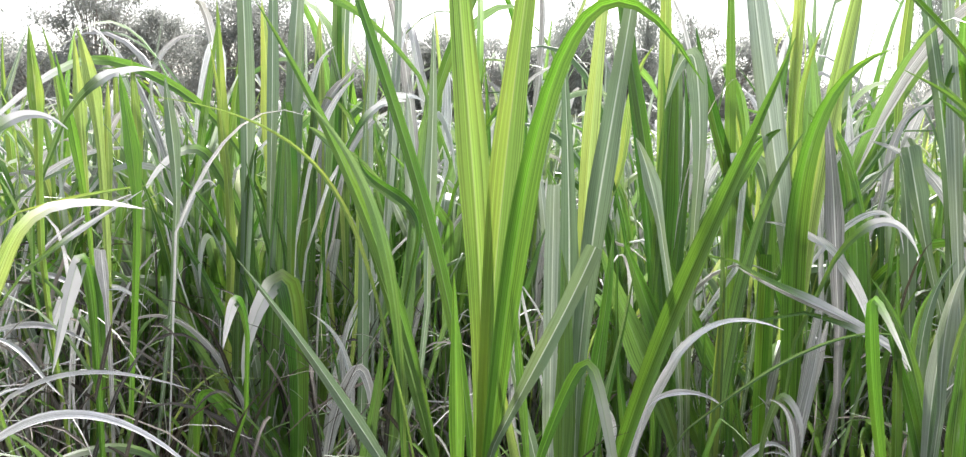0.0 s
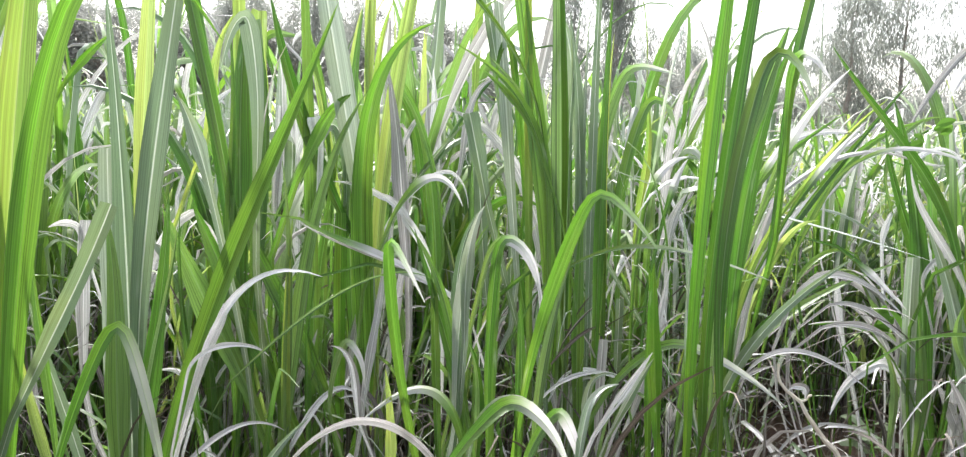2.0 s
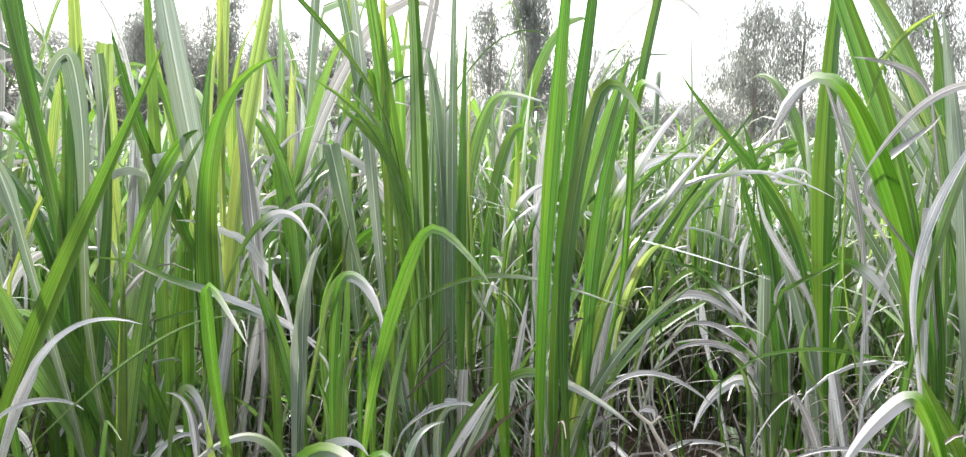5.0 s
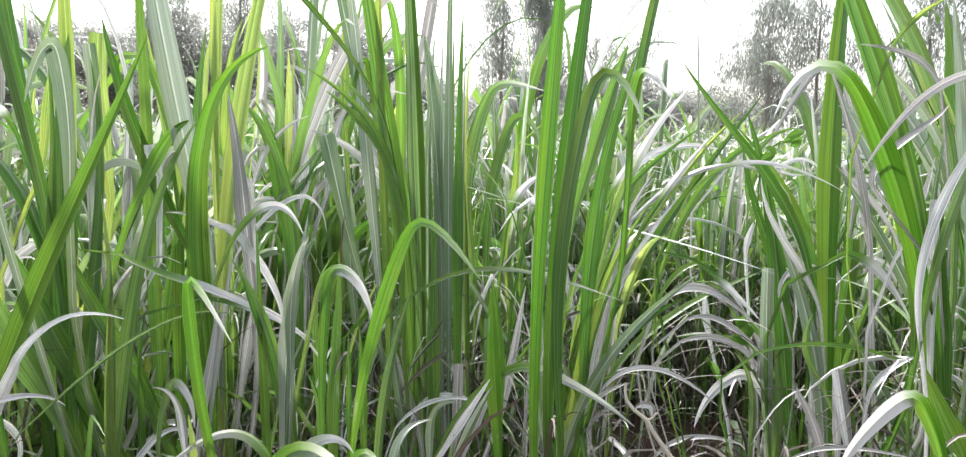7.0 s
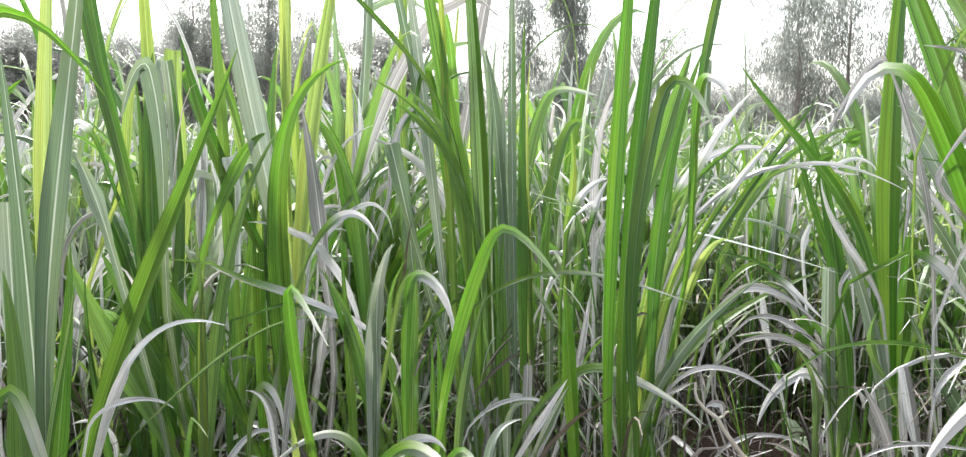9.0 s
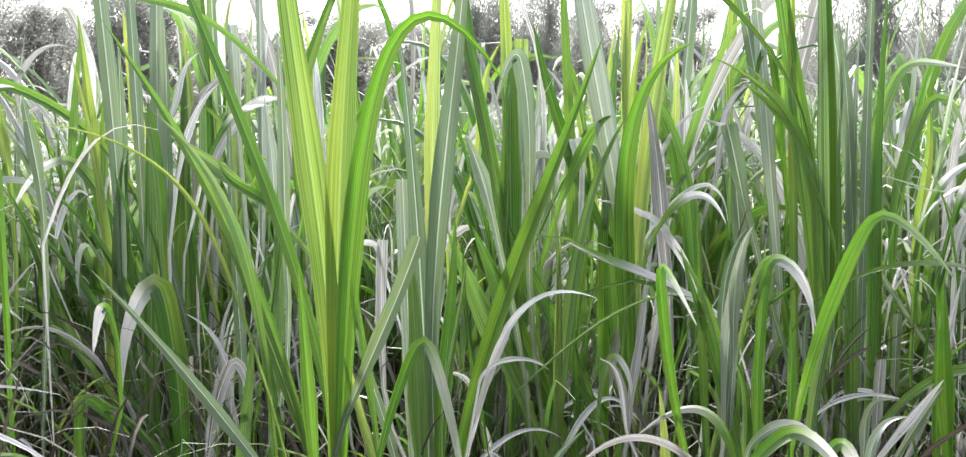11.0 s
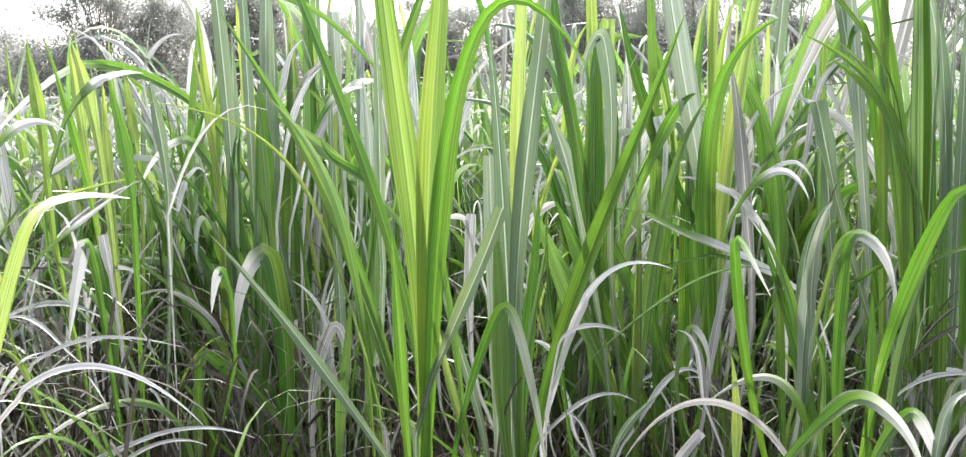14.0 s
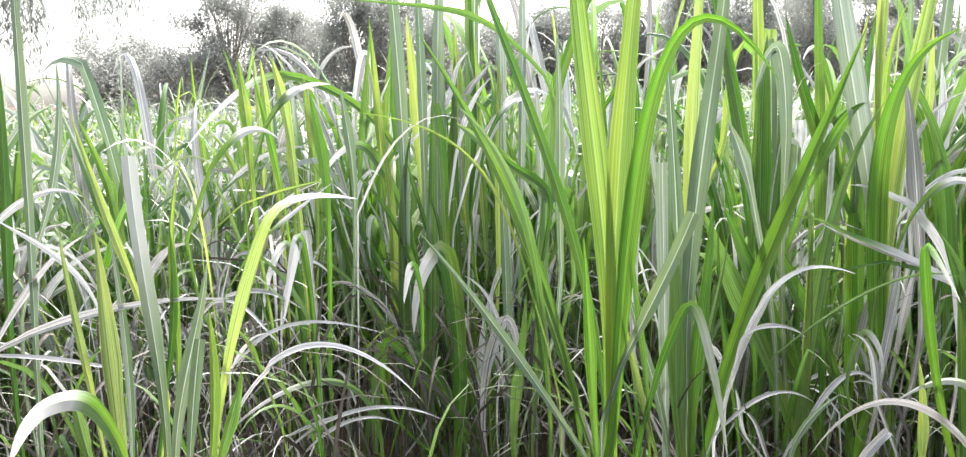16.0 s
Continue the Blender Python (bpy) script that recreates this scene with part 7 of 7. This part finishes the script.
def lobed_weed(x, y, h):
    ob = new("weed", None)
    ob.location = (x, y, 0)
    bm = bmesh.new()
    limb(bm, (0, 0, -0.03), (0.01, 0, h * 0.85), 0.005, 0.003, 6, 0.004, random.Random(2))
    part("stem", bm, WEED, ob)
    rs = random.Random(12)
    for k in range(7):
        az = k * 2.4 + 0.4
        up = h * (0.45 + 0.08 * k)
        bm = bmesh.new()
        base = Vector((math.cos(az) * 0.02, math.sin(az) * 0.02, up))
        out = Vector((math.cos(az), math.sin(az), 0.15))
        side = Vector((-math.sin(az), math.cos(az), 0))
        size = rs.uniform(0.055, 0.085)
        rim = []
        for i in range(21):
            a = -2.5 + 5.0 * i / 20
            r = size * (0.55 + 0.45 * abs(math.cos(a * 1.5))) * (1.0 if i % 2 else 0.9)
            p = base + out * (size * 0.5 + r * math.cos(a) * 0.8) + side * r * math.sin(a) * 0.8
            p.z += -0.25 * r * r / size + rs.uniform(-0.003, 0.003)
            rim.append(bm.verts.new(p))
        c = bm.verts.new(base + out * size * 0.4 + Vector((0, 0, 0.008)))
        for p, q in zip(rim, rim[1:]):
            bm.faces.new((c, p, q))
        part("leaf", bm, WEED, ob)
    return tagged(ob, "small pale green weed with lobed leaves", "weed")


dead_twig()
lobed_weed(WEED_X, WEED_Y, 0.2)

VINE_LEAF = foliage_material("vine_leaf", [(0.0, (0.07, 0.19, 0.025)), (1.0, (0.14, 0.29, 0.045))], 0.4)


def oval_leaf(bm, foot, tip, width):
    """A pointed oval leaf, cupped along its midrib."""
    a, b = Vector(foot), Vector(tip)
    way = b - a
    side = way.cross(Vector((0.3, -0.8, 0.45))).normalized()
    down = side.cross(way).normalized()
    rows = []
    for k in range(7):
        t = k / 6
        half = width / 2 * math.sin(math.pi * min(1.0, t * 0.94 + 0.04)) ** 0.7
        mid = a + way * t - down * (0.18 * way.length * t * t)
        rows.append([bm.verts.new(mid + side * half * u + down * abs(u) * half * 0.35) for u in (-1, -0.5, 0, 0.5, 1)])
    for p, q in zip(rows, rows[1:]):
        for k in range(4):
            bm.faces.new((p[k], p[k + 1], q[k + 1], q[k]))


def climbing_weed(label, knots, size, seed):
    """A thin stem that winds up through the grass with a stalked oval leaf at each knot."""
    rs = random.Random(seed)
    ob = new("climbing_weed", None)
    pts = [Vector((knots[0][0] + 0.05, knots[0][1] + 0.05, -0.02))] + [Vector(k) + Vector((0.015, 0.03, -0.02)) for k in knots]
    bm = bmesh.new()
    for p, q in zip(pts, pts[1:]):
        limb(bm, p, q, 0.0022, 0.0018, 5, 0.012, rs)
    part("stem", bm, VINE_LEAF, ob)
    for p in pts[1:]:
        for _ in range(2):
            bm = bmesh.new()
            foot = p + Vector((rs.uniform(-0.03, 0.03), rs.uniform(-0.03, 0.0), rs.uniform(-0.015, 0.02)))
            limb(bm, p, foot, 0.001, 0.001, 4, 0.0, rs)
            oval_leaf(bm, foot, foot + Vector((rs.uniform(-1, 1), -0.35, rs.uniform(-0.9, 0.5))).normalized() * size * rs.uniform(0.8, 1.2), size * rs.uniform(0.5, 0.65))
            part("leaf", bm, VINE_LEAF, ob)
    return tagged(ob, label, "weed", "climbing weeds")


climbing_weed("thin climbing weed with small oval leaves on tall grass", ((2.486, 1.012, 1.187), (2.507, 0.979, 1.265), (2.519, 0.961, 1.307), (2.452, 1.065, 1.534), (2.438, 1.084, 1.507), (2.482, 1.019, 1.587)), 0.055, 71)
climbing_weed("short climbing weed with oval leaves between grass blades", ((2.483, 1.194, 1.156), (2.476, 1.204, 1.205), (2.529, 1.129, 1.190)), 0.05, 72)
climbing_weed("low broad-leaved weed over bare soil among dry grass", ((2.033, 1.264, 0.619), (2.066, 1.230, 0.676), (2.087, 1.207, 0.710), (2.102, 1.189, 0.740)), 0.07, 73)
climbing_weed("yellowish-green climbing weed on leaning grass blades", ((2.178, 1.255, 1.196), (2.193, 1.237, 1.225), (2.214, 1.214, 1.247)), 0.045, 74)
